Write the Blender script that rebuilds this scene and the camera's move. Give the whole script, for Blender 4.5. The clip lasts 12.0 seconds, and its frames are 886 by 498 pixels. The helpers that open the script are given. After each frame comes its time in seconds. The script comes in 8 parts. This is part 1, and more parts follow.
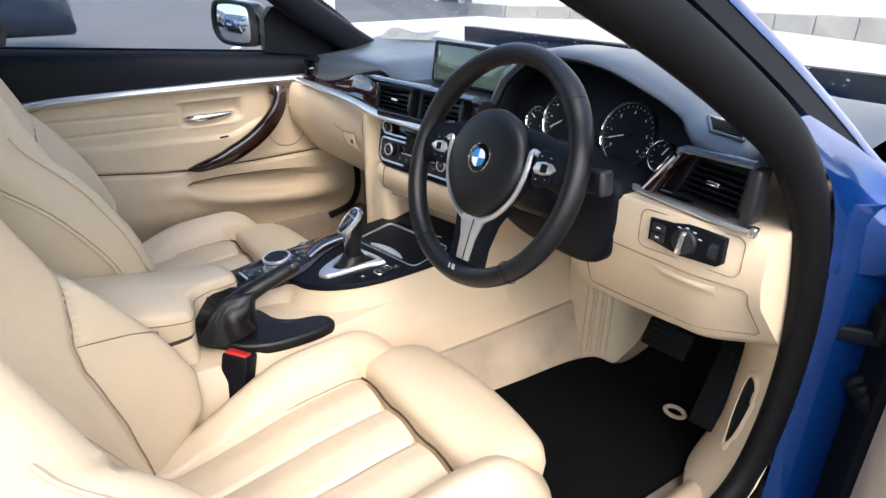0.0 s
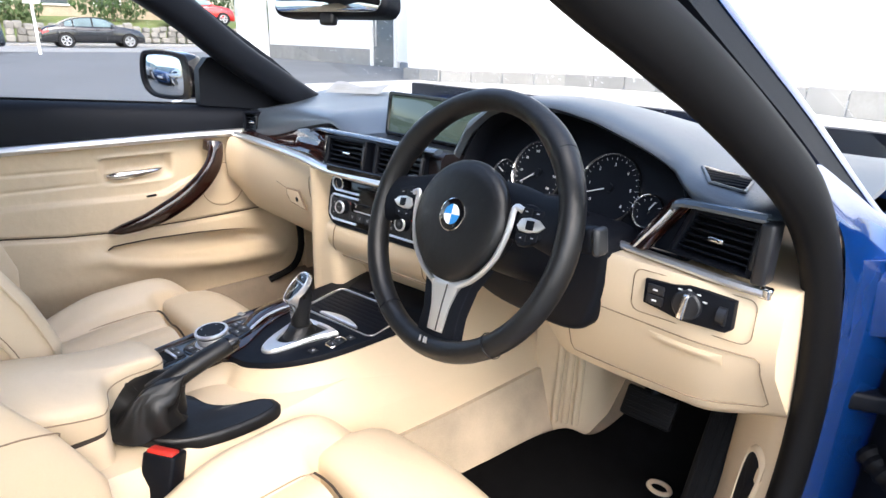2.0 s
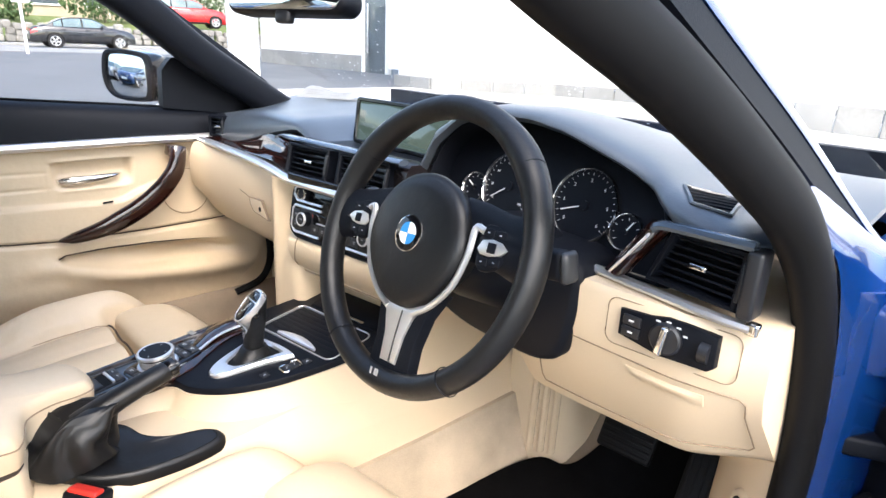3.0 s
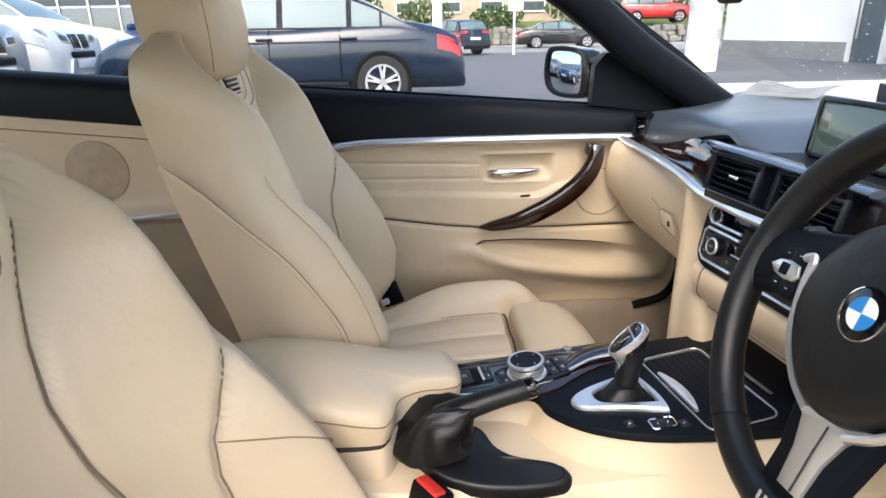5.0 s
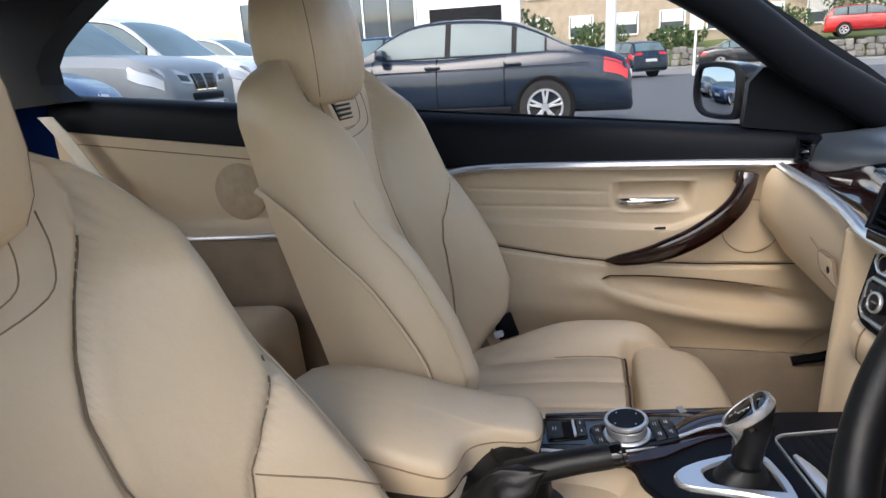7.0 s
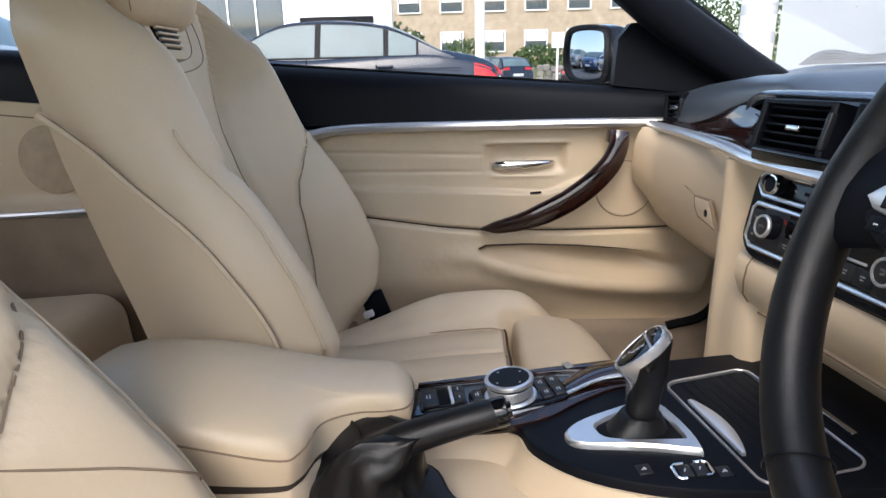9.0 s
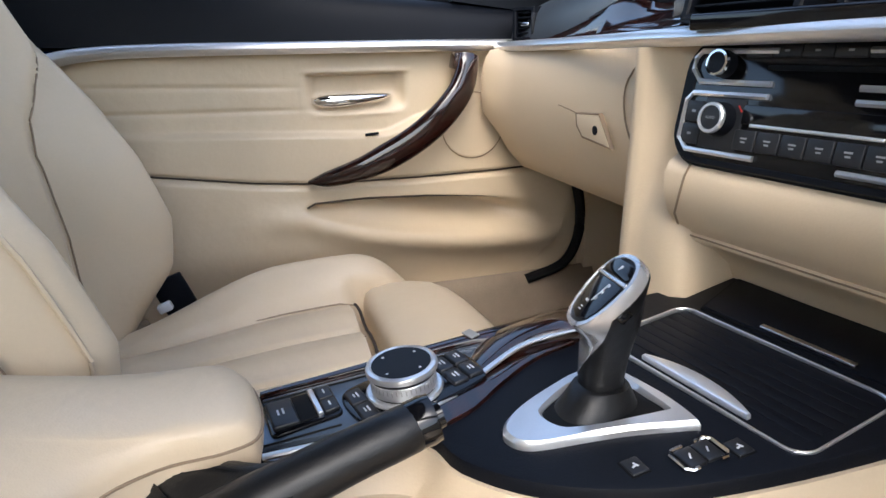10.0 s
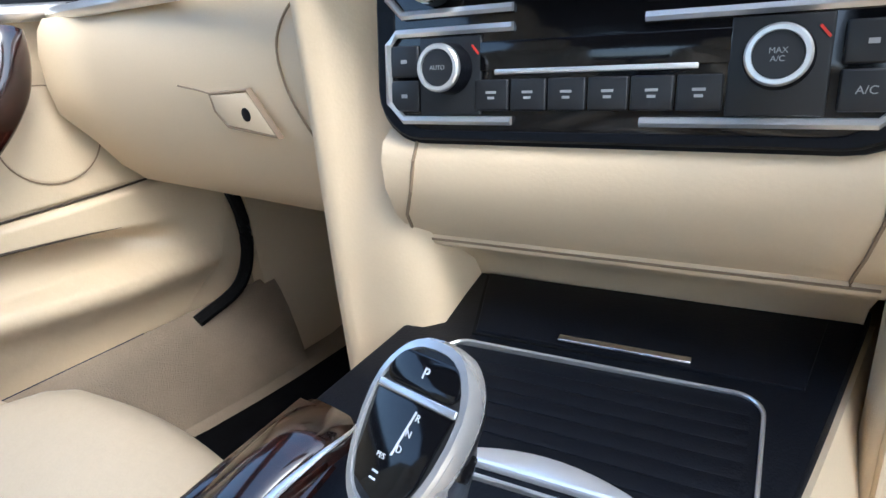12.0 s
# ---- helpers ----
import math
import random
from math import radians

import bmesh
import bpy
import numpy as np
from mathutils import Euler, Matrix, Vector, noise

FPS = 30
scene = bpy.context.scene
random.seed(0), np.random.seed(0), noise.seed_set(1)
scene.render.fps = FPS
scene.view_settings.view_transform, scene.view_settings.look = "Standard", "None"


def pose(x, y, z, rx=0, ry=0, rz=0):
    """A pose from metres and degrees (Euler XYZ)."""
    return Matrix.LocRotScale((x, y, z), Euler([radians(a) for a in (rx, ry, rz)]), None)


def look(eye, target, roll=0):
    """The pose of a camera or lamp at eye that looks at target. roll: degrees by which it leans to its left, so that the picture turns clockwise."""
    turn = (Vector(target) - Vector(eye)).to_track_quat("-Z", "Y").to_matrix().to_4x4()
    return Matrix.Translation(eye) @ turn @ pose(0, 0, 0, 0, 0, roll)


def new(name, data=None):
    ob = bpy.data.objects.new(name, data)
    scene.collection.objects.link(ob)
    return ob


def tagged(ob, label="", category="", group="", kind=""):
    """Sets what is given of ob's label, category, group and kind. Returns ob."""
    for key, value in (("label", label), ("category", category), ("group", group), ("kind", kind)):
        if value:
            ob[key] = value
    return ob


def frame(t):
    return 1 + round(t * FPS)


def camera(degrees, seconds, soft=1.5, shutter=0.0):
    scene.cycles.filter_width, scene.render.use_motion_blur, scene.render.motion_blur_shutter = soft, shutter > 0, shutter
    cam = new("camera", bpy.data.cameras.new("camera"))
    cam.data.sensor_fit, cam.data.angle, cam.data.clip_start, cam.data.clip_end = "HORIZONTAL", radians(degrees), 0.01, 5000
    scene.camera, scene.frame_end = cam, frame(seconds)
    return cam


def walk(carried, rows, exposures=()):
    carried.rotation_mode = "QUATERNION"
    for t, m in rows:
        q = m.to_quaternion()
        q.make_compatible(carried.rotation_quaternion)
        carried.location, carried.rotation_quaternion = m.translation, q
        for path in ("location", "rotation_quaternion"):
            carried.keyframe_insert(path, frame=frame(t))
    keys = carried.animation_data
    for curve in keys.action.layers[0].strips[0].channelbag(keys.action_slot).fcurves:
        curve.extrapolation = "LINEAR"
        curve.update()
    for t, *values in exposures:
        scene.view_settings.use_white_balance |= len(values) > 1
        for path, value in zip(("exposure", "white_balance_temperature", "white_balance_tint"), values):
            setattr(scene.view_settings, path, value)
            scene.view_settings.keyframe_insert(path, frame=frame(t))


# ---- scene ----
cam = camera(72.4, 12.0)
PATH = [
    (0, (1.04, -0.513, 1.178), (-0.431, 0.546, 0.333), 0.1),
    (0.5, (0.977, -0.498, 1.142), (-0.469, 0.628, 0.341), 0.7),
    (1, (0.941, -0.493, 1.138), (-0.47, 0.712, 0.391), 1.4),
    (1.5, (0.927, -0.49, 1.14), (-0.468, 0.764, 0.445), 1.6),
    (2, (0.923, -0.479, 1.141), (-0.478, 0.784, 0.478), 1.3),
    (2.5, (0.914, -0.454, 1.137), (-0.461, 0.845, 0.487), 2.0),
    (2.7, (0.905, -0.433, 1.133), (-0.471, 0.87, 0.492), 2.2),
    (4.3, (0.823, -0.282, 1.138), (-0.885, 0.523, 0.478), 0.2),
    (4.5, (0.807, -0.292, 1.136), (-0.988, 0.298, 0.478), -1.8),
    (5, (0.764, -0.294, 1.127), (-1.118, -0.219, 0.455), -1.1),
    (5.5, (0.745, -0.247, 1.133), (-1.151, -0.5, 0.55), -0.6),
    (6, (0.73, -0.234, 1.123), (-1.14, -0.629, 0.531), -1.7),
    (6.5, (0.719, -0.217, 1.119), (-1.144, -0.648, 0.533), -2.5),
    (6.7, (0.704, -0.205, 1.116), (-1.154, -0.66, 0.535), -3.2),
    (8.3, (0.662, -0.167, 1.105), (-1.212, -0.596, 0.554), -2.7),
    (8.5, (0.666, -0.179, 1.083), (-1.217, -0.538, 0.513), -2.2),
    (9, (0.576, -0.185, 0.984), (-1.345, -0.247, 0.43), -1.4),
    (9.5, (0.454, -0.239, 0.909), (-1.447, -0.02, 0.328), 1.6),
    (10, (0.347, -0.227, 0.873), (-1.468, 0.336, 0.248), -1.1),
    (10.5, (0.272, -0.201, 0.847), (-1.385, 0.674, 0.149), -2.3),
    (11, (0.221, -0.182, 0.833), (-1.243, 0.966, 0.099), -3.3),
    (11.5, (0.186, -0.151, 0.834), (-1.101, 1.174, 0.068), -5.6),
    (12, (0.131, -0.127, 0.848), (-1.044, 1.306, 0.093), -5.7),
]
LIGHT = [(0, 1.80, 6350, 10), (2.0, 2.2, 6450, 10), (2.5, 2.3, 6450, 10), (4.5, 2.55, 6650, 8), (5.0, 1.84, 6600, 9), (5.5, 1.30, 6500, 10), (8.5, 1.30, 6500, 10),
         (9.0, 1.45, 6350, 10), (9.5, 1.50, 6200, 10), (10.0, 1.85, 6200, 9), (10.5, 2.05, 6150, 7), (11.0, 2.15, 5700, 5), (12.0, 2.35, 5650, 4)]
walk(cam, [(t, look(eye, target, roll)) for t, eye, target, roll in PATH], LIGHT)

# ---- light ----
world = bpy.data.worlds.new("sky")
scene.world = world
world.use_nodes = True
wn = world.node_tree
sky = wn.nodes.new("ShaderNodeTexSky")
sky.sky_type, sky.sun_disc = "NISHITA", False
sky.sun_elevation, sky.sun_rotation = radians(49), radians(110)
sky.air_density, sky.dust_density, sky.ozone_density = 1.2, 3.0, 1.0
wn.nodes["Background"].inputs["Strength"].default_value = 0.15
wn.links.new(sky.outputs["Color"], wn.nodes["Background"].inputs["Color"])
sun = new("sun", bpy.data.lights.new("sun", "SUN"))
sun.data.energy, sun.data.angle, sun.data.color = 0.63, radians(38), (1.0, 0.985, 0.965)
sun.matrix_world = look((4.15, -1.55, 5.7), (0, 0, 0.6))
scene.view_settings.exposure = 2.4


# ---- materials ----
def mat(name, color, rough=0.5, metal=0.0, var=0.12, scale=6.0, fine=250.0, bump=0.0, coat=0.0, rand=0.0, emit=None, spec=0.5):
    """Principled surface with a broad and a fine variation and a fine relief."""
    m = bpy.data.materials.new(name)
    m.use_nodes = True
    nt = m.node_tree
    b = nt.nodes["Principled BSDF"]
    co = nt.nodes.new("ShaderNodeTexCoord")
    n1 = nt.nodes.new("ShaderNodeTexNoise")
    n1.inputs["Scale"].default_value, n1.inputs["Detail"].default_value = scale, 5
    n2 = nt.nodes.new("ShaderNodeTexNoise")
    n2.inputs["Scale"].default_value, n2.inputs["Detail"].default_value = fine, 3
    for n in (n1, n2):
        nt.links.new(co.outputs["Object"], n.inputs["Vector"])
    add = nt.nodes.new("ShaderNodeMath")
    add.operation = "MULTIPLY_ADD"
    add.inputs[1].default_value = 0.35
    nt.links.new(n2.outputs["Fac"], add.inputs[0])
    nt.links.new(n1.outputs["Fac"], add.inputs[2])
    last = add
    if rand:
        oi = nt.nodes.new("ShaderNodeObjectInfo")
        r = nt.nodes.new("ShaderNodeMath")
        r.operation = "MULTIPLY_ADD"
        r.inputs[1].default_value = rand
        nt.links.new(oi.outputs["Random"], r.inputs[0])
        nt.links.new(add.outputs[0], r.inputs[2])
        last = r
    ramp = nt.nodes.new("ShaderNodeMapRange")
    ramp.inputs["From Min"].default_value, ramp.inputs["From Max"].default_value = 0.35, 1.0 + rand
    ramp.inputs["To Min"].default_value, ramp.inputs["To Max"].default_value = 1 - var, 1 + var
    nt.links.new(last.outputs[0], ramp.inputs["Value"])
    mul = nt.nodes.new("ShaderNodeVectorMath")
    mul.operation = "SCALE"
    mul.inputs[0].default_value = color
    nt.links.new(ramp.outputs["Result"], mul.inputs["Scale"])
    nt.links.new(mul.outputs["Vector"], b.inputs["Base Color"])
    b.inputs["Roughness"].default_value = rough
    b.inputs["Metallic"].default_value = metal
    b.inputs["Specular IOR Level"].default_value = spec
    b.inputs["Coat Weight"].default_value = coat
    b.inputs["Coat Roughness"].default_value = 0.05
    if bump:
        bp = nt.nodes.new("ShaderNodeBump")
        bp.inputs["Strength"].default_value, bp.inputs["Distance"].default_value = bump, 0.002
        nt.links.new(n2.outputs["Fac"], bp.inputs["Height"])
        nt.links.new(bp.outputs["Normal"], b.inputs["Normal"])
    if emit:
        b.inputs["Emission Color"].default_value = (*emit[0], 1)
        b.inputs["Emission Strength"].default_value = emit[1]
    return m


def leather(name, color, rough=0.45):
    """Grained leather: pebble cells over soft creases."""
    m = mat(name, color, rough, var=0.05, scale=7, fine=300)
    nt = m.node_tree
    b = nt.nodes["Principled BSDF"]
    co = nt.nodes.new("ShaderNodeTexCoord")
    vo = nt.nodes.new("ShaderNodeTexVoronoi")
    vo.inputs["Scale"].default_value = 850
    no = nt.nodes.new("ShaderNodeTexNoise")
    no.inputs["Scale"].default_value, no.inputs["Detail"].default_value = 28, 6
    nt.links.new(co.outputs["Object"], vo.inputs["Vector"])
    nt.links.new(co.outputs["Object"], no.inputs["Vector"])
    b1 = nt.nodes.new("ShaderNodeBump")
    b1.inputs["Strength"].default_value, b1.inputs["Distance"].default_value = 0.10, 0.0008
    b2 = nt.nodes.new("ShaderNodeBump")
    b2.inputs["Strength"].default_value, b2.inputs["Distance"].default_value = 0.22, 0.008
    nt.links.new(vo.outputs["Distance"], b1.inputs["Height"])
    nt.links.new(no.outputs["Fac"], b2.inputs["Height"])
    nt.links.new(b1.outputs["Normal"], b2.inputs["Normal"])
    nt.links.new(b2.outputs["Normal"], b.inputs["Normal"])
    return m


def wood_mat(name):
    """Dark red-brown veneer under lacquer."""
    m = mat(name, (0.02, 0.006, 0.004), 0.12, coat=0.7, var=0.1, scale=3)
    nt = m.node_tree
    b = nt.nodes["Principled BSDF"]
    co = nt.nodes.new("ShaderNodeTexCoord")
    mp = nt.nodes.new("ShaderNodeMapping")
    mp.inputs["Scale"].default_value = (14, 60, 60)
    no = nt.nodes.new("ShaderNodeTexNoise")
    no.inputs["Scale"].default_value, no.inputs["Detail"].default_value, no.inputs["Distortion"].default_value = 1.3, 8, 1.2
    cr = nt.nodes.new("ShaderNodeValToRGB")
    cr.color_ramp.elements[0].position, cr.color_ramp.elements[0].color = 0.35, (0.003, 0.0015, 0.0015, 1)
    cr.color_ramp.elements[1].position, cr.color_ramp.elements[1].color = 0.7, (0.030, 0.008, 0.005, 1)
    nt.links.new(co.outputs["Object"], mp.inputs["Vector"])
    nt.links.new(mp.outputs["Vector"], no.inputs["Vector"])
    nt.links.new(no.outputs["Fac"], cr.inputs["Fac"])
    nt.links.new(cr.outputs["Color"], b.inputs["Base Color"])
    return m


def glass_mat(name, tint=(1, 1, 1), alpha=0.08):
    """Thin clear pane: mostly clear, with a sharp gloss."""
    m = bpy.data.materials.new(name)
    m.use_nodes = True
    nt = m.node_tree
    out = nt.nodes["Material Output"]
    nt.nodes.remove(nt.nodes["Principled BSDF"])
    tr = nt.nodes.new("ShaderNodeBsdfTransparent")
    tr.inputs["Color"].default_value = (*tint, 1)
    gl = nt.nodes.new("ShaderNodeBsdfGlossy")
    gl.inputs["Roughness"].default_value = 0.02
    lw = nt.nodes.new("ShaderNodeLayerWeight")
    lw.inputs["Blend"].default_value = 0.5
    pw = nt.nodes.new("ShaderNodeMath")
    pw.operation = "POWER"
    pw.inputs[1].default_value = 5
    fr = nt.nodes.new("ShaderNodeMath")
    fr.operation = "MULTIPLY_ADD"
    fr.inputs[1].default_value, fr.inputs[2].default_value = 0.35, 0.02
    nt.links.new(lw.outputs["Facing"], pw.inputs[0])
    nt.links.new(pw.outputs[0], fr.inputs[0])
    mx = nt.nodes.new("ShaderNodeMixShader")
    nt.links.new(fr.outputs[0], mx.inputs["Fac"])
    nt.links.new(tr.outputs["BSDF"], mx.inputs[1])
    nt.links.new(gl.outputs["BSDF"], mx.inputs[2])
    nt.links.new(mx.outputs["Shader"], out.inputs["Surface"])
    return m


BEIGE = leather("beige leather", (0.60, 0.482, 0.332), 0.37)
BEIGE_P = mat("beige moulded plastic", (0.63, 0.502, 0.345), 0.5, var=0.05, scale=5, fine=420, bump=0.12)
GAP = mat("dark joint and pocket shadow", (0.040, 0.028, 0.020), 0.8)
SEAM = mat("seam thread and gap", (0.25, 0.18, 0.118), 0.8)
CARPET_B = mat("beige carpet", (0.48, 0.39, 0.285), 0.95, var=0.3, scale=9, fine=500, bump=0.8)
# Darker copy of the beige carpet: footwell shade is put into its colour.
CARPET_SHADED = mat("beige carpet with painted shade", (0.25, 0.195, 0.14), 0.95, var=0.3, scale=9, fine=500, bump=0.8)
CARPET = mat("black carpet", (0.0045, 0.0045, 0.005), 1.0, var=0.3, scale=30, fine=700, bump=0.6, spec=0.03)
BLACK_S = mat("black soft plastic", (0.0032, 0.0042, 0.0072), 0.5, var=0.12, scale=8, fine=600, bump=0.15, spec=0.16)
BLACK_D = mat("dark grey dash skin", (0.044, 0.054, 0.067), 0.34, var=0.1, scale=6, fine=500, bump=0.2, spec=0.9)
BLACK_L = leather("black leather", (0.0040, 0.0042, 0.0050), 0.42)
BLACK_L.node_tree.nodes["Principled BSDF"].inputs["Specular IOR Level"].default_value = 0.42
BLACK_G = mat("gloss black", (0.004, 0.004, 0.005), 0.1, var=0.05, coat=0.15, spec=0.4)
BLACK_R = mat("black rubber", (0.0035, 0.0035, 0.004), 0.6, var=0.2, scale=14, spec=0.15)
SILVER = mat("satin aluminium trim", (0.80, 0.80, 0.80), 0.36, 0.9, var=0.05, scale=30, fine=500)
CHROME = mat("chrome", (0.80, 0.80, 0.80), 0.08, 1.0, var=0.02)
ALU_L = mat("pearl silver lacquer", (0.50, 0.51, 0.53), 0.25, 0.7, var=0.04, coat=0.5)
GREY_B = mat("slate grey switch plastic", (0.010, 0.011, 0.014), 0.4, var=0.08)
GREY_F = mat("blue grey satin panel", (0.11, 0.14, 0.18), 0.25, 0.5, var=0.06, scale=20)
WOOD = wood_mat("dark fineline veneer")
WHITE_T = mat("white print", (0.75, 0.75, 0.75), 0.5, var=0.02)
RED_P = mat("red button plastic", (0.55, 0.03, 0.02), 0.3, var=0.05, spec=0.6)
BLUE_B = mat("badge blue", (0.02, 0.22, 0.55), 0.15, var=0.02, coat=0.5)
PAINT = mat("metallic blue car paint", (0.003, 0.036, 0.175), 0.16, 0.45, var=0.08, scale=40, fine=900, coat=1.0)
LINING = mat("anthracite roof lining", (0.03, 0.03, 0.032), 0.9, var=0.06, scale=8, fine=500, bump=0.3)
CLOTH = mat("black roof cloth", (0.012, 0.012, 0.013), 0.9, var=0.15, scale=20, fine=600, bump=0.4)
SATIN = mat("bright satin aluminium", (0.78, 0.79, 0.81), 0.30, 0.85, var=0.05, scale=40, fine=600)
DIM_W = mat("pale grey print", (0.55, 0.57, 0.60), 0.5, var=0.03)
GLASS = glass_mat("window glass")
MIRROR = mat("mirror glass", (0.62, 0.66, 0.70), 0.01, 1.0, var=0.0)


# ---- building helpers ----
def thing(name, label, category, group="", kind="", at=(0, 0, 0)):
    e = new(name)
    e.location = at
    e.empty_display_size = 0.02
    bpy.context.view_layer.update()
    return tagged(e, label, category, group, kind)


def mesh_of(name, bm, material, angle=38):
    bmesh.ops.recalc_face_normals(bm, faces=bm.faces)
    me = bpy.data.meshes.new(name)
    bm.to_mesh(me)
    bm.free()
    for p in me.polygons:
        p.use_smooth = True
    me.set_sharp_from_angle(angle=radians(angle))
    for k in material if isinstance(material, (list, tuple)) else [material]:
        me.materials.append(k)
    return me


def part(name, bm, material, parent, label="", angle=38):
    """One bmesh as one mesh object under a thing or a part; coordinates are the world's."""
    ob = new(name, mesh_of(name, bm, material, angle))
    if parent is not None:
        ob.parent = parent
        ob.matrix_parent_inverse = Matrix.Translation(-parent.location) if parent.parent is None else Matrix.Identity(4)
    return tagged(ob, label) if label else ob


def catmull(pts, n=8, closed=False):
    """A smooth line through pts."""
    P = [Vector(p) for p in pts]
    out = []
    m = len(P)
    for i in range(m if closed else m - 1):
        p0 = P[(i - 1) % m] if closed or i > 0 else P[i] * 2 - P[i + 1]
        p1, p2 = P[i], P[(i + 1) % m]
        p3 = P[(i + 2) % m] if closed or i + 2 < m else p2 * 2 - p1
        for k in range(n):
            t = k / n
            out.append(0.5 * (2 * p1 + (p2 - p0) * t + (2 * p0 - 5 * p1 + 4 * p2 - p3) * t * t + (3 * p1 - p0 - 3 * p2 + p3) * t ** 3))
    if not closed:
        out.append(P[-1])
    return out


def loft(rings, closed=True, caps=True, loop=False):
    """Rings of points joined to one skin. closed: each ring closes; loop: the last ring meets the first."""
    bm = bmesh.new()
    vs = [[bm.verts.new(p) for p in r] for r in rings]
    n = len(rings[0])
    for i in range(len(vs) if loop else len(vs) - 1):
        a, b = vs[i], vs[(i + 1) % len(vs)]
        for j in range(n if closed else n - 1):
            k = (j + 1) % n
            bm.faces.new((a[j], a[k], b[k], b[j]))
    if caps and closed and not loop:
        bm.faces.new(vs[0][::-1])
        bm.faces.new(vs[-1])
    return bm


def slab(f, us, vs, off):
    """A sheet f(u, v) with thickness: off is the way to its back."""
    off = Vector(off)
    fr = [[Vector(f(u, v)) for v in vs] for u in us]
    bm = bmesh.new()
    A = [[bm.verts.new(p) for p in r] for r in fr]
    B = [[bm.verts.new(p + off) for p in r] for r in fr]
    nu, nv = len(us), len(vs)
    for i in range(nu - 1):
        for j in range(nv - 1):
            bm.faces.new((A[i][j], A[i + 1][j], A[i + 1][j + 1], A[i][j + 1]))
            bm.faces.new((B[i][j], B[i][j + 1], B[i + 1][j + 1], B[i + 1][j]))
    for i in range(nu - 1):
        bm.faces.new((A[i][0], B[i][0], B[i + 1][0], A[i + 1][0]))
        bm.faces.new((A[i][-1], A[i + 1][-1], B[i + 1][-1], B[i][-1]))
    for j in range(nv - 1):
        bm.faces.new((A[0][j], A[0][j + 1], B[0][j + 1], B[0][j]))
        bm.faces.new((A[-1][j], B[-1][j], B[-1][j + 1], A[-1][j + 1]))
    return bm


def tube(pts, r, n=8, closed=False, flat=1.0, up=(0, 0, 1)):
    """A round (or flattened) rod along pts; r a number or one for each point."""
    P = [Vector(p) for p in pts]
    m = len(P)
    rings = []
    for i, p in enumerate(P):
        a = P[(i - 1) % m] if closed or i else P[0]
        b = P[(i + 1) % m] if closed or i < m - 1 else P[-1]
        d = (b - a).normalized()
        s = d.cross(Vector(up))
        s = s.normalized() if s.length > 1e-4 else d.orthogonal().normalized()
        t = s.cross(d)
        rr = r[i] if isinstance(r, (list, tuple)) else r
        rings.append([p + s * rr * math.cos(q) + t * rr * flat * math.sin(q) for q in (2 * math.pi * k / n for k in range(n))])
    return loft(rings, True, not closed, closed)


def rrect(w, h, r, n=5):
    """Outline of a rounded rectangle."""
    out = []
    for cx, cy, a in ((w / 2 - r, h / 2 - r, 0), (-w / 2 + r, h / 2 - r, 90), (-w / 2 + r, -h / 2 + r, 180), (w / 2 - r, -h / 2 + r, 270)):
        out += [(cx + r * math.cos(radians(a + 90 * k / n)), cy + r * math.sin(radians(a + 90 * k / n))) for k in range(n + 1)]
    return out


def circle(r, n=32, cx=0, cy=0):
    return [(cx + r * math.cos(2 * math.pi * k / n), cy + r * math.sin(2 * math.pi * k / n)) for k in range(n)]


def plate(outline, z0, z1, bevel=0.001, m=Matrix.Identity(4), seg=2):
    """An outline in x, y raised from z0 to z1, its top edge rounded, then put in place by m."""
    cx = sum(p[0] for p in outline) / len(outline)
    cy = sum(p[1] for p in outline) / len(outline)
    pts = [Vector((p[0], p[1])) for p in outline]
    area = sum(a.x * b.y - b.x * a.y for a, b in zip(pts, pts[1:] + pts[:1]))
    if area < 0:
        pts = pts[::-1]
    k = len(pts)

    def inset(d):
        res = []
        for i in range(k):
            a, b, c = pts[i - 1], pts[i], pts[(i + 1) % k]
            e1, e2 = (b - a), (c - b)
            n1 = Vector((-e1.y, e1.x)).normalized() if e1.length > 1e-9 else Vector((0, 0))
            n2 = Vector((-e2.y, e2.x)).normalized() if e2.length > 1e-9 else n1
            v = n1 + n2
            v = v.normalized() if v.length > 1e-6 else n1
            c_ = max(0.5, v.dot(n1))
            res.append(b + v * (d / c_))
        return res

    s = 1 if z1 > z0 else -1
    rings = [[m @ Vector((p.x, p.y, z0)) for p in pts]]
    for q in range(seg + 1):
        a = math.pi / 2 * q / seg
        rings.append([m @ Vector((p.x, p.y, z1 - s * bevel * (1 - math.sin(a)))) for p in inset(bevel * (1 - math.cos(a)))])
    return loft(rings)


def ringplate(outer, inner, z0, z1, m=Matrix.Identity(4), bevel=0.0008):
    """A flat frame between two outlines of the same count."""
    co = Vector((sum(p[0] for p in outer) / len(outer), sum(p[1] for p in outer) / len(outer)))
    rows = []
    for o, i in zip(outer, inner):
        o, i = Vector(o), Vector(i)
        d = (i - o)
        u = d.normalized() * min(bevel, d.length * 0.3)
        rows.append([m @ Vector((*o, z0)), m @ Vector((*o, z1 - bevel)), m @ Vector((*(o + u), z1)), m @ Vector((*(i - u), z1)), m @ Vector((*i, z1 - bevel)), m @ Vector((*i, z0))])
    return loft(rows, True, False, True)


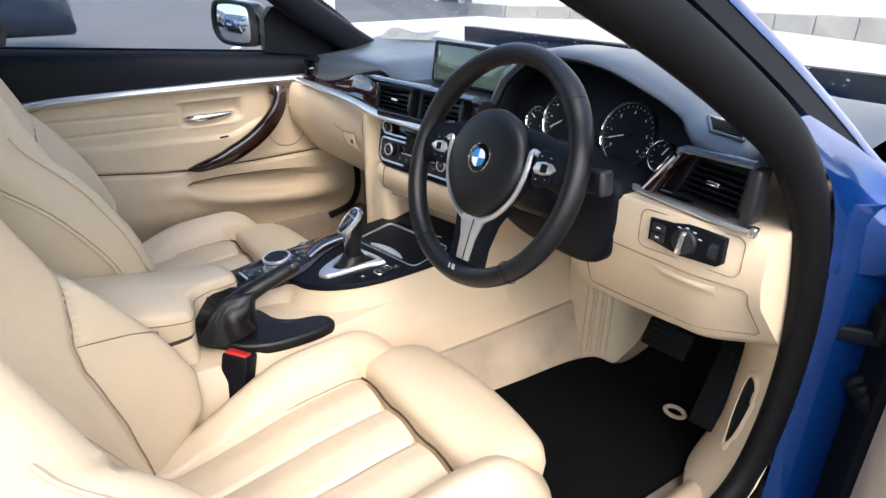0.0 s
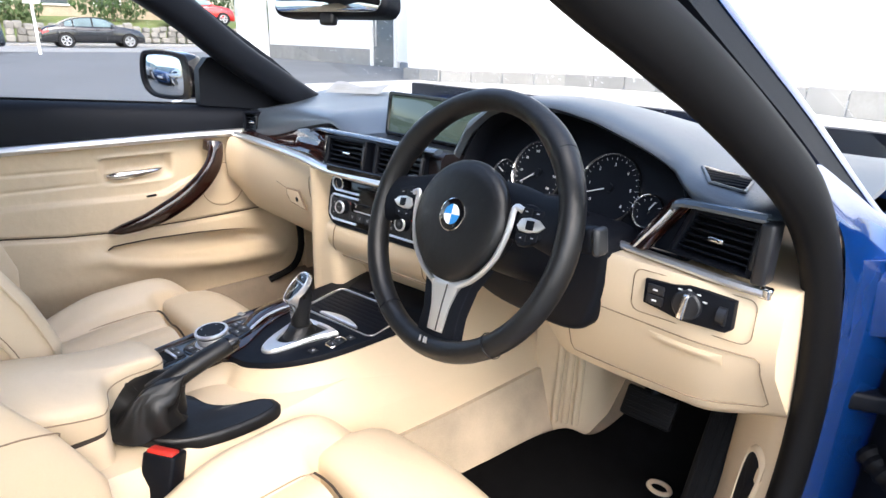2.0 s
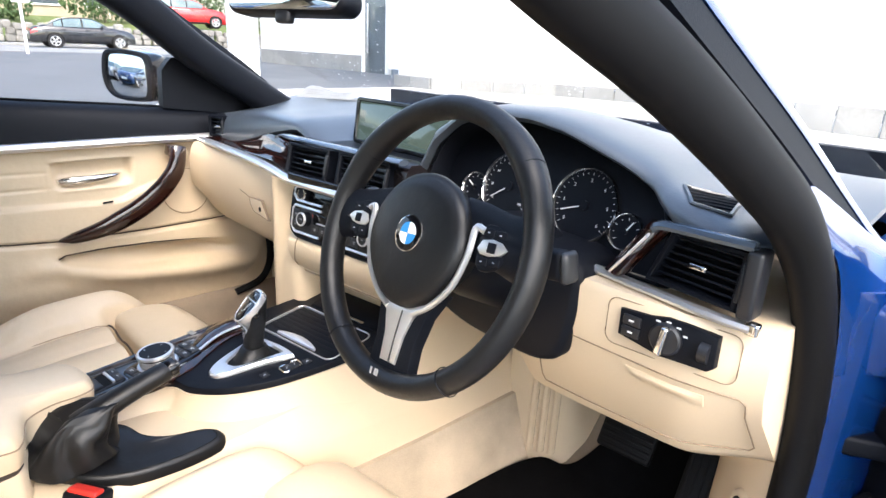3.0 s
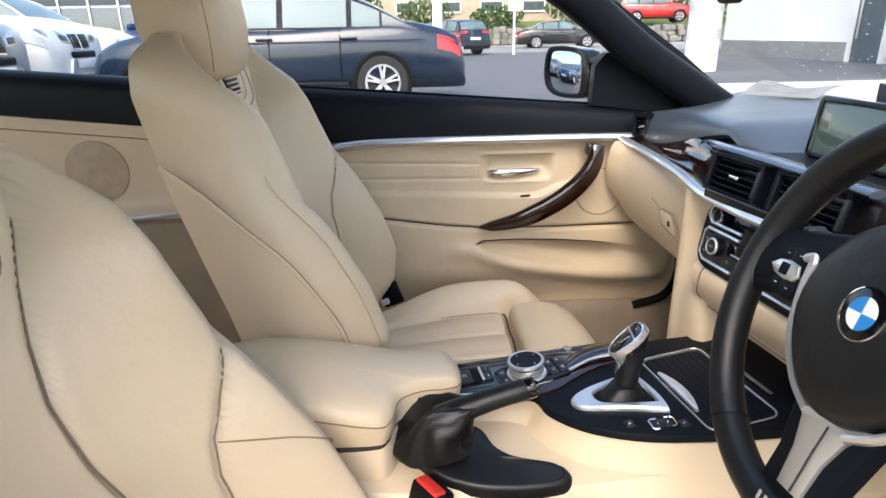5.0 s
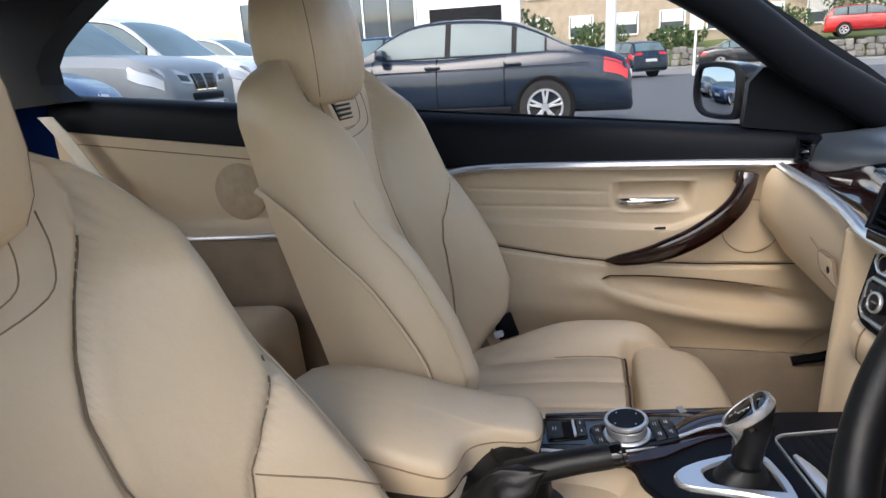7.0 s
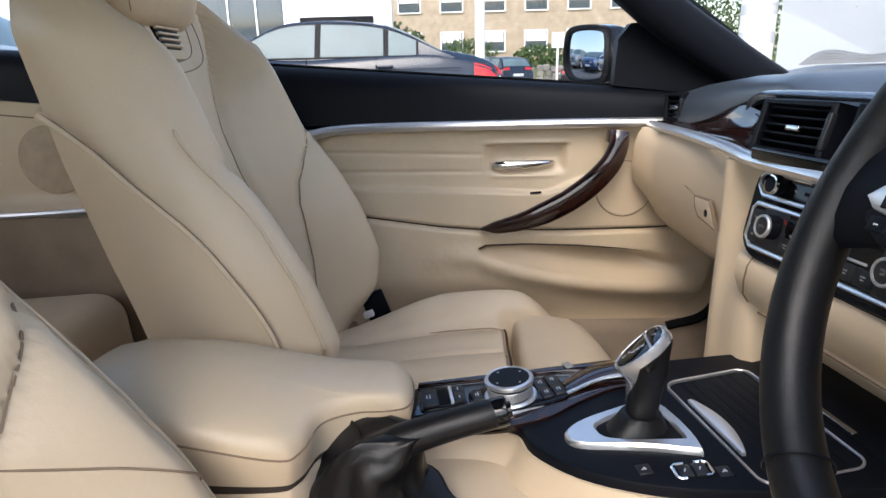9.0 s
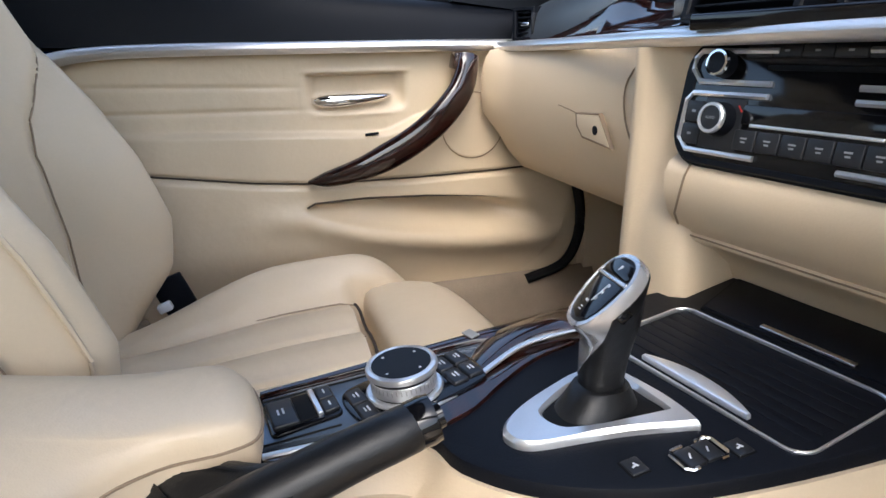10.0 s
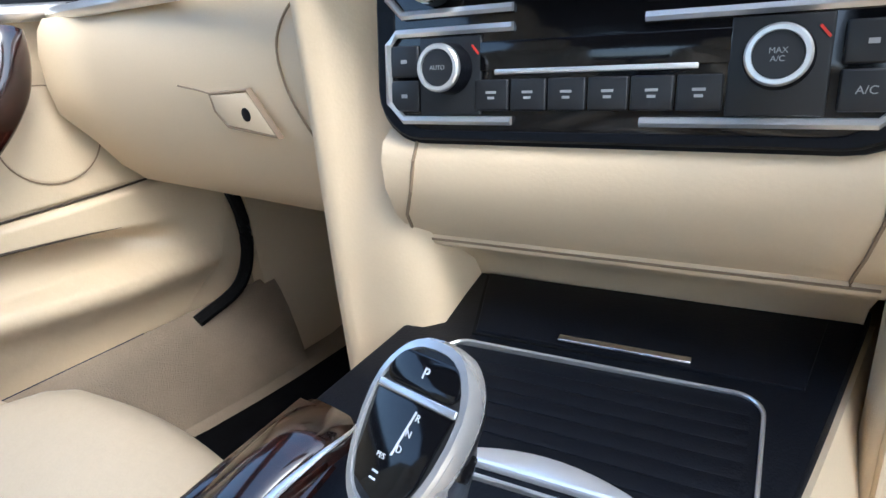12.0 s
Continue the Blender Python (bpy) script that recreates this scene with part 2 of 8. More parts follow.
def rbox(sx, sy, sz, r, m=Matrix.Identity(4), seg=3):
    """A box of that size with rounded edges, centred, put in place by m."""
    bm = bmesh.new()
    bmesh.ops.create_cube(bm, size=1, matrix=Matrix.Diagonal((sx, sy, sz, 1)))
    if r:
        bmesh.ops.bevel(bm, geom=bm.edges[:], offset=r, segments=seg, affect="EDGES", profile=0.5)
    bmesh.ops.transform(bm, matrix=m, verts=bm.verts)
    return bm


def lathe(profile, n=32, m=Matrix.Identity(4)):
    """A profile of (radius, height) turned round z, closed at its ends."""
    rings = []
    for r, z in profile:
        rings.append([m @ Vector((max(r, 1e-5) * math.cos(2 * math.pi * k / n), max(r, 1e-5) * math.sin(2 * math.pi * k / n), z)) for k in range(n)])
    return loft(rings)


def join(*bms):
    out = bmesh.new()
    for b in bms:
        me = bpy.data.meshes.new("tmp")
        b.to_mesh(me)
        b.free()
        out.from_mesh(me)
        bpy.data.meshes.remove(me)
    return out


def words(text, size, m, material, parent, name="print", label="", align="CENTER"):
    """Letters of the built-in font as a thin mesh."""
    cu = bpy.data.curves.new("letters", "FONT")
    cu.body, cu.size, cu.align_x, cu.align_y, cu.extrude = text, size, align, "CENTER", 0.0001
    tmp = bpy.data.objects.new("letters", cu)
    scene.collection.objects.link(tmp)
    bpy.context.view_layer.update()
    me = bpy.data.meshes.new_from_object(tmp)
    bpy.data.objects.remove(tmp)
    bpy.data.curves.remove(cu)
    bm = bmesh.new()
    bm.from_mesh(me)
    bpy.data.meshes.remove(me)
    bmesh.ops.transform(bm, matrix=m, verts=bm.verts)
    return part(name, bm, material, parent, label)


def span(a, b, n):
    return [a + (b - a) * i / (n - 1) for i in range(n)]


def smooth(a, b, x):
    t = max(0.0, min(1.0, (x - a) / (b - a)))
    return t * t * (3 - 2 * t)


def lerp(table, x):
    """Value at x in a table of (x, value), eased between its rows."""
    if x <= table[0][0]:
        return table[0][1]
    for (a, p), (b, q) in zip(table, table[1:]):
        if x <= b:
            return p + (q - p) * (x - a) / (b - a)
    return table[-1][1]


# ---- car floor and tunnel ----
def car_floor():
    def f(u, v):
        z = 0.30 - 0.012 * smooth(0.1, 0.4, v) + 0.28 * smooth(0.52, 0.85, v)
        return (u, v, z + 0.03 * smooth(0.62, 0.72, abs(u)))
    t = thing("car_floor", "beige carpeted floor pan of the car", "floor", kind="structure", at=(0, -0.3, 0.25))
    part("carpet", slab(f, span(-0.72, 0.72, 41), span(-1.5, 0.85, 41), (0, 0, -0.04)), CARPET_SHADED, t)
    return t


def floor_mat(sign, label):
    t = thing("floor_mat", label, "floor mat", "floor mats", at=(sign * 0.40, 0.2, 0.3))
    out = [(0.215, -0.22), (0.215, 0.30), (0.24, 0.50), (0.30, 0.535), (0.335, 0.60), (0.40, 0.74), (0.56, 0.74), (0.60, 0.52), (0.60, 0.20), (0.62, -0.22)]
    out = catmull([(x, y, 0) for x, y in out], 5, True)

    def top(x, y):
        return 0.30 - 0.012 * smooth(0.1, 0.4, y) + 0.28 * smooth(0.52, 0.85, y) + 0.008
    bm = plate([(sign * p.x, p.y) for p in out], 0.0, 0.012, 0.004)
    bmesh.ops.triangulate(bm, faces=[f for f in bm.faces if len(f.verts) > 4])
    bmesh.ops.subdivide_edges(bm, edges=[e for e in bm.edges if e.calc_length() > 0.05], cuts=4, use_grid_fill=True)
    for v in bm.verts:
        v.co.z += top(v.co.x, v.co.y)
    part("carpet", bm, CARPET, t)


car_floor()
floor_mat(1, "black carpet floor mat in the driver's footwell")
floor_mat(-1, "black carpet floor mat in the passenger's footwell")


# ---- centre console ----
def cz(y):
    """Height of the console's top plane."""
    return 0.612 + 0.10 * y


DULL_PAPER = mat("dull white paper", (0.24, 0.24, 0.23), 0.7, var=0.1)


def console():
    t = thing("centre_console", "beige centre console with black and wood top panels", "console", at=(0, 0, 0.3))
    # beige tunnel sides and top, a low saddle behind the gear panel
    ys = span(-0.66, 0.62, 49)
    rings = []
    for y in ys:
        top = 0.555 + 0.02 * smooth(-0.1, 0.1, y) + 0.012 * smooth(-0.3, -0.5, y)
        r = 0.125 + 0.012 * smooth(-0.1, 0.3, y)
        low = r + 0.078
        rings.append([(-low, y, 0.29), (-r - 0.035, y, 0.42), (-r - 0.006, y, top - 0.03), (-r + 0.012, y, top - 0.004), (-r + 0.03, y, top), (0, y, top),
                      (r - 0.03, y, top), (r - 0.012, y, top - 0.004), (r + 0.006, y, top - 0.03), (r + 0.035, y, 0.42), (low, y, 0.29)])
    part("tunnel", loft(rings), BEIGE_P, t, "moulded beige side and saddle")
    part("tunnel_carpet", slab(lambda u, v: (0.125 + 0.012 * smooth(-0.1, 0.3, u) + 0.037 + 0.048 * (1 - v) + 0.004, u, 0.285 + 0.150 * v), span(-0.3, 0.6, 22), span(0, 1, 6), (-0.01, 0, 0)), CARPET_B, t, "worn beige carpet on the tunnel side")
    # raised beige plinth under the gear panel
    edge = [(-0.150, 0.262), (-0.150, 0.0), (-0.140, -0.25), (-0.052, -0.25), (-0.050, -0.17), (-0.030, -0.126), (0.010, -0.112), (0.055, -0.072), (0.088, -0.012), (0.106, 0.06), (0.118, 0.16), (0.128, 0.300)]
    sm = [edge[0], edge[1], edge[2], edge[3]] + [tuple(p[:2]) for p in catmull([(x, y, 0) for x, y in edge[3:]], 4)][1:]
    def flare(d):
        out = []
        for i, (x, y) in enumerate(sm):
            a, b = sm[max(0, i - 1)], sm[min(len(sm) - 1, i + 1)]
            nx, ny = b[1] - a[1], a[0] - b[0]
            q = math.hypot(nx, ny) or 1
            k = d if i > 3 else d * 0.3
            out.append((x + nx / q * k, y + ny / q * k))
        return out
    part("plinth", loft([[Vector((x, y, 0.50)) for x, y in flare(0.040)], [Vector((x, y, 0.555)) for x, y in flare(0.020)], [Vector((x, y, cz(y) - 0.030)) for x, y in flare(0.008)], [Vector((x, y, cz(y) - 0.012)) for x, y in flare(0.003)]]), BEIGE_P, t, "", 60)

    def lay(outline, lo, hi, bevel):
        b = plate(outline, lo, hi, bevel)
        for v in b.verts:
            v.co.z += cz(v.co.y)
        return b
    part("gear_panel", lay(sm, -0.016, 0.0, 0.004), BLACK_S, t, "satin black gear surround panel")
    # blue-grey controller panel with a thin chrome wave beside the veneer
    wave = [tuple(p[:2]) for p in catmull([(-0.052, -0.245, 0), (-0.046, -0.16, 0), (-0.062, -0.095, 0), (-0.083, -0.056, 0), (-0.100, -0.015, 0), (-0.098, 0.03, 0)], 6)]
    part("controller_panel", lay([(x - 0.010, y) for x, y in wave if y < -0.045] + [(-0.132, -0.045), (-0.132, -0.243)], -0.004, 0.0045, 0.002), GREY_F, t, "satin blue-grey panel round the controller")
    ridge = []
    for x, y in [p for p in wave if p[1] > -0.15] + [(-0.096, 0.045), (-0.097, 0.056), (-0.100, 0.062)]:
        xl = min(x - 0.013, lerp([(-0.15, -0.064), (-0.085, -0.090), (-0.060, -0.124), (-0.035, -0.147), (0.07, -0.151)], y))
        h = 0.008 + 0.013 * smooth(-0.10, 0.03, y) * smooth(0.075, 0.035, y)
        w = x - xl
        ridge.append([Vector((x - w * u, y + 0.004 * u, cz(y) - 0.004 + h * k)) for u, k in ((-0.02, 0), (0.0, 0.70), (0.06, 0.90), (0.2, 1.0), (0.5, 0.98), (0.8, 0.84), (0.95, 0.62), (1.0, 0.0))])
    part("wood_inlay", loft(ridge), WOOD, t, "glossy dark wood veneer wave", 60)
    part("wood_inlay", lay([(-0.139, -0.245), (-0.133, -0.245), (-0.133, -0.05), (-0.118, -0.01), (-0.112, 0.03), (-0.125, 0.06), (-0.150, 0.06), (-0.150, 0.0)], -0.003, 0.009, 0.003), WOOD, t, "glossy dark wood veneer edge")
    part("paper_scrap", rbox(0.015, 0.010, 0.0015, 0.0004, pose(-0.141, -0.050, cz(-0.050) + 0.0105, 6, 0, 20)), DULL_PAPER, t, "scrap of white paper")
    line = wave + [(-0.096, 0.042), (-0.097, 0.052), (-0.100, 0.058)]
    part("chrome_line", tube([(x + 0.0015, y, cz(y) + 0.0045 + 0.008 * smooth(-0.10, 0.03, y) * smooth(0.075, 0.04, y)) for x, y in line], [0.0030] * (len(line) - 8) + span(0.0030, 0.0010, 8), 8, flat=0.7), SATIN, t, "satin silver wave")
    part("wood_inlay", lay([(x + 0.002, y) for x, y in wave] + [(x + lerp([(-0.245, 0.012), (-0.15, 0.024), (-0.09, 0.026), (-0.02, 0.018), (0.03, 0.005)], y), y + 0.004) for x, y in wave[::-1]], -0.004, 0.0042, 0.0025), WOOD, t, "glossy dark wood veneer band")
    return t


console_thing = console()


POLISHED = mat("polished aluminium", (0.80, 0.82, 0.86), 0.34, 0.75, var=0.04, scale=30)


def tray():
    """Roller tray in front of the gear lever, turned toward the driver's side like the dash centre."""
    M = pose(0.002, 0.1215, cz(0.1215), 5.7, 0, 9)
    t = thing("storage_tray", "black sliding-cover cupholder tray with a chrome frame", "tray", at=(0, 0.12, 0.6))
    o, i = rrect(0.196, 0.106, 0.016, 6), rrect(0.1915, 0.1015, 0.0145, 6)
    part("frame", ringplate(o, i, -0.004, 0.0035, M), SATIN, t, "thin bright metal frame")
    part("cover", plate(rrect(0.188, 0.098, 0.013, 6), -0.008, 0.0005, 0.0005, M), BLACK_S, t)
    for k in range(7):
        part("slat", rbox(0.182, 0.0112, 0.0012, 0.0004, M @ pose(0, -0.027 + k * 0.0115, 0.0008)), BLACK_S, t)
    lens = [(x, -0.042 + 0.0115 * (1 - (x / 0.051) ** 2)) for x in span(-0.051, 0.051, 13)] + [(x, -0.046) for x in span(0.051, -0.051, 5)]
    part("pull_tab", plate(lens, 0.001, 0.006, 0.002, M), POLISHED, t, "polished metal pull tab")
    A = pose(-0.003, 0.215, cz(0.215), 5.7, 0, 9)
    a = thing("ashtray", "gloss black ashtray lid under the dashboard", "ashtray", at=(0, 0.23, 0.6))
    lid = [(-0.094, -0.029), (-0.116, 0.046), (0.118, 0.040), (0.106, -0.029)]
    part("surround", plate([(x * 1.03, y * 1.04) for x, y in lid], -0.02, 0.0006, 0.0004, A), BLACK_R, a)
    part("lid", plate(lid, -0.01, 0.0034, 0.002, A), BLACK_S, a, "gloss black lid")
    part("pull", rbox(0.082, 0.006, 0.004, 0.001, A @ pose(0.006, -0.0255, 0.0050)), CHROME, a, "slim chrome pull")


tray()


def gear_selector():
    t = thing("gear_selector", "silver and black automatic gear lever on the console", "gear lever", at=(0.0, 0, 0.61))
    M = pose(0, 0, 0, 0, 0, 0)
    outer = [(-0.044, 0.006), (-0.038, 0.034), (-0.018, 0.043), (0.018, 0.050), (0.052, 0.050), (0.052, 0.044), (0.040, 0.008), (0.033, -0.022), (0.024, -0.064), (0.010, -0.077), (-0.005, -0.074), (-0.020, -0.056), (-0.034, -0.026)]
    inner = [(-0.030, 0.004), (-0.026, 0.026), (-0.014, 0.033), (0.010, 0.037), (0.028, 0.040), (0.030, 0.036), (0.026, 0.006), (0.023, -0.014), (0.019, -0.032), (0.010, -0.040), (-0.004, -0.043), (-0.012, -0.036), (-0.023, -0.016)]
    o = [p[:2] for p in catmull([(x, y, 0) for x, y in outer], 4, True)]
    i = [p[:2] for p in catmull([(x, y, 0) for x, y in inner], 4, True)]
    b = ringplate(o, i, -0.002, 0.0075, M, 0.003)
    for v in b.verts:
        v.co.z += cz(v.co.y)
    part("frame", b, SATIN, t, "bright satin aluminium frame")
    b = plate(i, -0.01, 0.004, 0.001)
    for v in b.verts:
        v.co.z += cz(v.co.y)
    part("boot_plate", b, BLACK_R, t)

    def oval(c, rx, ry, n=32, p=2.4, tilt=0.0):
        out = []
        for k in range(n):
            ca, sa = math.cos(2 * math.pi * k / n), math.sin(2 * math.pi * k / n)
            x, y = rx * abs(ca) ** (2 / p) * (1 if ca > 0 else -1), ry * abs(sa) ** (2 / p) * (1 if sa > 0 else -1)
            out.append(Vector(c) + Vector((x, y * math.cos(tilt), y * math.sin(tilt))))
        return out
    part("gaiter", loft([oval((0.0, 0.0, 0.606), 0.026, 0.036), oval((0.0, 0.001, 0.616), 0.0235, 0.031), oval((-0.001, 0.003, 0.624), 0.0205, 0.0255), oval((-0.002, 0.004, 0.632), 0.0175, 0.021)]), BLACK_L, t, "black gaiter", 60)
    F = Matrix.Translation((0.006, -0.004, 0.7105)) @ Matrix.Rotation(radians(44), 4, "X") @ Matrix.Rotation(radians(-7), 4, "Y") @ Matrix.Rotation(radians(-3), 4, "Z")

    def head(k, d, n=32):
        out = []
        for j in range(n):
            ca, sa = math.cos(2 * math.pi * j / n), math.sin(2 * math.pi * j / n)
            y = 0.0320 * abs(sa) ** 0.78 * (1 if sa > 0 else -1)
            x = 0.0236 * abs(ca) ** 0.74 * (1 if ca > 0 else -1) * (0.84 + 0.16 * smooth(-0.031, 0.012, y)) * (1 - 0.06 * smooth(0.015, 0.031, y))
            out.append(F @ Vector((x * k, y * k, d)))
        return out
    # the grip swells from a slim foot into the slanted head
    spine = [((-0.004, 0.0045, 0.624), 0.0150, 0.0165, 0), ((-0.004, 0.005, 0.638), 0.0148, 0.0165, 3), ((-0.003, 0.0055, 0.652), 0.0155, 0.0175, 8), ((-0.001, 0.006, 0.666), 0.0168, 0.0192, 15), ((0.002, 0.006, 0.679), 0.0184, 0.0218, 24), ((0.004, 0.004, 0.691), 0.0196, 0.0252, 33)]
    rings = [oval(c, rx, ry, 32, 2.5, radians(a)) for c, rx, ry, a in spine] + [head(0.985, -0.010), head(1.0, -0.004), head(0.99, 0.0005), head(0.95, 0.0018)]
    part("grip", loft(rings), BLACK_L, t, "black rear and side of the grip", 70)
    # pearl silver shell: wraps the head and tapers down the front to a point
    shell = []
    for j, r in enumerate(rings[1:9]):
        c = sum(r, Vector()) / 32
        lo, hi = ((19.5, 22), (18, 24), (17, 25.6), (16, 27), (14, 28.6), (12, 30), (10, 31), (8, 31.9))[j]
        n = 21
        seg = []
        for k in range(n):
            q = lo + (hi - lo) * k / (n - 1)
            a = int(q)
            seg.append(r[a % 32].lerp(r[(a + 1) % 32], q - a))
        shell.append([p + (p - c) * 0.045 for p in seg] + [p - (p - c) * 0.10 for p in seg[::-1]])
    part("side_shell", loft(shell), ALU_L, t, "pearl silver shell", 60)
    part("head_frame", loft([head(1.03, -0.007), head(1.04, -0.001), head(1.0, 0.0026), head(0.90, 0.0030), head(0.87, 0.0010)]), ALU_L, t, "pearl silver head frame", 60)
    inn = [(x * 0.0196, y) for x, y in ((-0.80, -0.015), (-0.62, -0.0225), (0, -0.0262), (0.62, -0.0225), (0.80, -0.015), (0.97, 0.0090), (-0.97, 0.0090))]
    part("display", plate(inn, 0.0, 0.0030, 0.0008, F), BLACK_G, t, "gloss black shift display")
    part("park_button", plate([(x * (1 - 0.16 * smooth(-0.002, 0.006, y)), y + 0.0194) for x, y in rrect(0.036, 0.0130, 0.0048)], 0.0, 0.0036, 0.001, F), BLACK_G, t, "black parking button")
    part("head_bridge", rbox(0.040, 0.0032, 0.003, 0.0008, F @ pose(0, 0.0108, 0.0022)), ALU_L, t)
    words("P", 0.0060, F @ pose(0.001, 0.0194, 0.0039), DIM_W, t, "marking")
    # shift pattern: a column of four characters and a side step
    for k, ch in enumerate("RND"):
        words(ch, 0.0036, F @ pose(0.0055 - 0.0012 * k, 0.0045 - 0.0060 * k, 0.0033), DIM_W, t, "marking")
    part("pattern_line", rbox(0.0008, 0.017, 0.0003, 0, F @ pose(0.0022, -0.002, 0.0032, 0, 0, -10)), DIM_W, t)
    words("M/S", 0.0028, F @ pose(-0.0035, -0.012, 0.0033), DIM_W, t, "marking")
    for x, y in ((-0.003, -0.0175), (-0.003, -0.020)):
        part("marking", rbox(0.003, 0.0007, 0.0003, 0, F @ pose(x, y, 0.0032)), DIM_W, t)
    part("unlock_button", rbox(0.003, 0.010, 0.008, 0.0012, F @ pose(0.0206, -0.004, -0.012)), BLACK_G, t, "black unlock button")
    return t


gear_selector()


def console_buttons():
    t = thing("drive_mode_switch", "dark rocker switch in a chrome bracket on the console", "switch", at=(0.075, 0.03, 0.61))
    M = Matrix.Translation((0.0752, 0.0313, cz(0.0313))) @ pose(0, 0, 0, 5.7, 0, 4)
    # two open chrome brackets hold the rocker at its ends
    for g in (-1, 1):
        pts = [(-0.0105, g * 0.005), (-0.0105, g * 0.0140), (-0.0075, g * 0.0172), (0.0075, g * 0.0172), (0.0105, g * 0.0140), (0.0105, g * 0.009)]
        part("bracket", tube([M @ Vector((x, y, 0.0022)) for x, y in pts], 0.0014, 6), CHROME, t)
        part("rocker", rbox(0.0175, 0.0135, 0.005, 0.0012, M @ pose(0, g * 0.0072, 0.0004)), GREY_B, t)
        part("marking", rbox(0.0050, 0.0012, 0.0004, 0, M @ pose(0, g * 0.0072, 0.0030, 0, 0, -30)), DIM_W, t)
    for nm, x, y, lab in (("parking_sensor_button", 0.080, 0.0590, "small black push button beside the drive switch"), ("traction_button", 0.0668, -0.0117, "small black push button behind the drive switch")):
        b = thing(nm, lab, "button", "console buttons", at=(x, y, cz(y)))
        m = Matrix.Translation((x, y, cz(y))) @ pose(0, 0, 0, 5.7, 0, 4)
        part("cap", rbox(0.0150, 0.0130, 0.0036, 0.0012, m), GREY_B, b)
        part("gap", rbox(0.0168, 0.0148, 0.0016, 0.0005, m), BLACK_R, b)
        part("marking", rbox(0.0044, 0.0012, 0.0004, 0, m @ pose(0, 0.001, 0.0020, 0, 0, 20)), DIM_W, b)
        part("marking", rbox(0.0014, 0.0036, 0.0004, 0, m @ pose(0.001, -0.001, 0.0020, 0, 0, 20)), DIM_W, b)


console_buttons()


TOUCH = mat("touch glass", (0.010, 0.012, 0.016), 0.28, var=0.05, spec=0.06)
GREY_RIB = mat("grey knob rib", (0.55, 0.55, 0.56), 0.3, 0.9, var=0.05)


def rotary_controller():
    t = thing("rotary_controller", "round silver rotary controller with black buttons", "controller", at=(-0.085, -0.128, cz(-0.128)))
    M = pose(-0.085, -0.128, cz(-0.128) + 0.004, 5.7, 0, 0)
    P = M @ pose(0, 0, 0, 0, 0, 12)
    pad = [p[:2] for p in catmull([(-0.026, -0.046, 0), (0.0, -0.050, 0), (0.024, -0.044, 0), (0.034, -0.020, 0), (0.034, 0.02, 0), (0.030, 0.052, 0), (0.022, 0.066, 0), (-0.014, 0.068, 0), (-0.026, 0.056, 0), (-0.031, 0.02, 0), (-0.033, -0.02, 0)], 4, True)]
    part("base_pad", plate(pad, -0.003, 0.004, 0.002, P), BLACK_G, t, "gloss black pad")
    part("collar", lathe([(0.0325, 0.0), (0.0325, 0.0045), (0.0310, 0.0062), (0.0275, 0.0064)], 48, M), SATIN, t, "satin silver collar")
    part("neck", lathe([(0.0265, 0.004), (0.0265, 0.009)], 40, M), BLACK_G, t)
    part("knob", lathe([(0.0268, 0.0075), (0.0278, 0.0085), (0.0272, 0.0185), (0.0262, 0.0195)], 60, M), SATIN, t, "finely ribbed silver knob")
    part("knob_groove", lathe([(0.0262, 0.019), (0.0270, 0.0195), (0.0270, 0.0225), (0.0262, 0.0230)], 48, M), GREY_B, t)
    part("knob_ring", lathe([(0.0270, 0.0222), (0.0296, 0.0232), (0.0300, 0.0258), (0.0290, 0.0280), (0.0262, 0.0290), (0.0248, 0.0284), (0.0246, 0.024)], 60, M), SATIN, t, "polished silver ring")
    part("touchpad", lathe([(0.0247, 0.025), (0.0247, 0.0281), (0.016, 0.0277), (0.0, 0.0275)], 40, M), TOUCH, t, "gloss dark touch surface")
    for a in (40, 130, 220, 310):
        part("touch_mark", rbox(0.0020, 0.0020, 0.0003, 0, M @ pose(0.019 * math.cos(radians(a)), 0.019 * math.sin(radians(a)), 0.0282, 0, 0, a + 45)), DIM_W, t)
    for k in range(44):
        a = 2 * math.pi * k / 44
        part("rib", rbox(0.0010, 0.0014, 0.0085, 0.0003, M @ pose(0.0270 * math.cos(a), 0.0270 * math.sin(a), 0.0133, 0, 0, math.degrees(a)), 1), GREY_RIB, t)
    for a, b in ((-0.012, 0.057), (0.012, 0.057), (-0.010, 0.041), (0.014, 0.041), (-0.012, -0.039), (0.012, -0.039)):
        part("button", rbox(0.0225, 0.0145, 0.007, 0.002, P @ pose(a, b, 0.0035)), GREY_B, t)
        part("marking", rbox(0.0075, 0.0013, 0.0004, 0, P @ pose(a, b + 0.0015, 0.0072)), DIM_W, t)
        part("marking", rbox(0.0050, 0.0011, 0.0004, 0, P @ pose(a, b - 0.0015, 0.0072)), DIM_W, t)
    w = thing("roof_switch", "black roof and window switch with a chrome bar", "switch", at=(-0.095, -0.205, cz(-0.2)))
    m = pose(-0.095, -0.212, cz(-0.212) + 0.003, 5.7, 0, 8)
    part("housing", plate(rrect(0.048, 0.058, 0.006), -0.002, 0.005, 0.002, m), BLACK_G, w)
    part("well", rbox(0.038, 0.016, 0.002, 0.0006, m @ pose(0, 0.002, 0.0050)), BLACK_R, w)
    part("rocker", rbox(0.038, 0.021, 0.007, 0.002, m @ pose(0, -0.0155, 0.005, -4)), GREY_B, w)
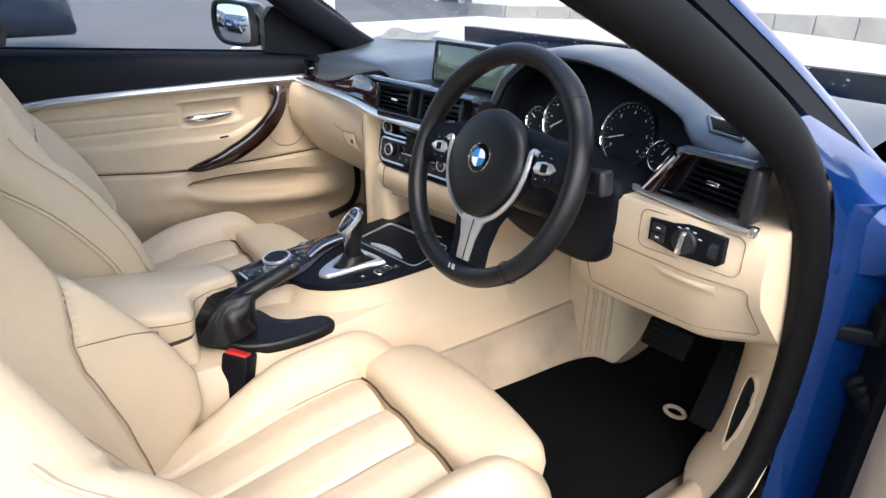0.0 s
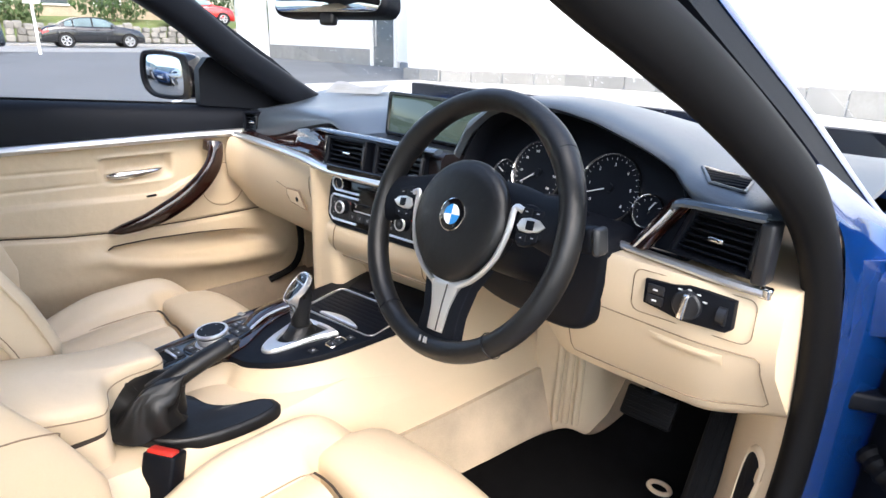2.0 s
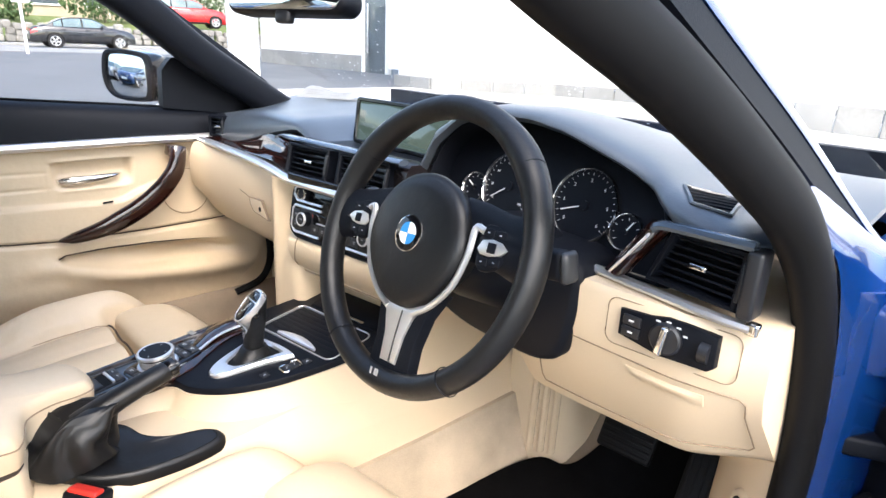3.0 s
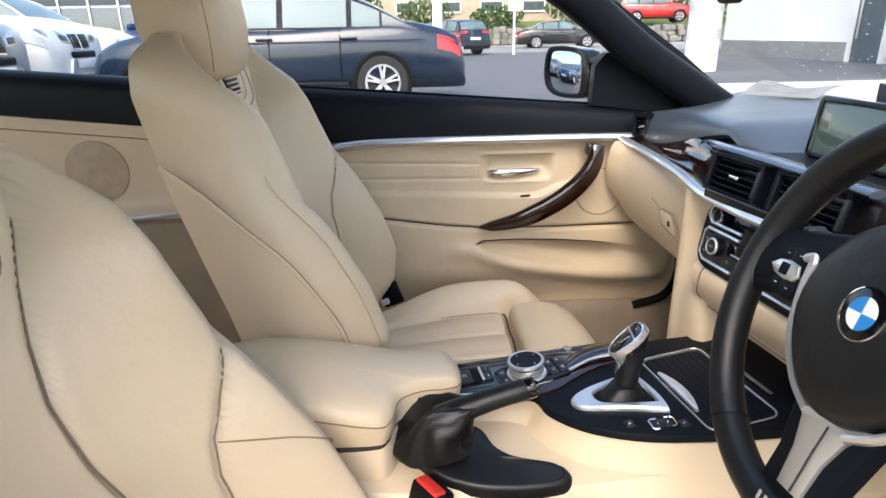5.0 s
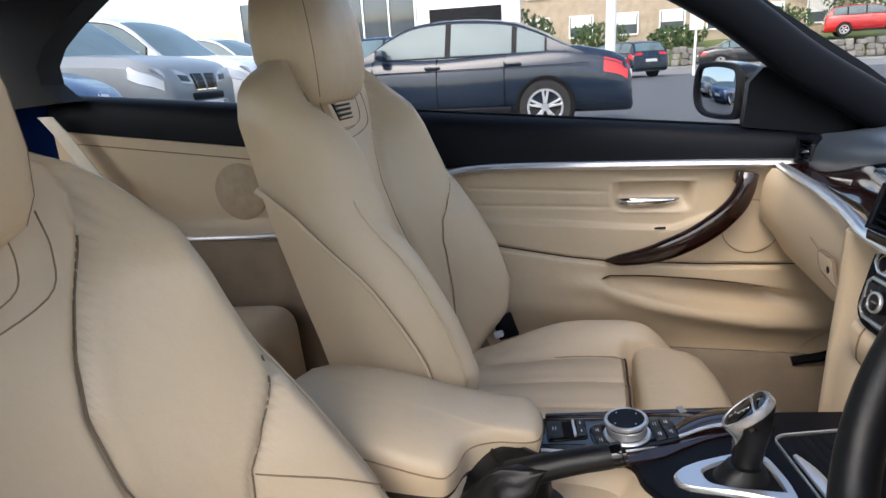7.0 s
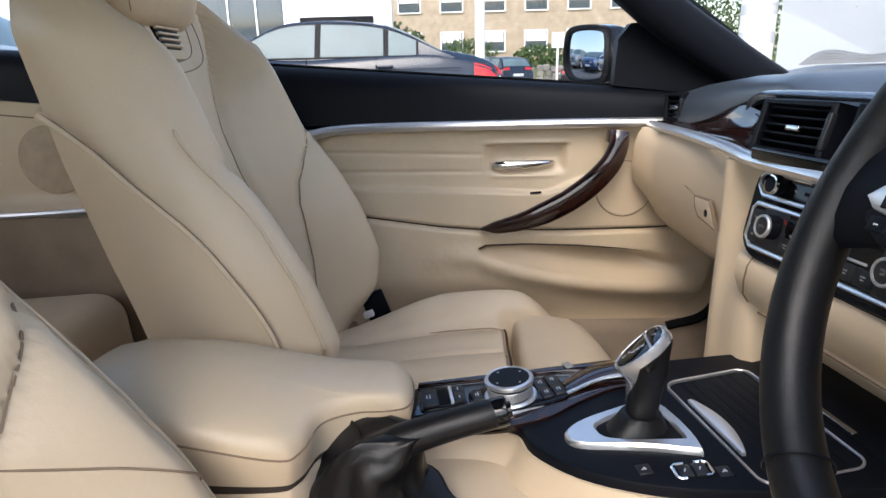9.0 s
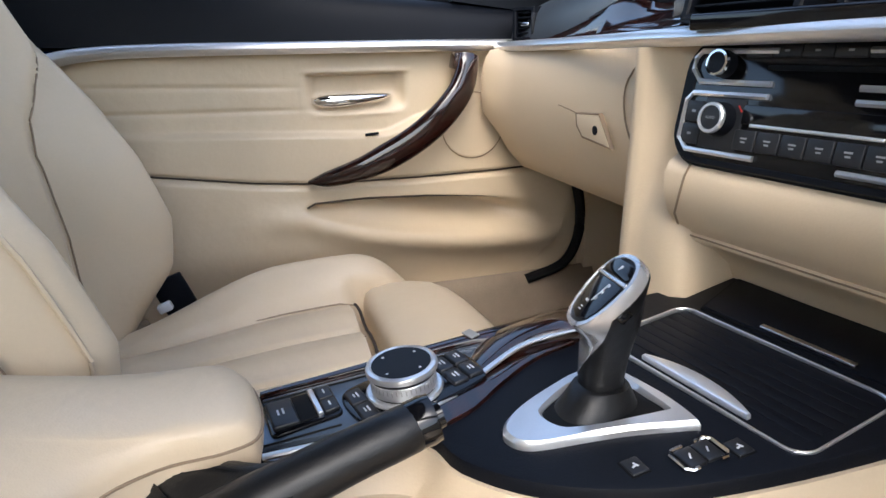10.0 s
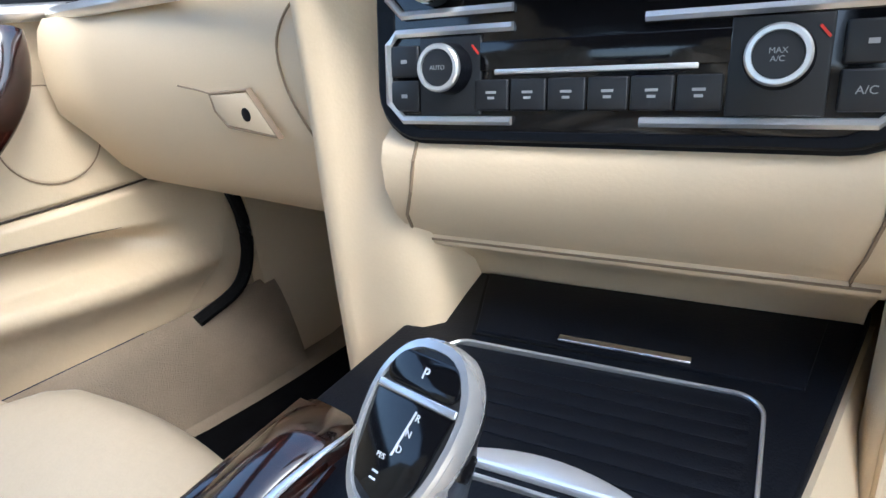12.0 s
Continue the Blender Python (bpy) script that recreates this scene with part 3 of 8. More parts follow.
    part("marking", rbox(0.008, 0.0016, 0.0004, 0, m @ pose(0, -0.0145, 0.0088)), DIM_W, w)
    part("marking", rbox(0.008, 0.0016, 0.0004, 0, m @ pose(0, -0.0185, 0.0087)), DIM_W, w)
    part("chrome_bar", rbox(0.038, 0.0045, 0.006, 0.001, m @ pose(0, 0.0115, 0.006)), SATIN, w, "slim silver bar")
    for g in (-1, 1):
        part("rocker", rbox(0.0185, 0.0125, 0.006, 0.0015, m @ pose(g * 0.0098, 0.0212, 0.005)), GREY_B, w)
        part("marking", rbox(0.006, 0.0013, 0.0004, 0, m @ pose(g * 0.0098, 0.0212, 0.0082)), DIM_W, w)
    for g, y0, y1 in ((-1, -0.245, -0.150), (1, -0.245, -0.185)):
        part("panel_slot", tube([(-0.094 + g * 0.031, y, cz(y) + 0.0046) for y in span(y0, y1, 4)], 0.0012, 5), BLACK_R, w)


rotary_controller()


def handbrake():
    t = thing("handbrake", "black leather handbrake lever with gathered gaiter", "handbrake", at=(0.07, -0.25, 0.56))
    rim = catmull([(-0.018, -0.352, 0.582), (0.004, -0.275, 0.582), (0.020, -0.218, 0.578), (0.056, -0.196, 0.570), (0.078, -0.165, 0.566), (0.093, -0.112, 0.564), (0.108, -0.100, 0.560), (0.119, -0.112, 0.557), (0.124, -0.16, 0.556), (0.120, -0.225, 0.558), (0.100, -0.278, 0.562), (0.056, -0.318, 0.568), (0.012, -0.352, 0.578)], 5, True)
    mid = Vector((0.062, -0.245, 0))

    def shrink(p, k, d):
        return Vector((p.x + (mid.x - p.x) * k, p.y + (mid.y - p.y) * k, p.z + d))
    part("base_plate", loft([[p + Vector((0, 0, -0.014)) for p in rim], rim, [shrink(p, 0.03, 0.005) for p in rim], [shrink(p, 0.10, 0.007) for p in rim], [shrink(p, 0.5, 0.007) for p in rim]]), BLACK_L, t, "black leather base", 50)
    part("seam", tube([shrink(p, 0.075, 0.0066) for p in rim], 0.0008, 4, True), BLACK_R, t)
    # the gaiter: a loose pouch behind, drawn up in folds to the lever
    rows = ((0.040, -0.282, 0.574, 0.052, 0.062, 0.10), (0.038, -0.288, 0.592, 0.050, 0.058, 0.22), (0.040, -0.284, 0.610, 0.044, 0.051, 0.30), (0.046, -0.272, 0.625, 0.036, 0.043, 0.30), (0.052, -0.258, 0.637, 0.029, 0.034, 0.22), (0.056, -0.244, 0.646, 0.021, 0.021, 0.05), (0.058, -0.234, 0.651, 0.018, 0.014, 0.02))
    rings = []
    for k, (cx, cy, z, rx, ry, amp) in enumerate(rows):
        r = []
        for j in range(72):
            q = 2 * math.pi * j / 72
            f1 = abs(math.sin(2.5 * q + 0.5 + 0.12 * k)) - 0.6
            f2 = 0.5 * (abs(math.sin(5.5 * q + 1.1 - 0.3 * k)) - 0.6)
            fold = 1 + amp * (f1 + 0.7 * f2)
            r.append(Vector((cx + rx * math.cos(q) * fold, cy + ry * math.sin(q) * fold, z + 0.05 * amp * math.sin(3 * q + k))))
        rings.append(r)
    part("gaiter", loft(rings), BLACK_L, t, "creased black leather gaiter", 80)
    # rear pouch under the armrest
    pouch = []
    for u in span(0, 1, 11):
        p = Vector((0.002 + 0.030 * u, -0.330 + 0.050 * u, 0.588 + 0.020 * math.sin(math.pi * u)))
        w = 0.016 + 0.016 * math.sin(math.pi * u) + 0.003 * math.sin(u * 17)
        pouch.append([p + Vector((w * 0.8 * math.cos(q) * (1 + 0.12 * math.sin(3 * q + 4 * u)), w * 0.5 * math.cos(q), w * 0.95 * math.sin(q))) for q in (2 * math.pi * k / 20 for k in range(20))])
    part("gaiter_fold", loft(pouch), BLACK_L, t, "bulging rear fold of the gaiter", 80)
    line = catmull([(0.052, -0.275, 0.622), (0.057, -0.240, 0.641), (0.057, -0.195, 0.657), (0.054, -0.150, 0.668)], 6)
    part("grip", tube(line, [0.0195, 0.0195, 0.019, 0.0185, 0.018, 0.0175, 0.017, 0.0165, 0.016, 0.0158, 0.0156, 0.0154, 0.0152, 0.015, 0.0150, 0.0150, 0.0148, 0.0146, 0.0130], 18), BLACK_L, t, "stitched black leather grip")
    part("seam", tube([p + Vector((0, 0.004, -0.0155)) for p in line[3:-1]], 0.0009, 4), BLACK_R, t)
    part("end_cap", lathe([(0.0146, -0.012), (0.0150, -0.002), (0.0142, 0.003), (0.010, 0.004)], 20, Matrix.Translation((0.0535, -0.146, 0.669)) @ Matrix.Rotation(radians(-76), 4, "X")), BLACK_G, t, "gloss black end cap")
    part("button", tube([(0.0535, -0.145, 0.669), (0.0530, -0.139, 0.6705)], 0.0082, 14), BLACK_G, t, "black release button")


handbrake()


def armrest():
    t = thing("armrest", "padded beige leather centre armrest", "armrest", at=(0, -0.45, 0.57))
    plan = [(-0.088, -0.640), (-0.092, -0.45), (-0.092, -0.285), (-0.082, -0.256), (-0.04, -0.243), (0.004, -0.243), (0.016, -0.262), (0.020, -0.300), (0.040, -0.330), (0.082, -0.342), (0.096, -0.370), (0.096, -0.50), (0.092, -0.640), (0.0, -0.655)]
    o = [Vector((p[0], p[1], 0)) for p in catmull([(x, y, 0) for x, y in plan], 5, True)]
    c = Vector((0, -0.45, 0))

    def top(p):
        return 0.664 + 0.030 * smooth(-0.30, -0.50, p.y) - 0.045 * smooth(-0.57, -0.66, p.y) - 0.010 * (p.x / 0.09) ** 2

    def sc(k):
        return [c + (p - c) * k for p in o]
    rings = [[Vector((p.x, p.y, 0.612 + 0.01 * smooth(-0.3, -0.6, p.y))) for p in sc(0.975)]]
    for k, d in ((1.0, -0.030), (1.005, -0.020), (0.995, -0.010), (0.965, -0.002), (0.90, 0.0015), (0.7, 0.003), (0.4, 0.004), (0.1, 0.004)):
        rings.append([Vector((p.x, p.y, top(p) + d)) for p in sc(k)])
    part("pad", loft(rings), BEIGE, t, "soft beige leather lid", 60)
    part("seam", tube([Vector((p.x, p.y, top(p) - 0.0165)) for p in sc(1.004)], 0.0011, 5, True), SEAM, t)
    part("box", loft([[Vector((p.x, p.y, 0.50)) for p in sc(0.99)], [Vector((p.x, p.y, 0.600)) for p in sc(0.97)], [Vector((p.x, p.y, 0.608)) for p in sc(0.94)]]), BEIGE_P, t)
    part("gap", loft([[Vector((p.x, p.y, 0.605)) for p in sc(0.955)], [Vector((p.x, p.y, 0.614)) for p in sc(0.955)]]), GAP, t)


armrest()


# ---- seats ----
FRONT = [(0.46, -0.445), (0.52, -0.455), (0.60, -0.475), (0.70, -0.505), (0.80, -0.540), (0.90, -0.575), (1.00, -0.605), (1.06, -0.622), (1.10, -0.635), (1.135, -0.650)]
WIDTH = [(0.46, 0.225), (0.52, 0.245), (0.62, 0.258), (0.76, 0.262), (0.88, 0.252), (0.97, 0.238), (1.04, 0.232), (1.085, 0.218), (1.115, 0.192), (1.135, 0.150)]
BOLST = [(0.46, 0.010), (0.52, 0.050), (0.58, 0.098), (0.65, 0.126), (0.74, 0.124), (0.82, 0.108), (0.90, 0.094), (1.00, 0.084), (1.05, 0.068), (1.085, 0.034), (1.135, 0.0)]
INNER = [(0.46, 0.49), (0.60, 0.43), (0.72, 0.345), (0.83, 0.285), (0.90, 0.31), (0.95, 0.39), (1.00, 0.52), (1.05, 0.68), (1.10, 0.82), (1.135, 0.90)]
OUTER = [(0.46, 0.53), (0.60, 0.52), (0.70, 0.52), (0.76, 0.535), (0.80, 0.58), (0.84, 0.68), (0.89, 0.85), (0.92, 0.95)]
SHELL = [(0.620, -0.405), (0.686, -0.424), (0.741, -0.456), (0.80, -0.498), (0.866, -0.573), (0.924, -0.633), (0.954, -0.682)]
BACK = [(0.46, 0.135), (0.60, 0.135), (0.75, 0.125), (0.95, 0.122), (1.05, 0.118), (1.10, 0.100), (1.135, 0.050)]


def seat_front(s, z):
    """Front skin of the backrest at s (-1 to 1 across) and height z: offset across and y."""
    w, b = lerp(WIDTH, z), lerp(BOLST, z)
    a = abs(s)
    c = lerp(INNER, z)
    top = min(0.93, max(0.80, c + 0.22))
    rise = min(1.0, max(0.0, (a - c) / (top - c)))
    rise = 0.45 * rise + 0.55 * smooth(0.0, 1.0, rise)
    drop = max(0.0, (a - 0.82) / 0.18)
    y = lerp(FRONT, z) + b * rise - 0.022 * (1 - (a / c) ** 2 if a < c else 0)
    side = (0.02 + b * 0.75) * (1 - math.sqrt(max(0.0, 1 - drop * drop)))
    groove = 0.013 * math.exp(-((a - c) / 0.024) ** 2) * smooth(0.5, 0.6, z)
    groove += 0.010 * math.exp(-((a - lerp(OUTER, z)) / 0.020) ** 2) * smooth(0.95, 0.88, z)
    groove -= 0.015 * math.sin(math.pi * min(1.0, max(0.0, (a - lerp(OUTER, z)) / (1.02 - lerp(OUTER, z))))) * smooth(0.93, 0.80, z) * smooth(0.48, 0.58, z)
    return w * s, y - side - groove


def seat(label, cx, dy, dz, by=0.0, bz=0.0, cd=0.0):
    t = thing("front_seat", label, "car seat", "front seats", at=(cx, -0.2 + dy, 0.30 + dz))

    def W(x, y, z):
        return Vector((cx + x, y + dy, z + cd))

    def WB(x, y, z):
        return Vector((cx + x, y + dy + by * smooth(0.45, 0.9, z), z + dz + bz * smooth(0.45, 0.9, z)))
    # backrest
    zs = [0.46, 0.49] + span(0.52, 1.06, 60) + [1.075, 1.09, 1.105, 1.118, 1.128, 1.135]
    ss = [-1, -0.985, -0.96, -0.92, -0.87] + span(-0.82, 0.82, 125) + [0.87, 0.92, 0.96, 0.985, 1]
    rings = []
    for z in zs:
        r = []
        for s in ss:
            x, y = seat_front(s, z)
            r.append(WB(x, y, z))
        w, th, yc = lerp(WIDTH, z), lerp(BACK, z), lerp(FRONT, z)
        for k in range(1, 16):
            s = 1 - 2 * k / 16
            r.append(WB(w * (1 if s > 0 else -1) * abs(s) ** 0.8, yc - th * (1 - 0.35 * abs(s) ** 3) - 0.0, z))
        rings.append(r)
    back = part("backrest", loft(rings), BEIGE, t, "", 70)

    def seam(fs, z0, z1, n):
        pts = []
        for z in span(z0, z1, n):
            x, y = seat_front(fs(z), z)
            pts.append(WB(x, y + 0.0034, z))
        part("seam", tube(pts, 0.0013, 5), SEAM, back)
    for g in (-1, 1):
        seam(lambda z: g * lerp(INNER, z), 0.52, 1.05, 90)
        if g < 0:
            seam(lambda z: g * lerp(OUTER, z), 0.50, 0.915, 70)
        part("piping", tube([WB(*seat_front(g * (0.90 + 0.05 * smooth(0.80, 0.92, z)), z), z) + Vector((g * 0.0015, 0.0012, 0)) for z in span(0.93, 0.56, 22)], 0.0022, 6), BEIGE, back)
        cz_ = [(0.58, 0.795), (0.70, 0.772), (0.85, 0.735), (0.99, 0.690)]
        cross = [WB(*seat_front(g * s, lerp(cz_, s)), lerp(cz_, s)) for s in span(0.58, 0.99, 40)]
        if g < 0 and cx > 0:
            part("seam", tube([p + Vector((g * 0.0012, 0.0026, 0)) for p in cross], 0.0011, 5), SEAM, back)
    # edge of the rear shell, sweeping down to the front of the bolster
    for g in (-1, 1):
        edge = []
        for z in span(0.958, 0.62, 20):
            edge.append(WB(g * (lerp(WIDTH, z) - 0.001 + 0.006 * smooth(0.90, 0.955, z)), lerp(SHELL, z), z))
        edge = [sum(edge[max(0, i - 1):i + 2], Vector()) / len(edge[max(0, i - 1):i + 2]) for i in range(len(edge))]
        part("piping", tube(edge, [0.0062, 0.0052] + [0.0042] * 18, 8), BEIGE, back)
        part("seam", tube([p + Vector((g * 0.0022, 0.0036, 0.0030)) for p in edge], 0.0008, 5), SEAM, back)
    # neck vent
    V = Matrix.Translation(WB(0, -0.617, 1.046)) @ Matrix(((-1, 0, 0, 0), (0, -0.28, 0.96, 0), (0, 0.96, 0.28, 0), (0, 0, 0, 1)))
    vent = part("neck_vent", plate([(-0.058, 0.028), (-0.040, -0.030), (0.040, -0.030), (0.058, 0.028)], -0.03, -0.004, 0.003, V), BEIGE_P, t, "beige neck warmer outlet with dark slats")
    part("slot", plate([(-0.042, 0.020), (-0.030, -0.016), (0.030, -0.016), (0.042, 0.020)], -0.01, -0.001, 0.001, V), BLACK_S, vent)
    part("seam", tube([V @ Vector(p) for p in catmull([(-0.122, 0.040, -0.006), (-0.116, 0.0, -0.003), (-0.092, -0.036, -0.004), (0, -0.050, -0.010), (0.092, -0.036, -0.004), (0.116, 0.0, -0.003), (0.122, 0.040, -0.006)], 5)], 0.0009, 5), SEAM, vent)
    part("seam", tube([V @ Vector(p) for p in catmull([(-0.084, 0.040, -0.004), (-0.080, 0.0, -0.004), (-0.062, -0.024, -0.005), (0, -0.034, -0.009), (0.062, -0.024, -0.005), (0.080, 0.0, -0.004), (0.084, 0.040, -0.004)], 5)], 0.0008, 5), SEAM, vent)
    for k in range(4):
        part("slat", rbox(0.062 + 0.004 * k, 0.0035, 0.006, 0.001, V @ pose(0, -0.012 + 0.0085 * k, 0.001)), BEIGE_P, vent)
    # head restraint
    H = []
    for z, w, f, r in ((1.060, 0.085, 0.024, 0.05), (1.075, 0.110, 0.040, 0.07), (1.10, 0.122, 0.050, 0.085), (1.14, 0.127, 0.056, 0.092), (1.19, 0.126, 0.056, 0.090), (1.23, 0.120, 0.050, 0.080), (1.255, 0.108, 0.040, 0.066), (1.272, 0.085, 0.022, 0.045), (1.278, 0.05, 0.006, 0.022)):
        yc = -0.645 - 0.10 * (z - 1.06)
        ring = []
        for k in range(40):
            a = 2 * math.pi * k / 40
            ca, sa = math.cos(a), math.sin(a)
            ring.append(WB(w * abs(ca) ** 0.6 * (1 if ca > 0 else -1), yc + (f if sa > 0 else r) * abs(sa) ** 0.7 * (1 if sa > 0 else -1), z))
        H.append(ring)
    head = part("head_restraint", loft(H), BEIGE, t, "", 70)
    part("seam", tube([p + (p - WB(0, -0.66, p.z)).normalized() * 0.0005 for p in [r[4] for r in H[1:]]], 0.0007, 5), SEAM, head)
    part("seam", tube([p for p in [r[16] for r in H[1:]]], 0.0007, 5), SEAM, head)
    # cushion: two long side bolsters round a pleated insert, falling away at the front
    def cush_z(s_, y):
        a = abs(s_)
        z = 0.512 + 0.022 * smooth(-0.45, -0.10, y)
        hump = math.sin(math.pi * min(1.0, max(0.0, (a - 0.56) / 0.50))) ** 0.8
        z += 0.056 * hump * smooth(-0.50, -0.20, y) * (1 - 0.10 * smooth(-0.10, 0.0, y)) - 0.020 * smooth(0.78, 1.0, a)
        z -= 0.070 * max(0.0, (a - 0.88) / 0.12) ** 2
        z -= 0.105 * smooth(-0.12, 0.055, y) ** 2 + 0.05 * max(0.0, (y - 0.02) / 0.035) ** 2
        z -= 0.009 * math.exp(-((a - 0.57) / 0.018) ** 2)
        for q in (-0.19, 0.19):
            z -= 0.007 * math.exp(-((s_ - q) / 0.016) ** 2) * smooth(-0.47, -0.42, y) * smooth(0.57, 0.5, a)
        z += 0.004 * math.cos(s_ * math.pi / 0.19) * smooth(0.57, 0.52, a) * smooth(-0.47, -0.40, y)
        z -= 0.06 * smooth(-0.108, -0.092, y) * smooth(0.66, 0.60, a)
        # creases pressed into the leather beside the insert
        z += 0.0022 * math.sin(y * 95 + s_ * 7) * math.exp(-((a - 0.64) / 0.06) ** 2) * smooth(-0.15, -0.25, y)
        return z
    C = []
    for y in span(-0.50, 0.055, 44):
        hw = 0.254 - 0.050 * max(0.0, (y + 0.02) / 0.075) ** 2 - 0.050 * smooth(-0.20, -0.46, y)
        C.append([W(hw * q, y, cush_z(q, y)) for q in span(-1, 1, 141)] + [W(hw * 0.97, y, 0.40), W(hw * 0.9, y, 0.36), W(-hw * 0.9, y, 0.36), W(-hw * 0.97, y, 0.40)])
    cush = part("cushion", loft(C), BEIGE, t, "", 60)
    for q in (-0.57, 0.57):
        part("seam", tube([W(0.252 * q, y, cush_z(q, y) + 0.0012) for y in span(-0.44, -0.105, 16)], 0.0013, 5), SEAM, cush)
    for q in (-0.19, 0.19):
        part("seam", tube([W(0.252 * q, y, cush_z(q, y) + 0.0006) for y in span(-0.43, -0.105, 16)], 0.0010, 5), SEAM, cush)
    part("seam", tube([W(x, -0.1045, cush_z(x / 0.252, -0.1085) + 0.001) for x in span(-0.14, 0.14, 12)], 0.0022, 6), GAP, cush)
    # extending thigh support
    T = []
    for x in [-0.178, -0.177, -0.173, -0.166, -0.157] + span(-0.145, 0.145, 17) + [0.157, 0.166, 0.173, 0.177, 0.178]:
        k = max(0.0, (abs(x) - 0.145) / 0.033)
        e = 1 - 0.20 * (1 - math.sqrt(max(0.0, 1 - k * k)))
        crown = 0.007 * (1 - (x / 0.178) ** 2)
        bow = 0.022 * (1 - (x / 0.178) ** 2)
        prof = [(-0.088, 0.430), (-0.089, 0.520), (-0.085, 0.536), (-0.074, 0.544), (-0.045, 0.549), (-0.012, 0.549), (0.018, 0.543), (0.040, 0.531), (0.054, 0.513), (0.060, 0.488), (0.054, 0.462), (0.038, 0.440)]
        T.append([W(x, -0.03 + (y + 0.03) * e + (bow if y > -0.03 else 0) * max(0.0, (y + 0.03) / 0.09), 0.47 + (z - 0.47) * e + crown * (1 if z > 0.50 else 0)) for y, z in prof])
    part("thigh_support", loft(T), BEIGE, t, "", 60)
    part("base", loft([[W(x, y, z) for x, y in ((-0.2, -0.42), (0.2, -0.42), (0.2, -0.03), (-0.2, -0.03))] for z in (0.31 - cd, 0.37)]), BLACK_S, t, "black seat runner base")
    part("side_cover", loft([[W(x, y, z) for x, y in ((g * 0.235, -0.46), (g * 0.262, -0.46), (g * 0.262, -0.06), (g * 0.235, -0.04))] for g in (1,) for z in (0.36, 0.42, 0.47)]), BEIGE_P, t, "beige plastic seat side cover")
    return t


seat("beige leather passenger seat with integrated headrest", -0.37, 0.0, 0.0, cd=-0.024)
seat("beige leather driver's seat with extended thigh support", 0.37, -0.005, -0.05, -0.035, -0.025, cd=-0.026)


def buckle(x, y, z, label):
    t = thing("belt_buckle", label, "seat belt buckle", "belt buckles", at=(x, y, z - 0.1))
    M = pose(x, y, z, -16, 4, 38)
    part("stalk", rbox(0.036, 0.024, 0.12, 0.004, M @ pose(0, 0, -0.165)), BLACK_S, t)
    part("housing", rbox(0.050, 0.036, 0.112, 0.005, M @ pose(0, 0, -0.056)), BLACK_S, t)
    part("cover_step", rbox(0.044, 0.034, 0.040, 0.004, M @ pose(0, -0.004, -0.118)), BLACK_R, t)
    part("slot", rbox(0.036, 0.005, 0.004, 0.001, M @ pose(0, 0.009, 0.0)), BLACK_R, t)
    part("button", rbox(0.041, 0.019, 0.010, 0.003, M @ pose(0, -0.006, -0.0005)), RED_P, t, "red release button")


def belt_anchor():
    t = thing("belt_anchor", "black and cream seat belt anchor beside the passenger seat", "seat belt", at=(-0.62, -0.43, 0.5))
    part("tongue", rbox(0.012, 0.050, 0.060, 0.004, pose(-0.640, -0.372, 0.510, 20)), BLACK_S, t)
    part("webbing", rbox(0.004, 0.046, 0.10, 0.001, pose(-0.645, -0.390, 0.465, 24)), BEIGE_P, t)
    part("tab", rbox(0.014, 0.022, 0.014, 0.003, pose(-0.625, -0.386, 0.495, 20)), WHITE_T, t, "pale tab")


belt_anchor()
buckle(0.120, -0.286, 0.568, "black seat belt buckle with red release button")


# ---- dashboard ----
ACCENT = mat("gloss blue grey accent", (0.012, 0.010, 0.011), 0.22, var=0.04, coat=0.0, spec=0.25)
MS = pose(0, 0.165, 0, 0, 0, 8)          # dash centre, turned to the driver's side


def sweep(xs, profile, close=True):
    """A profile (x) -> [(y, z)] swept along x."""
    return loft([[Vector((x, y, z)) for y, z in profile(x)] for x in xs])


def top_z(x):
    return lerp([(-0.74, 0.935), (-0.60, 0.955), (-0.40, 0.972), (-0.16, 0.978), (0.13, 0.980), (0.17, 1.014), (0.22, 1.044), (0.29, 1.057), (0.36, 1.057), (0.42, 1.047), (0.50, 1.022), (0.58, 0.992), (0.66, 0.972), (0.74, 0.955)], x)


def pad_hood(x):
    return smooth(0.13, 0.22, x) * smooth(0.74, 0.50, x)


def pad_edge(x):
    """Front edge and lip depth of the upper pad."""
    return 0.238 + 0.015 * pad_hood(x) - 0.036 * smooth(0.54, 0.60, x) * smooth(0.715, 0.675, x), min(0.035 * (1 - 0.6 * pad_hood(x)), max(0.006, top_z(x) - 0.959))


def pad_z(x, y):
    """Height of the upper pad near its front edge on the driver's side."""
    y0, d = pad_edge(x)
    return top_z(x) - d * (1 - min(1.0, math.sqrt(max(0.0, y - y0) / 0.05))) ** 2


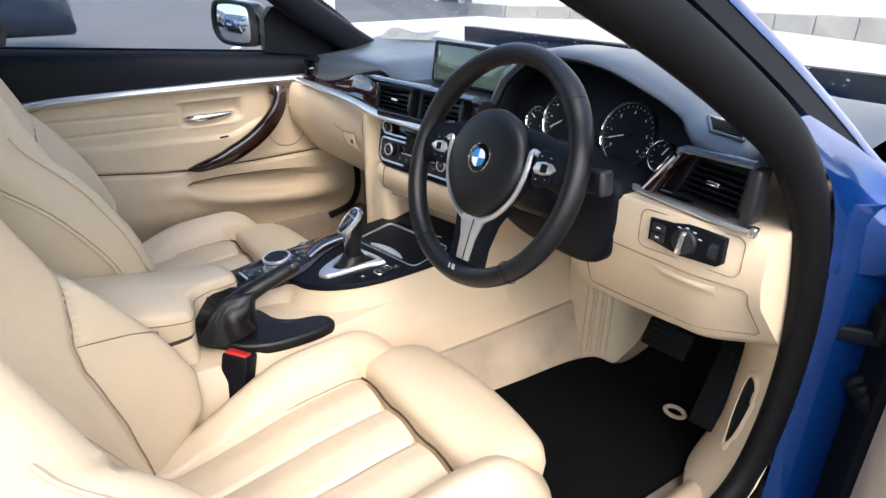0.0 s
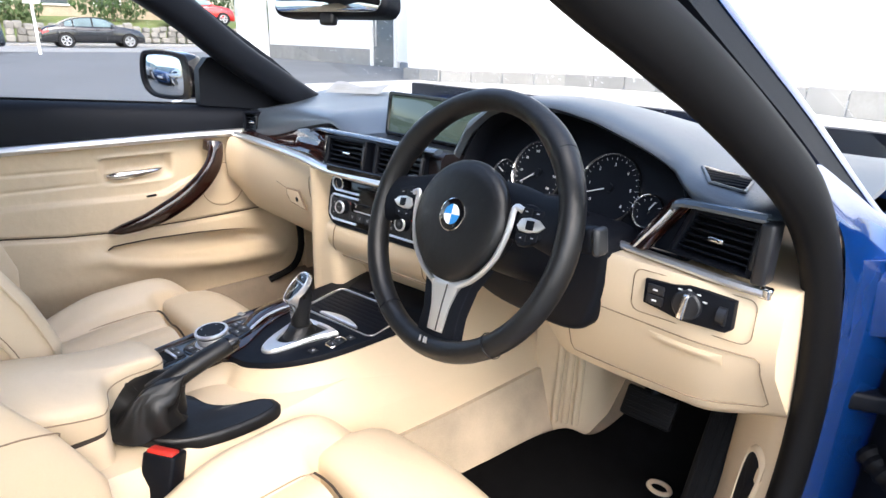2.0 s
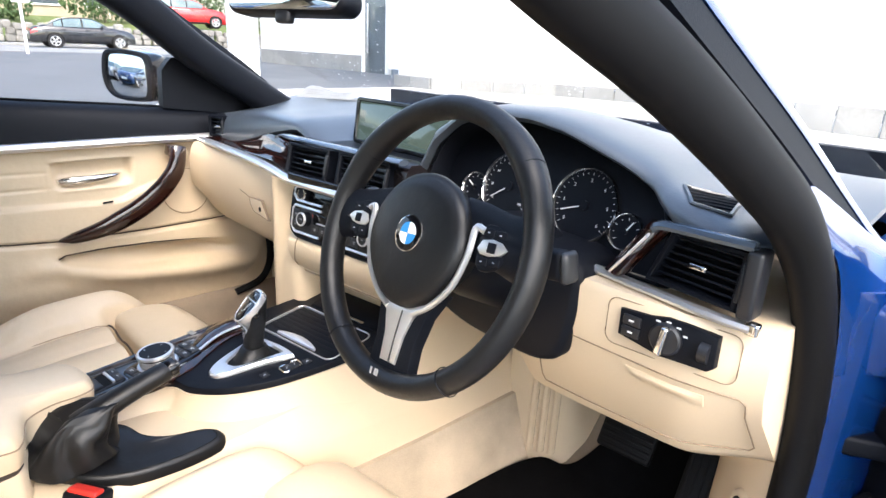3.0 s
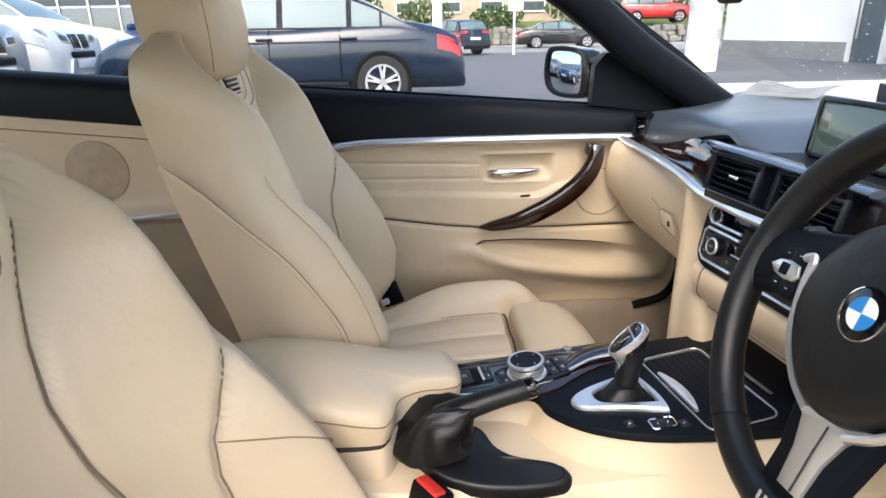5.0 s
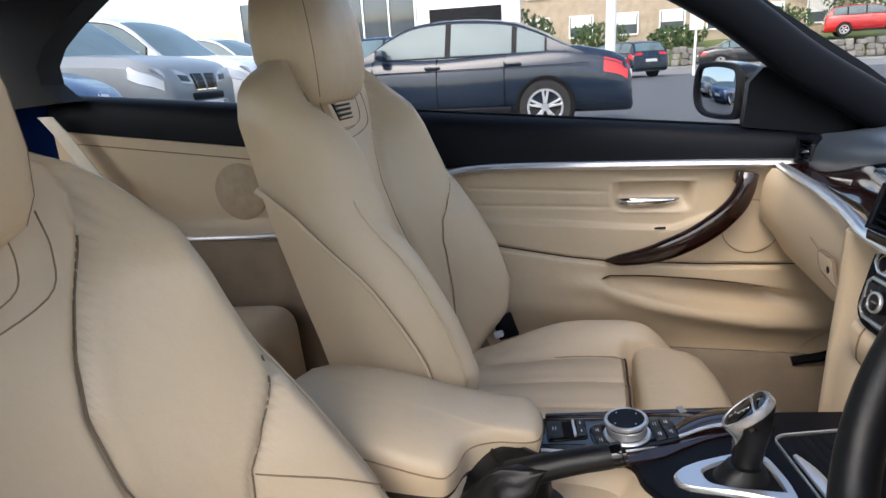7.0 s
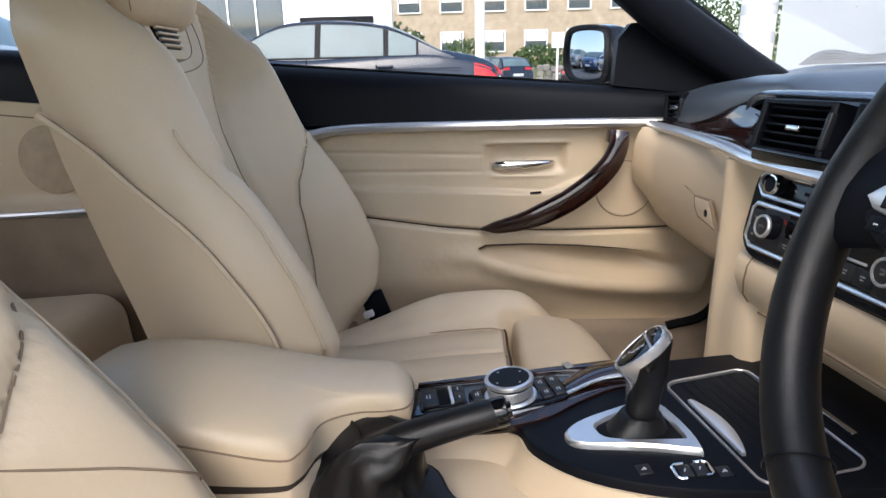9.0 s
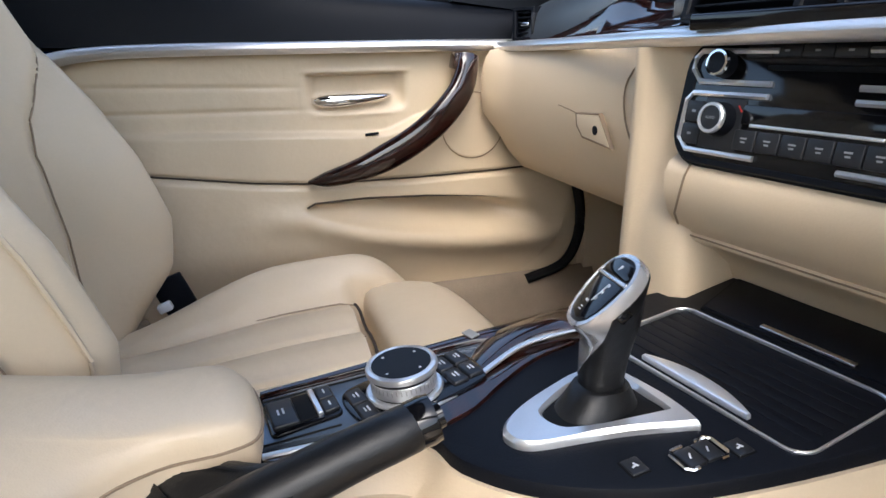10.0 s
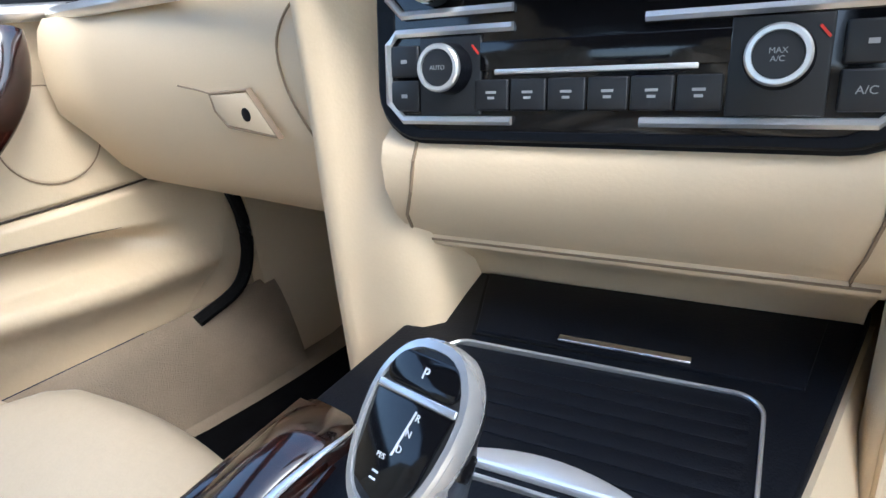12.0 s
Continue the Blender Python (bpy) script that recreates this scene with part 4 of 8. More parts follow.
def dashboard():
    t = thing("dashboard", "dark grey and beige leather-look dashboard with wood inlay", "dashboard", at=(0, 0.4, 0.6))

    def low(x):
        e = 0.02 * smooth(-0.60, -0.70, x)
        return [(0.208 - e, 0.872), (0.199 - e, 0.860), (0.192 - e, 0.835), (0.190 - e, 0.80), (0.194 - e, 0.765), (0.206, 0.725), (0.228, 0.690), (0.255, 0.662), (0.30, 0.645), (0.42, 0.63), (0.60, 0.63), (0.60, 0.872)]
    lower = part("glovebox", sweep(span(-0.690, -0.205, 24), low), BEIGE_P, t, "beige glovebox lid", 50)
    # latch set in a shallow lozenge
    L = Matrix.Translation((-0.337, 0.186, 0.773)) @ pose(0, 0, 0, 92, 0, 0)
    part("latch", plate([(-0.036, 0.017), (0.018, 0.020), (0.045, -0.016), (-0.020, -0.010), (-0.034, 0.003)], -0.004, 0.003, 0.002, L), BEIGE_P, lower)
    part("latch_groove", ringplate([(-0.039, 0.019), (0.019, 0.0225), (0.049, -0.0185), (-0.021, -0.0125), (-0.037, 0.002)], [(-0.036, 0.017), (0.018, 0.020), (0.045, -0.016), (-0.020, -0.010), (-0.034, 0.003)], -0.003, 0.0025, L), SEAM, lower)
    part("key_slot", lathe([(0.006, 0.0), (0.006, 0.0035), (0.004, 0.004), (0, 0.004)], 16, L @ pose(0.012, 0.001, 0.0)), BLACK_S, lower)
    part("latch_crease", tube([L @ Vector(p) for p in ((-0.095, 0.024, -0.003), (-0.06, 0.021, 0.0), (-0.037, 0.018, 0.0012))], 0.0009, 5), SEAM, lower)
    part("seam", tube(catmull([(-0.238, 0.199, 0.866), (-0.262, 0.195, 0.854), (-0.277, 0.1905, 0.828), (-0.271, 0.189, 0.792), (-0.254, 0.1955, 0.752), (-0.244, 0.2085, 0.715), (-0.238, 0.226, 0.688)], 6), 0.0011, 5), SEAM, lower)
    # silver strip across the passenger side, over the centre, and along the driver's side
    strip = [(-0.695, 0.205, 0.876), (-0.60, 0.203, 0.877), (-0.45, 0.196, 0.878), (-0.30, 0.182, 0.879), (-0.215, 0.168, 0.880), (-0.135, 0.157, 0.880), (0.0, 0.164, 0.881), (0.15, 0.184, 0.881)]
    part("silver_strip", tube(catmull(strip, 6), 0.0100, 10, flat=0.85), SILVER, t, "satin aluminium strip")
    part("silver_strip", tube(catmull([(0.50, 0.232, 0.876), (0.60, 0.216, 0.877), (0.66, 0.206, 0.878), (0.700, 0.206, 0.878)], 5), 0.007, 8, flat=0.8), SILVER, t, "satin aluminium strip")
    part("strip_end", rbox(0.014, 0.012, 0.014, 0.003, pose(0.702, 0.207, 0.878)), CHROME, t)

    def swoop(x):
        """Lower edge of the upper pad on the passenger's side."""
        return lerp([(-0.70, 0.868), (-0.60, 0.876), (-0.505, 0.897), (-0.425, 0.918), (-0.35, 0.936), (-0.25, 0.956), (-0.16, 0.965), (0.13, 0.968)], x)

    def wood(x):
        h = max(0.0, min(swoop(x), 0.928 - 0.012 * smooth(-0.37, -0.26, x)) - 0.884)
        k = smooth(-0.45, -0.34, x) * min(1.0, h / 0.03)
        return [(0.206, 0.883), (0.207, 0.886), (0.224, 0.886 + 0.010 * k), (0.230, 0.887 + 0.013 * k), (0.232, 0.888 + 0.6 * h), (0.240, 0.886 + h), (0.27, 0.884 + h), (0.27, 0.883)]
    part("wood_inlay", sweep(span(-0.66, -0.150, 20), lambda x: [(y - 0.035 * smooth(-0.32, -0.15, x), z) for y, z in wood(x)]), WOOD, t, "glossy dark wood veneer inlay", 60)
    # soft upper pad with the instrument hood
    def pad(x, v):
        zt = top_z(x)
        hood = pad_hood(x)
        zt -= 0.044 * smooth(-0.270, -0.125, x) * smooth(0.165, 0.135, x)      # hollow in front of the screen
        y0, lip = pad_edge(x)
        if v < 0.25:
            q = v / 0.25
            d = max(0.02, zt - swoop(x)) if x < 0.13 else lip
            return (x, y0 + 0.05 * q * q, zt - d * (1 - q) ** 2)
        q = (v - 0.25) / 0.75
        return (x, y0 + 0.05 + (0.80 - y0 - 0.05) * q, zt + (0.985 - zt) * smooth(0.0, 0.55 + 0.33 * hood, q) - 0.05 * smooth(0.6, 1.0, q))
    part("upper_pad", slab(pad, span(-0.735, 0.735, 74), span(0, 1, 28), (0, 0.012, -0.007)), BLACK_D, t, "grained dark grey upper pad", 60)
    part("front_face", slab(lambda x, z: (x, 0.262, z), span(-0.70, 0.15, 12), (0.88, 0.94), (0, 0.25, 0)), BLACK_S, t)
    # gloss accent over the centre vents, tapering to a tip beside them
    acc = []
    for x in span(-0.205, 0.150, 18):
        yb = 0.240 - 0.055 * smooth(-0.34, -0.17, x) + 0.022 * smooth(-0.17, 0.15, x)
        acc.append([Vector((x, yb, 0.900)), Vector((x, yb + 0.002, 0.935)), Vector((x, yb + 0.012, 0.948)), Vector((x, yb + 0.06, 0.944)), Vector((x, yb + 0.06, 0.900))])
    part("vent_surround", loft(acc), ACCENT, t, "dark surround of the centre vents", 60)
    bar = catmull([(-0.335, 0.231, 0.925), (-0.29, 0.216, 0.937), (-0.24, 0.201, 0.946), (-0.19, 0.187, 0.951), (-0.14, 0.180, 0.9535), (-0.06, 0.184, 0.9545), (0.05, 0.193, 0.9545), (0.150, 0.203, 0.9535)], 6)
    part("grey_accent", tube(bar, span(0.0015, 0.0115, 20) + [0.0115] * (len(bar) - 20), 12, flat=0.42), GREY_F, t, "satin blue-grey accent over the vents")
    # beige column beside the centre stack
    for g in (-1, 1):
        rings = []
        for z in span(0.55, 0.872, 16):
            f = 0.157 + (0.011 if g > 0 else 0)
            e = -0.004 * smooth(0.80, 0.62, z)
            w = 0.012 * smooth(0.73, 0.655, z) if g < 0 else 0.0
            c = 0.85 * smooth(0.77, 0.63, z) if g > 0 else 0.0
            k = 0.020 * smooth(0.68, 0.80, z)
            rings.append([Vector((g * (x - c * max(0.0, x - 0.136)), y + 0.05 * c * smooth(0.4, 0.3, y), z)) for x, y in ((0.230 - e, 0.50), (0.229 - e, 0.240), (0.228 - e, f + 0.050), (0.225 - e, f + 0.026), (0.218 - e, f + 0.008), (0.208 - e, f - 0.003), (0.198 - e, f - 0.006 + 0.1 * k), (0.190 - e, f - 0.004 + 0.4 * k), (0.182 - e, f + k), (0.172 - e - 0.1 * w, f + 1.3 * k), (0.156 - 0.4 * w, f + 0.002 + 1.4 * k), (0.142 - 0.8 * w, f + 0.006 + 1.4 * k), (0.133 - w, f + 0.018 + k), (0.134 - 0.4 * w, f + 0.055), (0.138, f + 0.10), (0.140, 0.50))])
        part("side_column", loft(rings), BEIGE_P, t, "beige column beside the centre stack", 60)
    # beige apron below the climate panel
    prof = [(0.018, 0.774), (0.008, 0.768), (0.003, 0.758), (0.004, 0.738), (0.012, 0.718), (0.024, 0.704), (0.030, 0.699), (0.0325, 0.6965), (0.031, 0.694), (0.031, 0.691), (0.034, 0.6885), (0.046, 0.682), (0.060, 0.676), (0.088, 0.655), (0.101, 0.634), (0.112, 0.600), (0.2, 0.600), (0.2, 0.774)]
    part("apron", loft([[MS @ Vector((x, y, z)) for y, z in prof] for x in span(-0.140, 0.140, 9)]), BEIGE_P, t, "rounded beige apron under the climate controls", 60)
    part("seam", tube([MS @ Vector((-0.126 + 0.012 * smooth(0.70, 0.77, z) * (1 if z < 0.7 else 1) - 0.010 * smooth(0.745, 0.70, z), y - 0.0006, z)) for y, z in prof[:9]], 0.0012, 5), SEAM, t)
    part("seam", tube([MS @ Vector((0.129 - 0.006 * smooth(0.745, 0.70, z), y - 0.0006, z)) for y, z in prof[:9]], 0.0010, 5), SEAM, t)
    part("seam", tube([MS @ Vector((x, prof[8][0] - 0.0008, prof[8][1])) for x in span(-0.136, 0.136, 12)], 0.0009, 5), SEAM, t)
    # driver's knee panel
    def knee(x):
        e = smooth(0.62, 0.735, x)
        f = 0.205 + 0.020 * e
        zb = 0.648 + 0.012 * smooth(0.45, 0.71, x) + 0.05 * smooth(0.42, 0.35, x)
        return [(f, 0.870), (f - 0.006, 0.862), (f - 0.002, 0.80), (f + 0.012, 0.765), (f + 0.045 + 0.05 * e, zb + 0.02), (f + 0.075 + 0.05 * e, zb), (0.45, zb + 0.01), (0.60, 0.75), (0.60, 0.870)]
    kp = part("knee_panel", sweep(span(0.350, 0.722, 30), knee), BEIGE_P, t, "beige panel under the steering column", 50)
    def on_knee(x, q):
        P = knee(x)[2:6]
        i = min(2, int(q))
        (y0, z0), (y1, z1) = P[i], P[i + 1]
        return Vector((x, y0 + (y1 - y0) * (q - i) - 0.001, z0 + (z1 - z0) * (q - i) - 0.0005))
    ol = [on_knee(0.430, q) for q in span(0.35, 1.75, 6)] + [on_knee(x, 1.85) for x in span(0.435, 0.700, 14)] + [on_knee(0.706, q) for q in span(1.75, 0.45, 6)] + [on_knee(x, 0.30) for x in span(0.700, 0.435, 14)]
    part("flap_gap", tube(ol, 0.0009, 5, True), SEAM, kp)
    part("flap_pull", slab(lambda x, q: on_knee(x, q) + Vector((0, -0.0030 * smooth(0.572, 0.586, x) * smooth(0.662, 0.648, x) * smooth(0.62, 0.72, q) * smooth(1.02, 0.80, q), 0)), span(0.570, 0.664, 20), span(0.60, 1.03, 10), (0, 0.006, 0.003)), BEIGE_P, kp, "", 60)
    part("switch_line", tube([Vector((x, knee(x)[1][0] - 0.0005, 0)) + Vector((0, 0, z)) for x, z in [(0.620 + p[0], 0.835 + p[1]) for p in rrect(0.150, 0.058, 0.012)]], 0.0007, 5, True), SEAM, kp)
    # footwell: side trims and firewall
    part("firewall", slab(lambda x, z: (x, 0.86, z), span(-0.74, 0.74, 4), span(0.3, 0.99, 4), (0, 0.03, 0)), BLACK_S, t, "dark bulkhead under the dashboard")
    part("footwell_trim", loft([[Vector((x, y, z)) for x, y in ((0.21, 0.50), (0.245, 0.515), (0.285, 0.545), (0.30, 0.60), (0.30, 0.80), (0.16, 0.80), (0.16, 0.50))] for z in (0.28, 0.45, 0.58, 0.70)]), BEIGE_P, t, "ribbed beige footwell trim", 60)
    part("footwell_trim", slab(lambda y, z: (-0.695 + 0.03 * smooth(0.45, 0.33, z), y, z), span(0.40, 0.84, 8), span(0.30, 0.90, 10), (-0.03, 0, 0)), BEIGE_P, t, "beige side trim of the passenger's footwell")
    part("footwell_trim", slab(lambda y, z: (-0.748, y, z), span(0.22, 0.44, 4), span(0.38, 0.72, 4), (-0.02, 0, 0)), BEIGE_P, t, "beige trim behind the door edge")
    # the sill takes the darkened carpet, standing in for shade beside the seat
    part("sill_trim", slab(lambda y, v: (-0.705 + 0.06 * v, y, 0.445 - 0.15 * v ** 2), span(-0.70, 0.42, 8), span(0, 1, 6), (-0.03, 0, -0.02)), CARPET_SHADED, t, "beige sill trim with shade in its colour")
    part("footwell_carpet", slab(lambda x, z: (x, 0.80 - 0.12 * smooth(0.6, 0.3, z), z), span(-0.69, -0.16, 6), span(0.30, 0.70, 6), (0, 0.02, 0)), CARPET_SHADED, t)
    for k in range(3):
        part("rib", tube([(0.226 + 0.020 * k, 0.502 + 0.012 * k, 0.32), (0.232 + 0.018 * k, 0.502 + 0.012 * k, 0.585)], 0.0085, 8), BEIGE_P, t)
    return t


dashboard()


def air_vent(name, M, w, h, n, label, group="dash air vents", skew=0.0):
    """A framed outlet with slats; M puts its face in x, y with z toward the cabin."""
    t = thing("air_vent", label, "air vent", group, at=tuple(M.translation))
    o = [(-w / 2 - 0.008 + skew * 0, -h / 2 - 0.006), (w / 2 + 0.008, -h / 2 - 0.006), (w / 2 + 0.008, h / 2 + 0.006), (-w / 2 - 0.008 + skew, h / 2 + 0.006)]
    i = [(-w / 2, -h / 2), (w / 2, -h / 2), (w / 2, h / 2), (-w / 2 + skew, h / 2)]
    part("frame", ringplate(o, i, -0.03, 0.004, M, 0.002), BLACK_S, t)
    part("duct", plate(i, -0.034, -0.028, 0.001, M), BLACK_R, t)
    for k in range(n):
        y = -h / 2 + h * (k + 0.5) / n
        x0 = -w / 2 + skew * (k + 0.5) / n
        part("slat", rbox(w / 2 - x0 - 0.001, 0.0025, 0.018, 0.0008, M @ pose((w / 2 + x0) / 2, y, -0.010, -18)), BLACK_S, t)
    part("tab", rbox(0.020, 0.006, 0.006, 0.0015, M @ pose(0.004, 0.0, 0.001)), CHROME, t, "small chrome aiming tab")
    part("thumbwheel", rbox(0.006, h * 0.8, 0.008, 0.002, M @ pose(w / 2 + 0.007, 0, 0.004)), GREY_B, t)
    return t


def dash_fittings():
    up = Matrix.Rotation(radians(90), 4, "X")       # face toward the cabin (-y)
    for x, w in ((-0.082, 0.098), (0.062, 0.108)):
        air_vent("", MS @ pose(x, 0.012, 0.921) @ up @ pose(0, 0, 0, -14), w, 0.046, 5, "black slatted air vent in the middle of the dashboard")
    air_vent("", pose(0.628, 0.222, 0.919, 0, 0, -8) @ up @ pose(0, 0, 0, -8), 0.096, 0.052, 6, "black slatted air vent at the driver's end of the dashboard", skew=0.02)
    air_vent("", pose(-0.655, 0.236, 0.912, 0, 0, 20) @ up, 0.036, 0.042, 5, "small black slatted vent at the passenger's end of the dashboard")
    g = thing("defroster_grille", "black ribbed demister grille on the dash top", "grille", at=(0.64, 0.3, 0.97))
    def on_pad(u, v, lift=0.0):
        a, b, c, d = Vector((0.579, 0.267)), Vector((0.630, 0.306)), Vector((0.645, 0.243)), Vector((0.607, 0.232))
        p = (a * (1 - u) + b * u) * (1 - v) + (d * (1 - u) + c * u) * v
        return Vector((p.x, p.y, pad_z(p.x, p.y) + lift))
    part("well", slab(lambda u, v: on_pad(u, v, 0.0012), span(0, 1, 8), span(0, 1, 8), (0, 0, -0.002)), BLACK_R, g, "", 60)
    edge = [(u, 0) for u in span(0, 1, 8)] + [(1, v) for v in span(0.1, 1, 7)] + [(u, 1) for u in span(0.9, 0, 7)] + [(0, v) for v in span(0.9, 0.1, 6)]
    part("frame", tube([on_pad(u, v, 0.0008) for u, v in edge], 0.0026, 6, True), BLACK_D, g)
    for k in range(7):
        v0, v1 = 0.10 + 0.19 * k, -0.22 + 0.19 * k
        us = [u for u in span(0.03, 0.97, 12) if 0.05 < v0 + (v1 - v0) * u < 0.95]
        if len(us) > 1:
            part("rib", tube([on_pad(u, v0 + (v1 - v0) * u, 0.0016) for u in us], 0.0012, 5), BLACK_S, g)
    v = thing("vent_surround", "grey and dark wood surround of the driver's end vent", "trim", at=(0.63, 0.21, 0.89))
    part("top_bar", tube(catmull([(0.578, 0.218, 0.950), (0.590, 0.214, 0.957), (0.64, 0.208, 0.960), (0.690, 0.206, 0.961)], 5), 0.0075, 8, flat=0.8), GREY_F, v, "satin grey top bar")
    part("slant", loft([[Vector((x, y, z)) for x, y in ((cx - 0.016, 0.236), (cx - 0.010, 0.220), (cx + 0.010, 0.212), (cx + 0.016, 0.220), (cx + 0.014, 0.24))] for cx, z in ((0.530, 0.884), (0.550, 0.912), (0.572, 0.945), (0.580, 0.955))]), WOOD, v, "slanted dark wood end piece", 60)
    part("slant_line", tube([(0.535, 0.206, 0.889), (0.556, 0.205, 0.916), (0.578, 0.205, 0.946)], 0.0018, 6), SILVER, v, "slim bright line")
    part("end_post", rbox(0.016, 0.03, 0.072, 0.004, pose(0.693, 0.212, 0.922)), GREY_B, v)
    # hazard and lock buttons between strip and radio
    hz = thing("button_bar", "black button bar with a bright central key above the radio", "switch panel", at=(0, 0.16, 0.9))
    part("housing", rbox(0.26, 0.030, 0.014, 0.003, MS @ pose(0.01, 0.008, 0.8915)), BLACK_G, hz)
    # information screen
    s = thing("display_screen", "wide dash-top information screen in a black frame", "screen", at=(0, 0.31, 0.94))
    S = pose(0.004, 0.312, 0.985, 0, 0, 2) @ up @ pose(0, 0, 0, -8)
    part("frame", ringplate(rrect(0.276, 0.090, 0.008), rrect(0.256, 0.074, 0.003), -0.012, 0.004, S, 0.002), BLACK_G, s)
    part("back", plate(rrect(0.270, 0.086, 0.008), -0.020, -0.006, 0.003, S), BLACK_S, s)
    part("panel", plate(rrect(0.258, 0.076, 0.003), -0.008, 0.0012, 0.0005, S), SCREEN, s, "glass display with reflections")
    part("foot", rbox(0.16, 0.06, 0.05, 0.01, pose(0, 0.345, 0.955)), BLACK_S, s)
    # light switch
    l = thing("light_switch", "black light switch panel with chrome rotary knob", "switch panel", at=(0.62, 0.2, 0.84))
    L = pose(0.620, 0.1985, 0.839, 0, 0, 1) @ up @ pose(0, 0, 0, -2)
    part("panel", plate([(-0.057, 0.016), (-0.020, 0.019), (0.0, 0.024), (0.022, 0.024), (0.056, 0.021), (0.057, -0.014), (0.050, -0.020), (0.020, -0.022), (-0.004, -0.024), (-0.028, -0.020), (-0.056, -0.016)], -0.006, 0.004, 0.002, L), BLACK_S, l)
    part("knob_base", lathe([(0.0185, 0.002), (0.0185, 0.008), (0.016, 0.010), (0, 0.010)], 32, L @ pose(0.002, 0, 0)), GREY_B, l)
    part("knob", rbox(0.0085, 0.034, 0.014, 0.003, L @ pose(0.002, 0, 0.012, 0, 0, -8)), CHROME, l, "chrome turning bar")
    part("dimmer_wheel", lathe([(0.012, -0.005), (0.012, 0.005)], 20, L @ pose(0.045, 0, 0.001, 0, 90, 0)), GREY_B, l)
    for x, y in ((-0.040, 0.006), (-0.040, -0.008)):
        part("button", rbox(0.022, 0.012, 0.003, 0.001, L @ pose(x, y, 0.0045)), GREY_B, l)
        part("marking", rbox(0.006, 0.002, 0.0005, 0, L @ pose(x, y, 0.0063)), WHITE_T, l)
    for a in (60, 90, 120, 30):
        part("marking", rbox(0.005, 0.0018, 0.0005, 0, L @ pose(0.002 + 0.0235 * math.cos(radians(a)), 0.0225 * math.sin(radians(a)) * 0.86, 0.0042)), WHITE_T, l)


SCREEN = mat("screen glass", (0.015, 0.022, 0.020), 0.06, var=0.1, coat=0.5, emit=((0.45, 0.65, 0.55), 0.035))
dash_fittings()


DIM_T = mat("dim switch print", (0.28, 0.29, 0.30), 0.5, var=0.05)


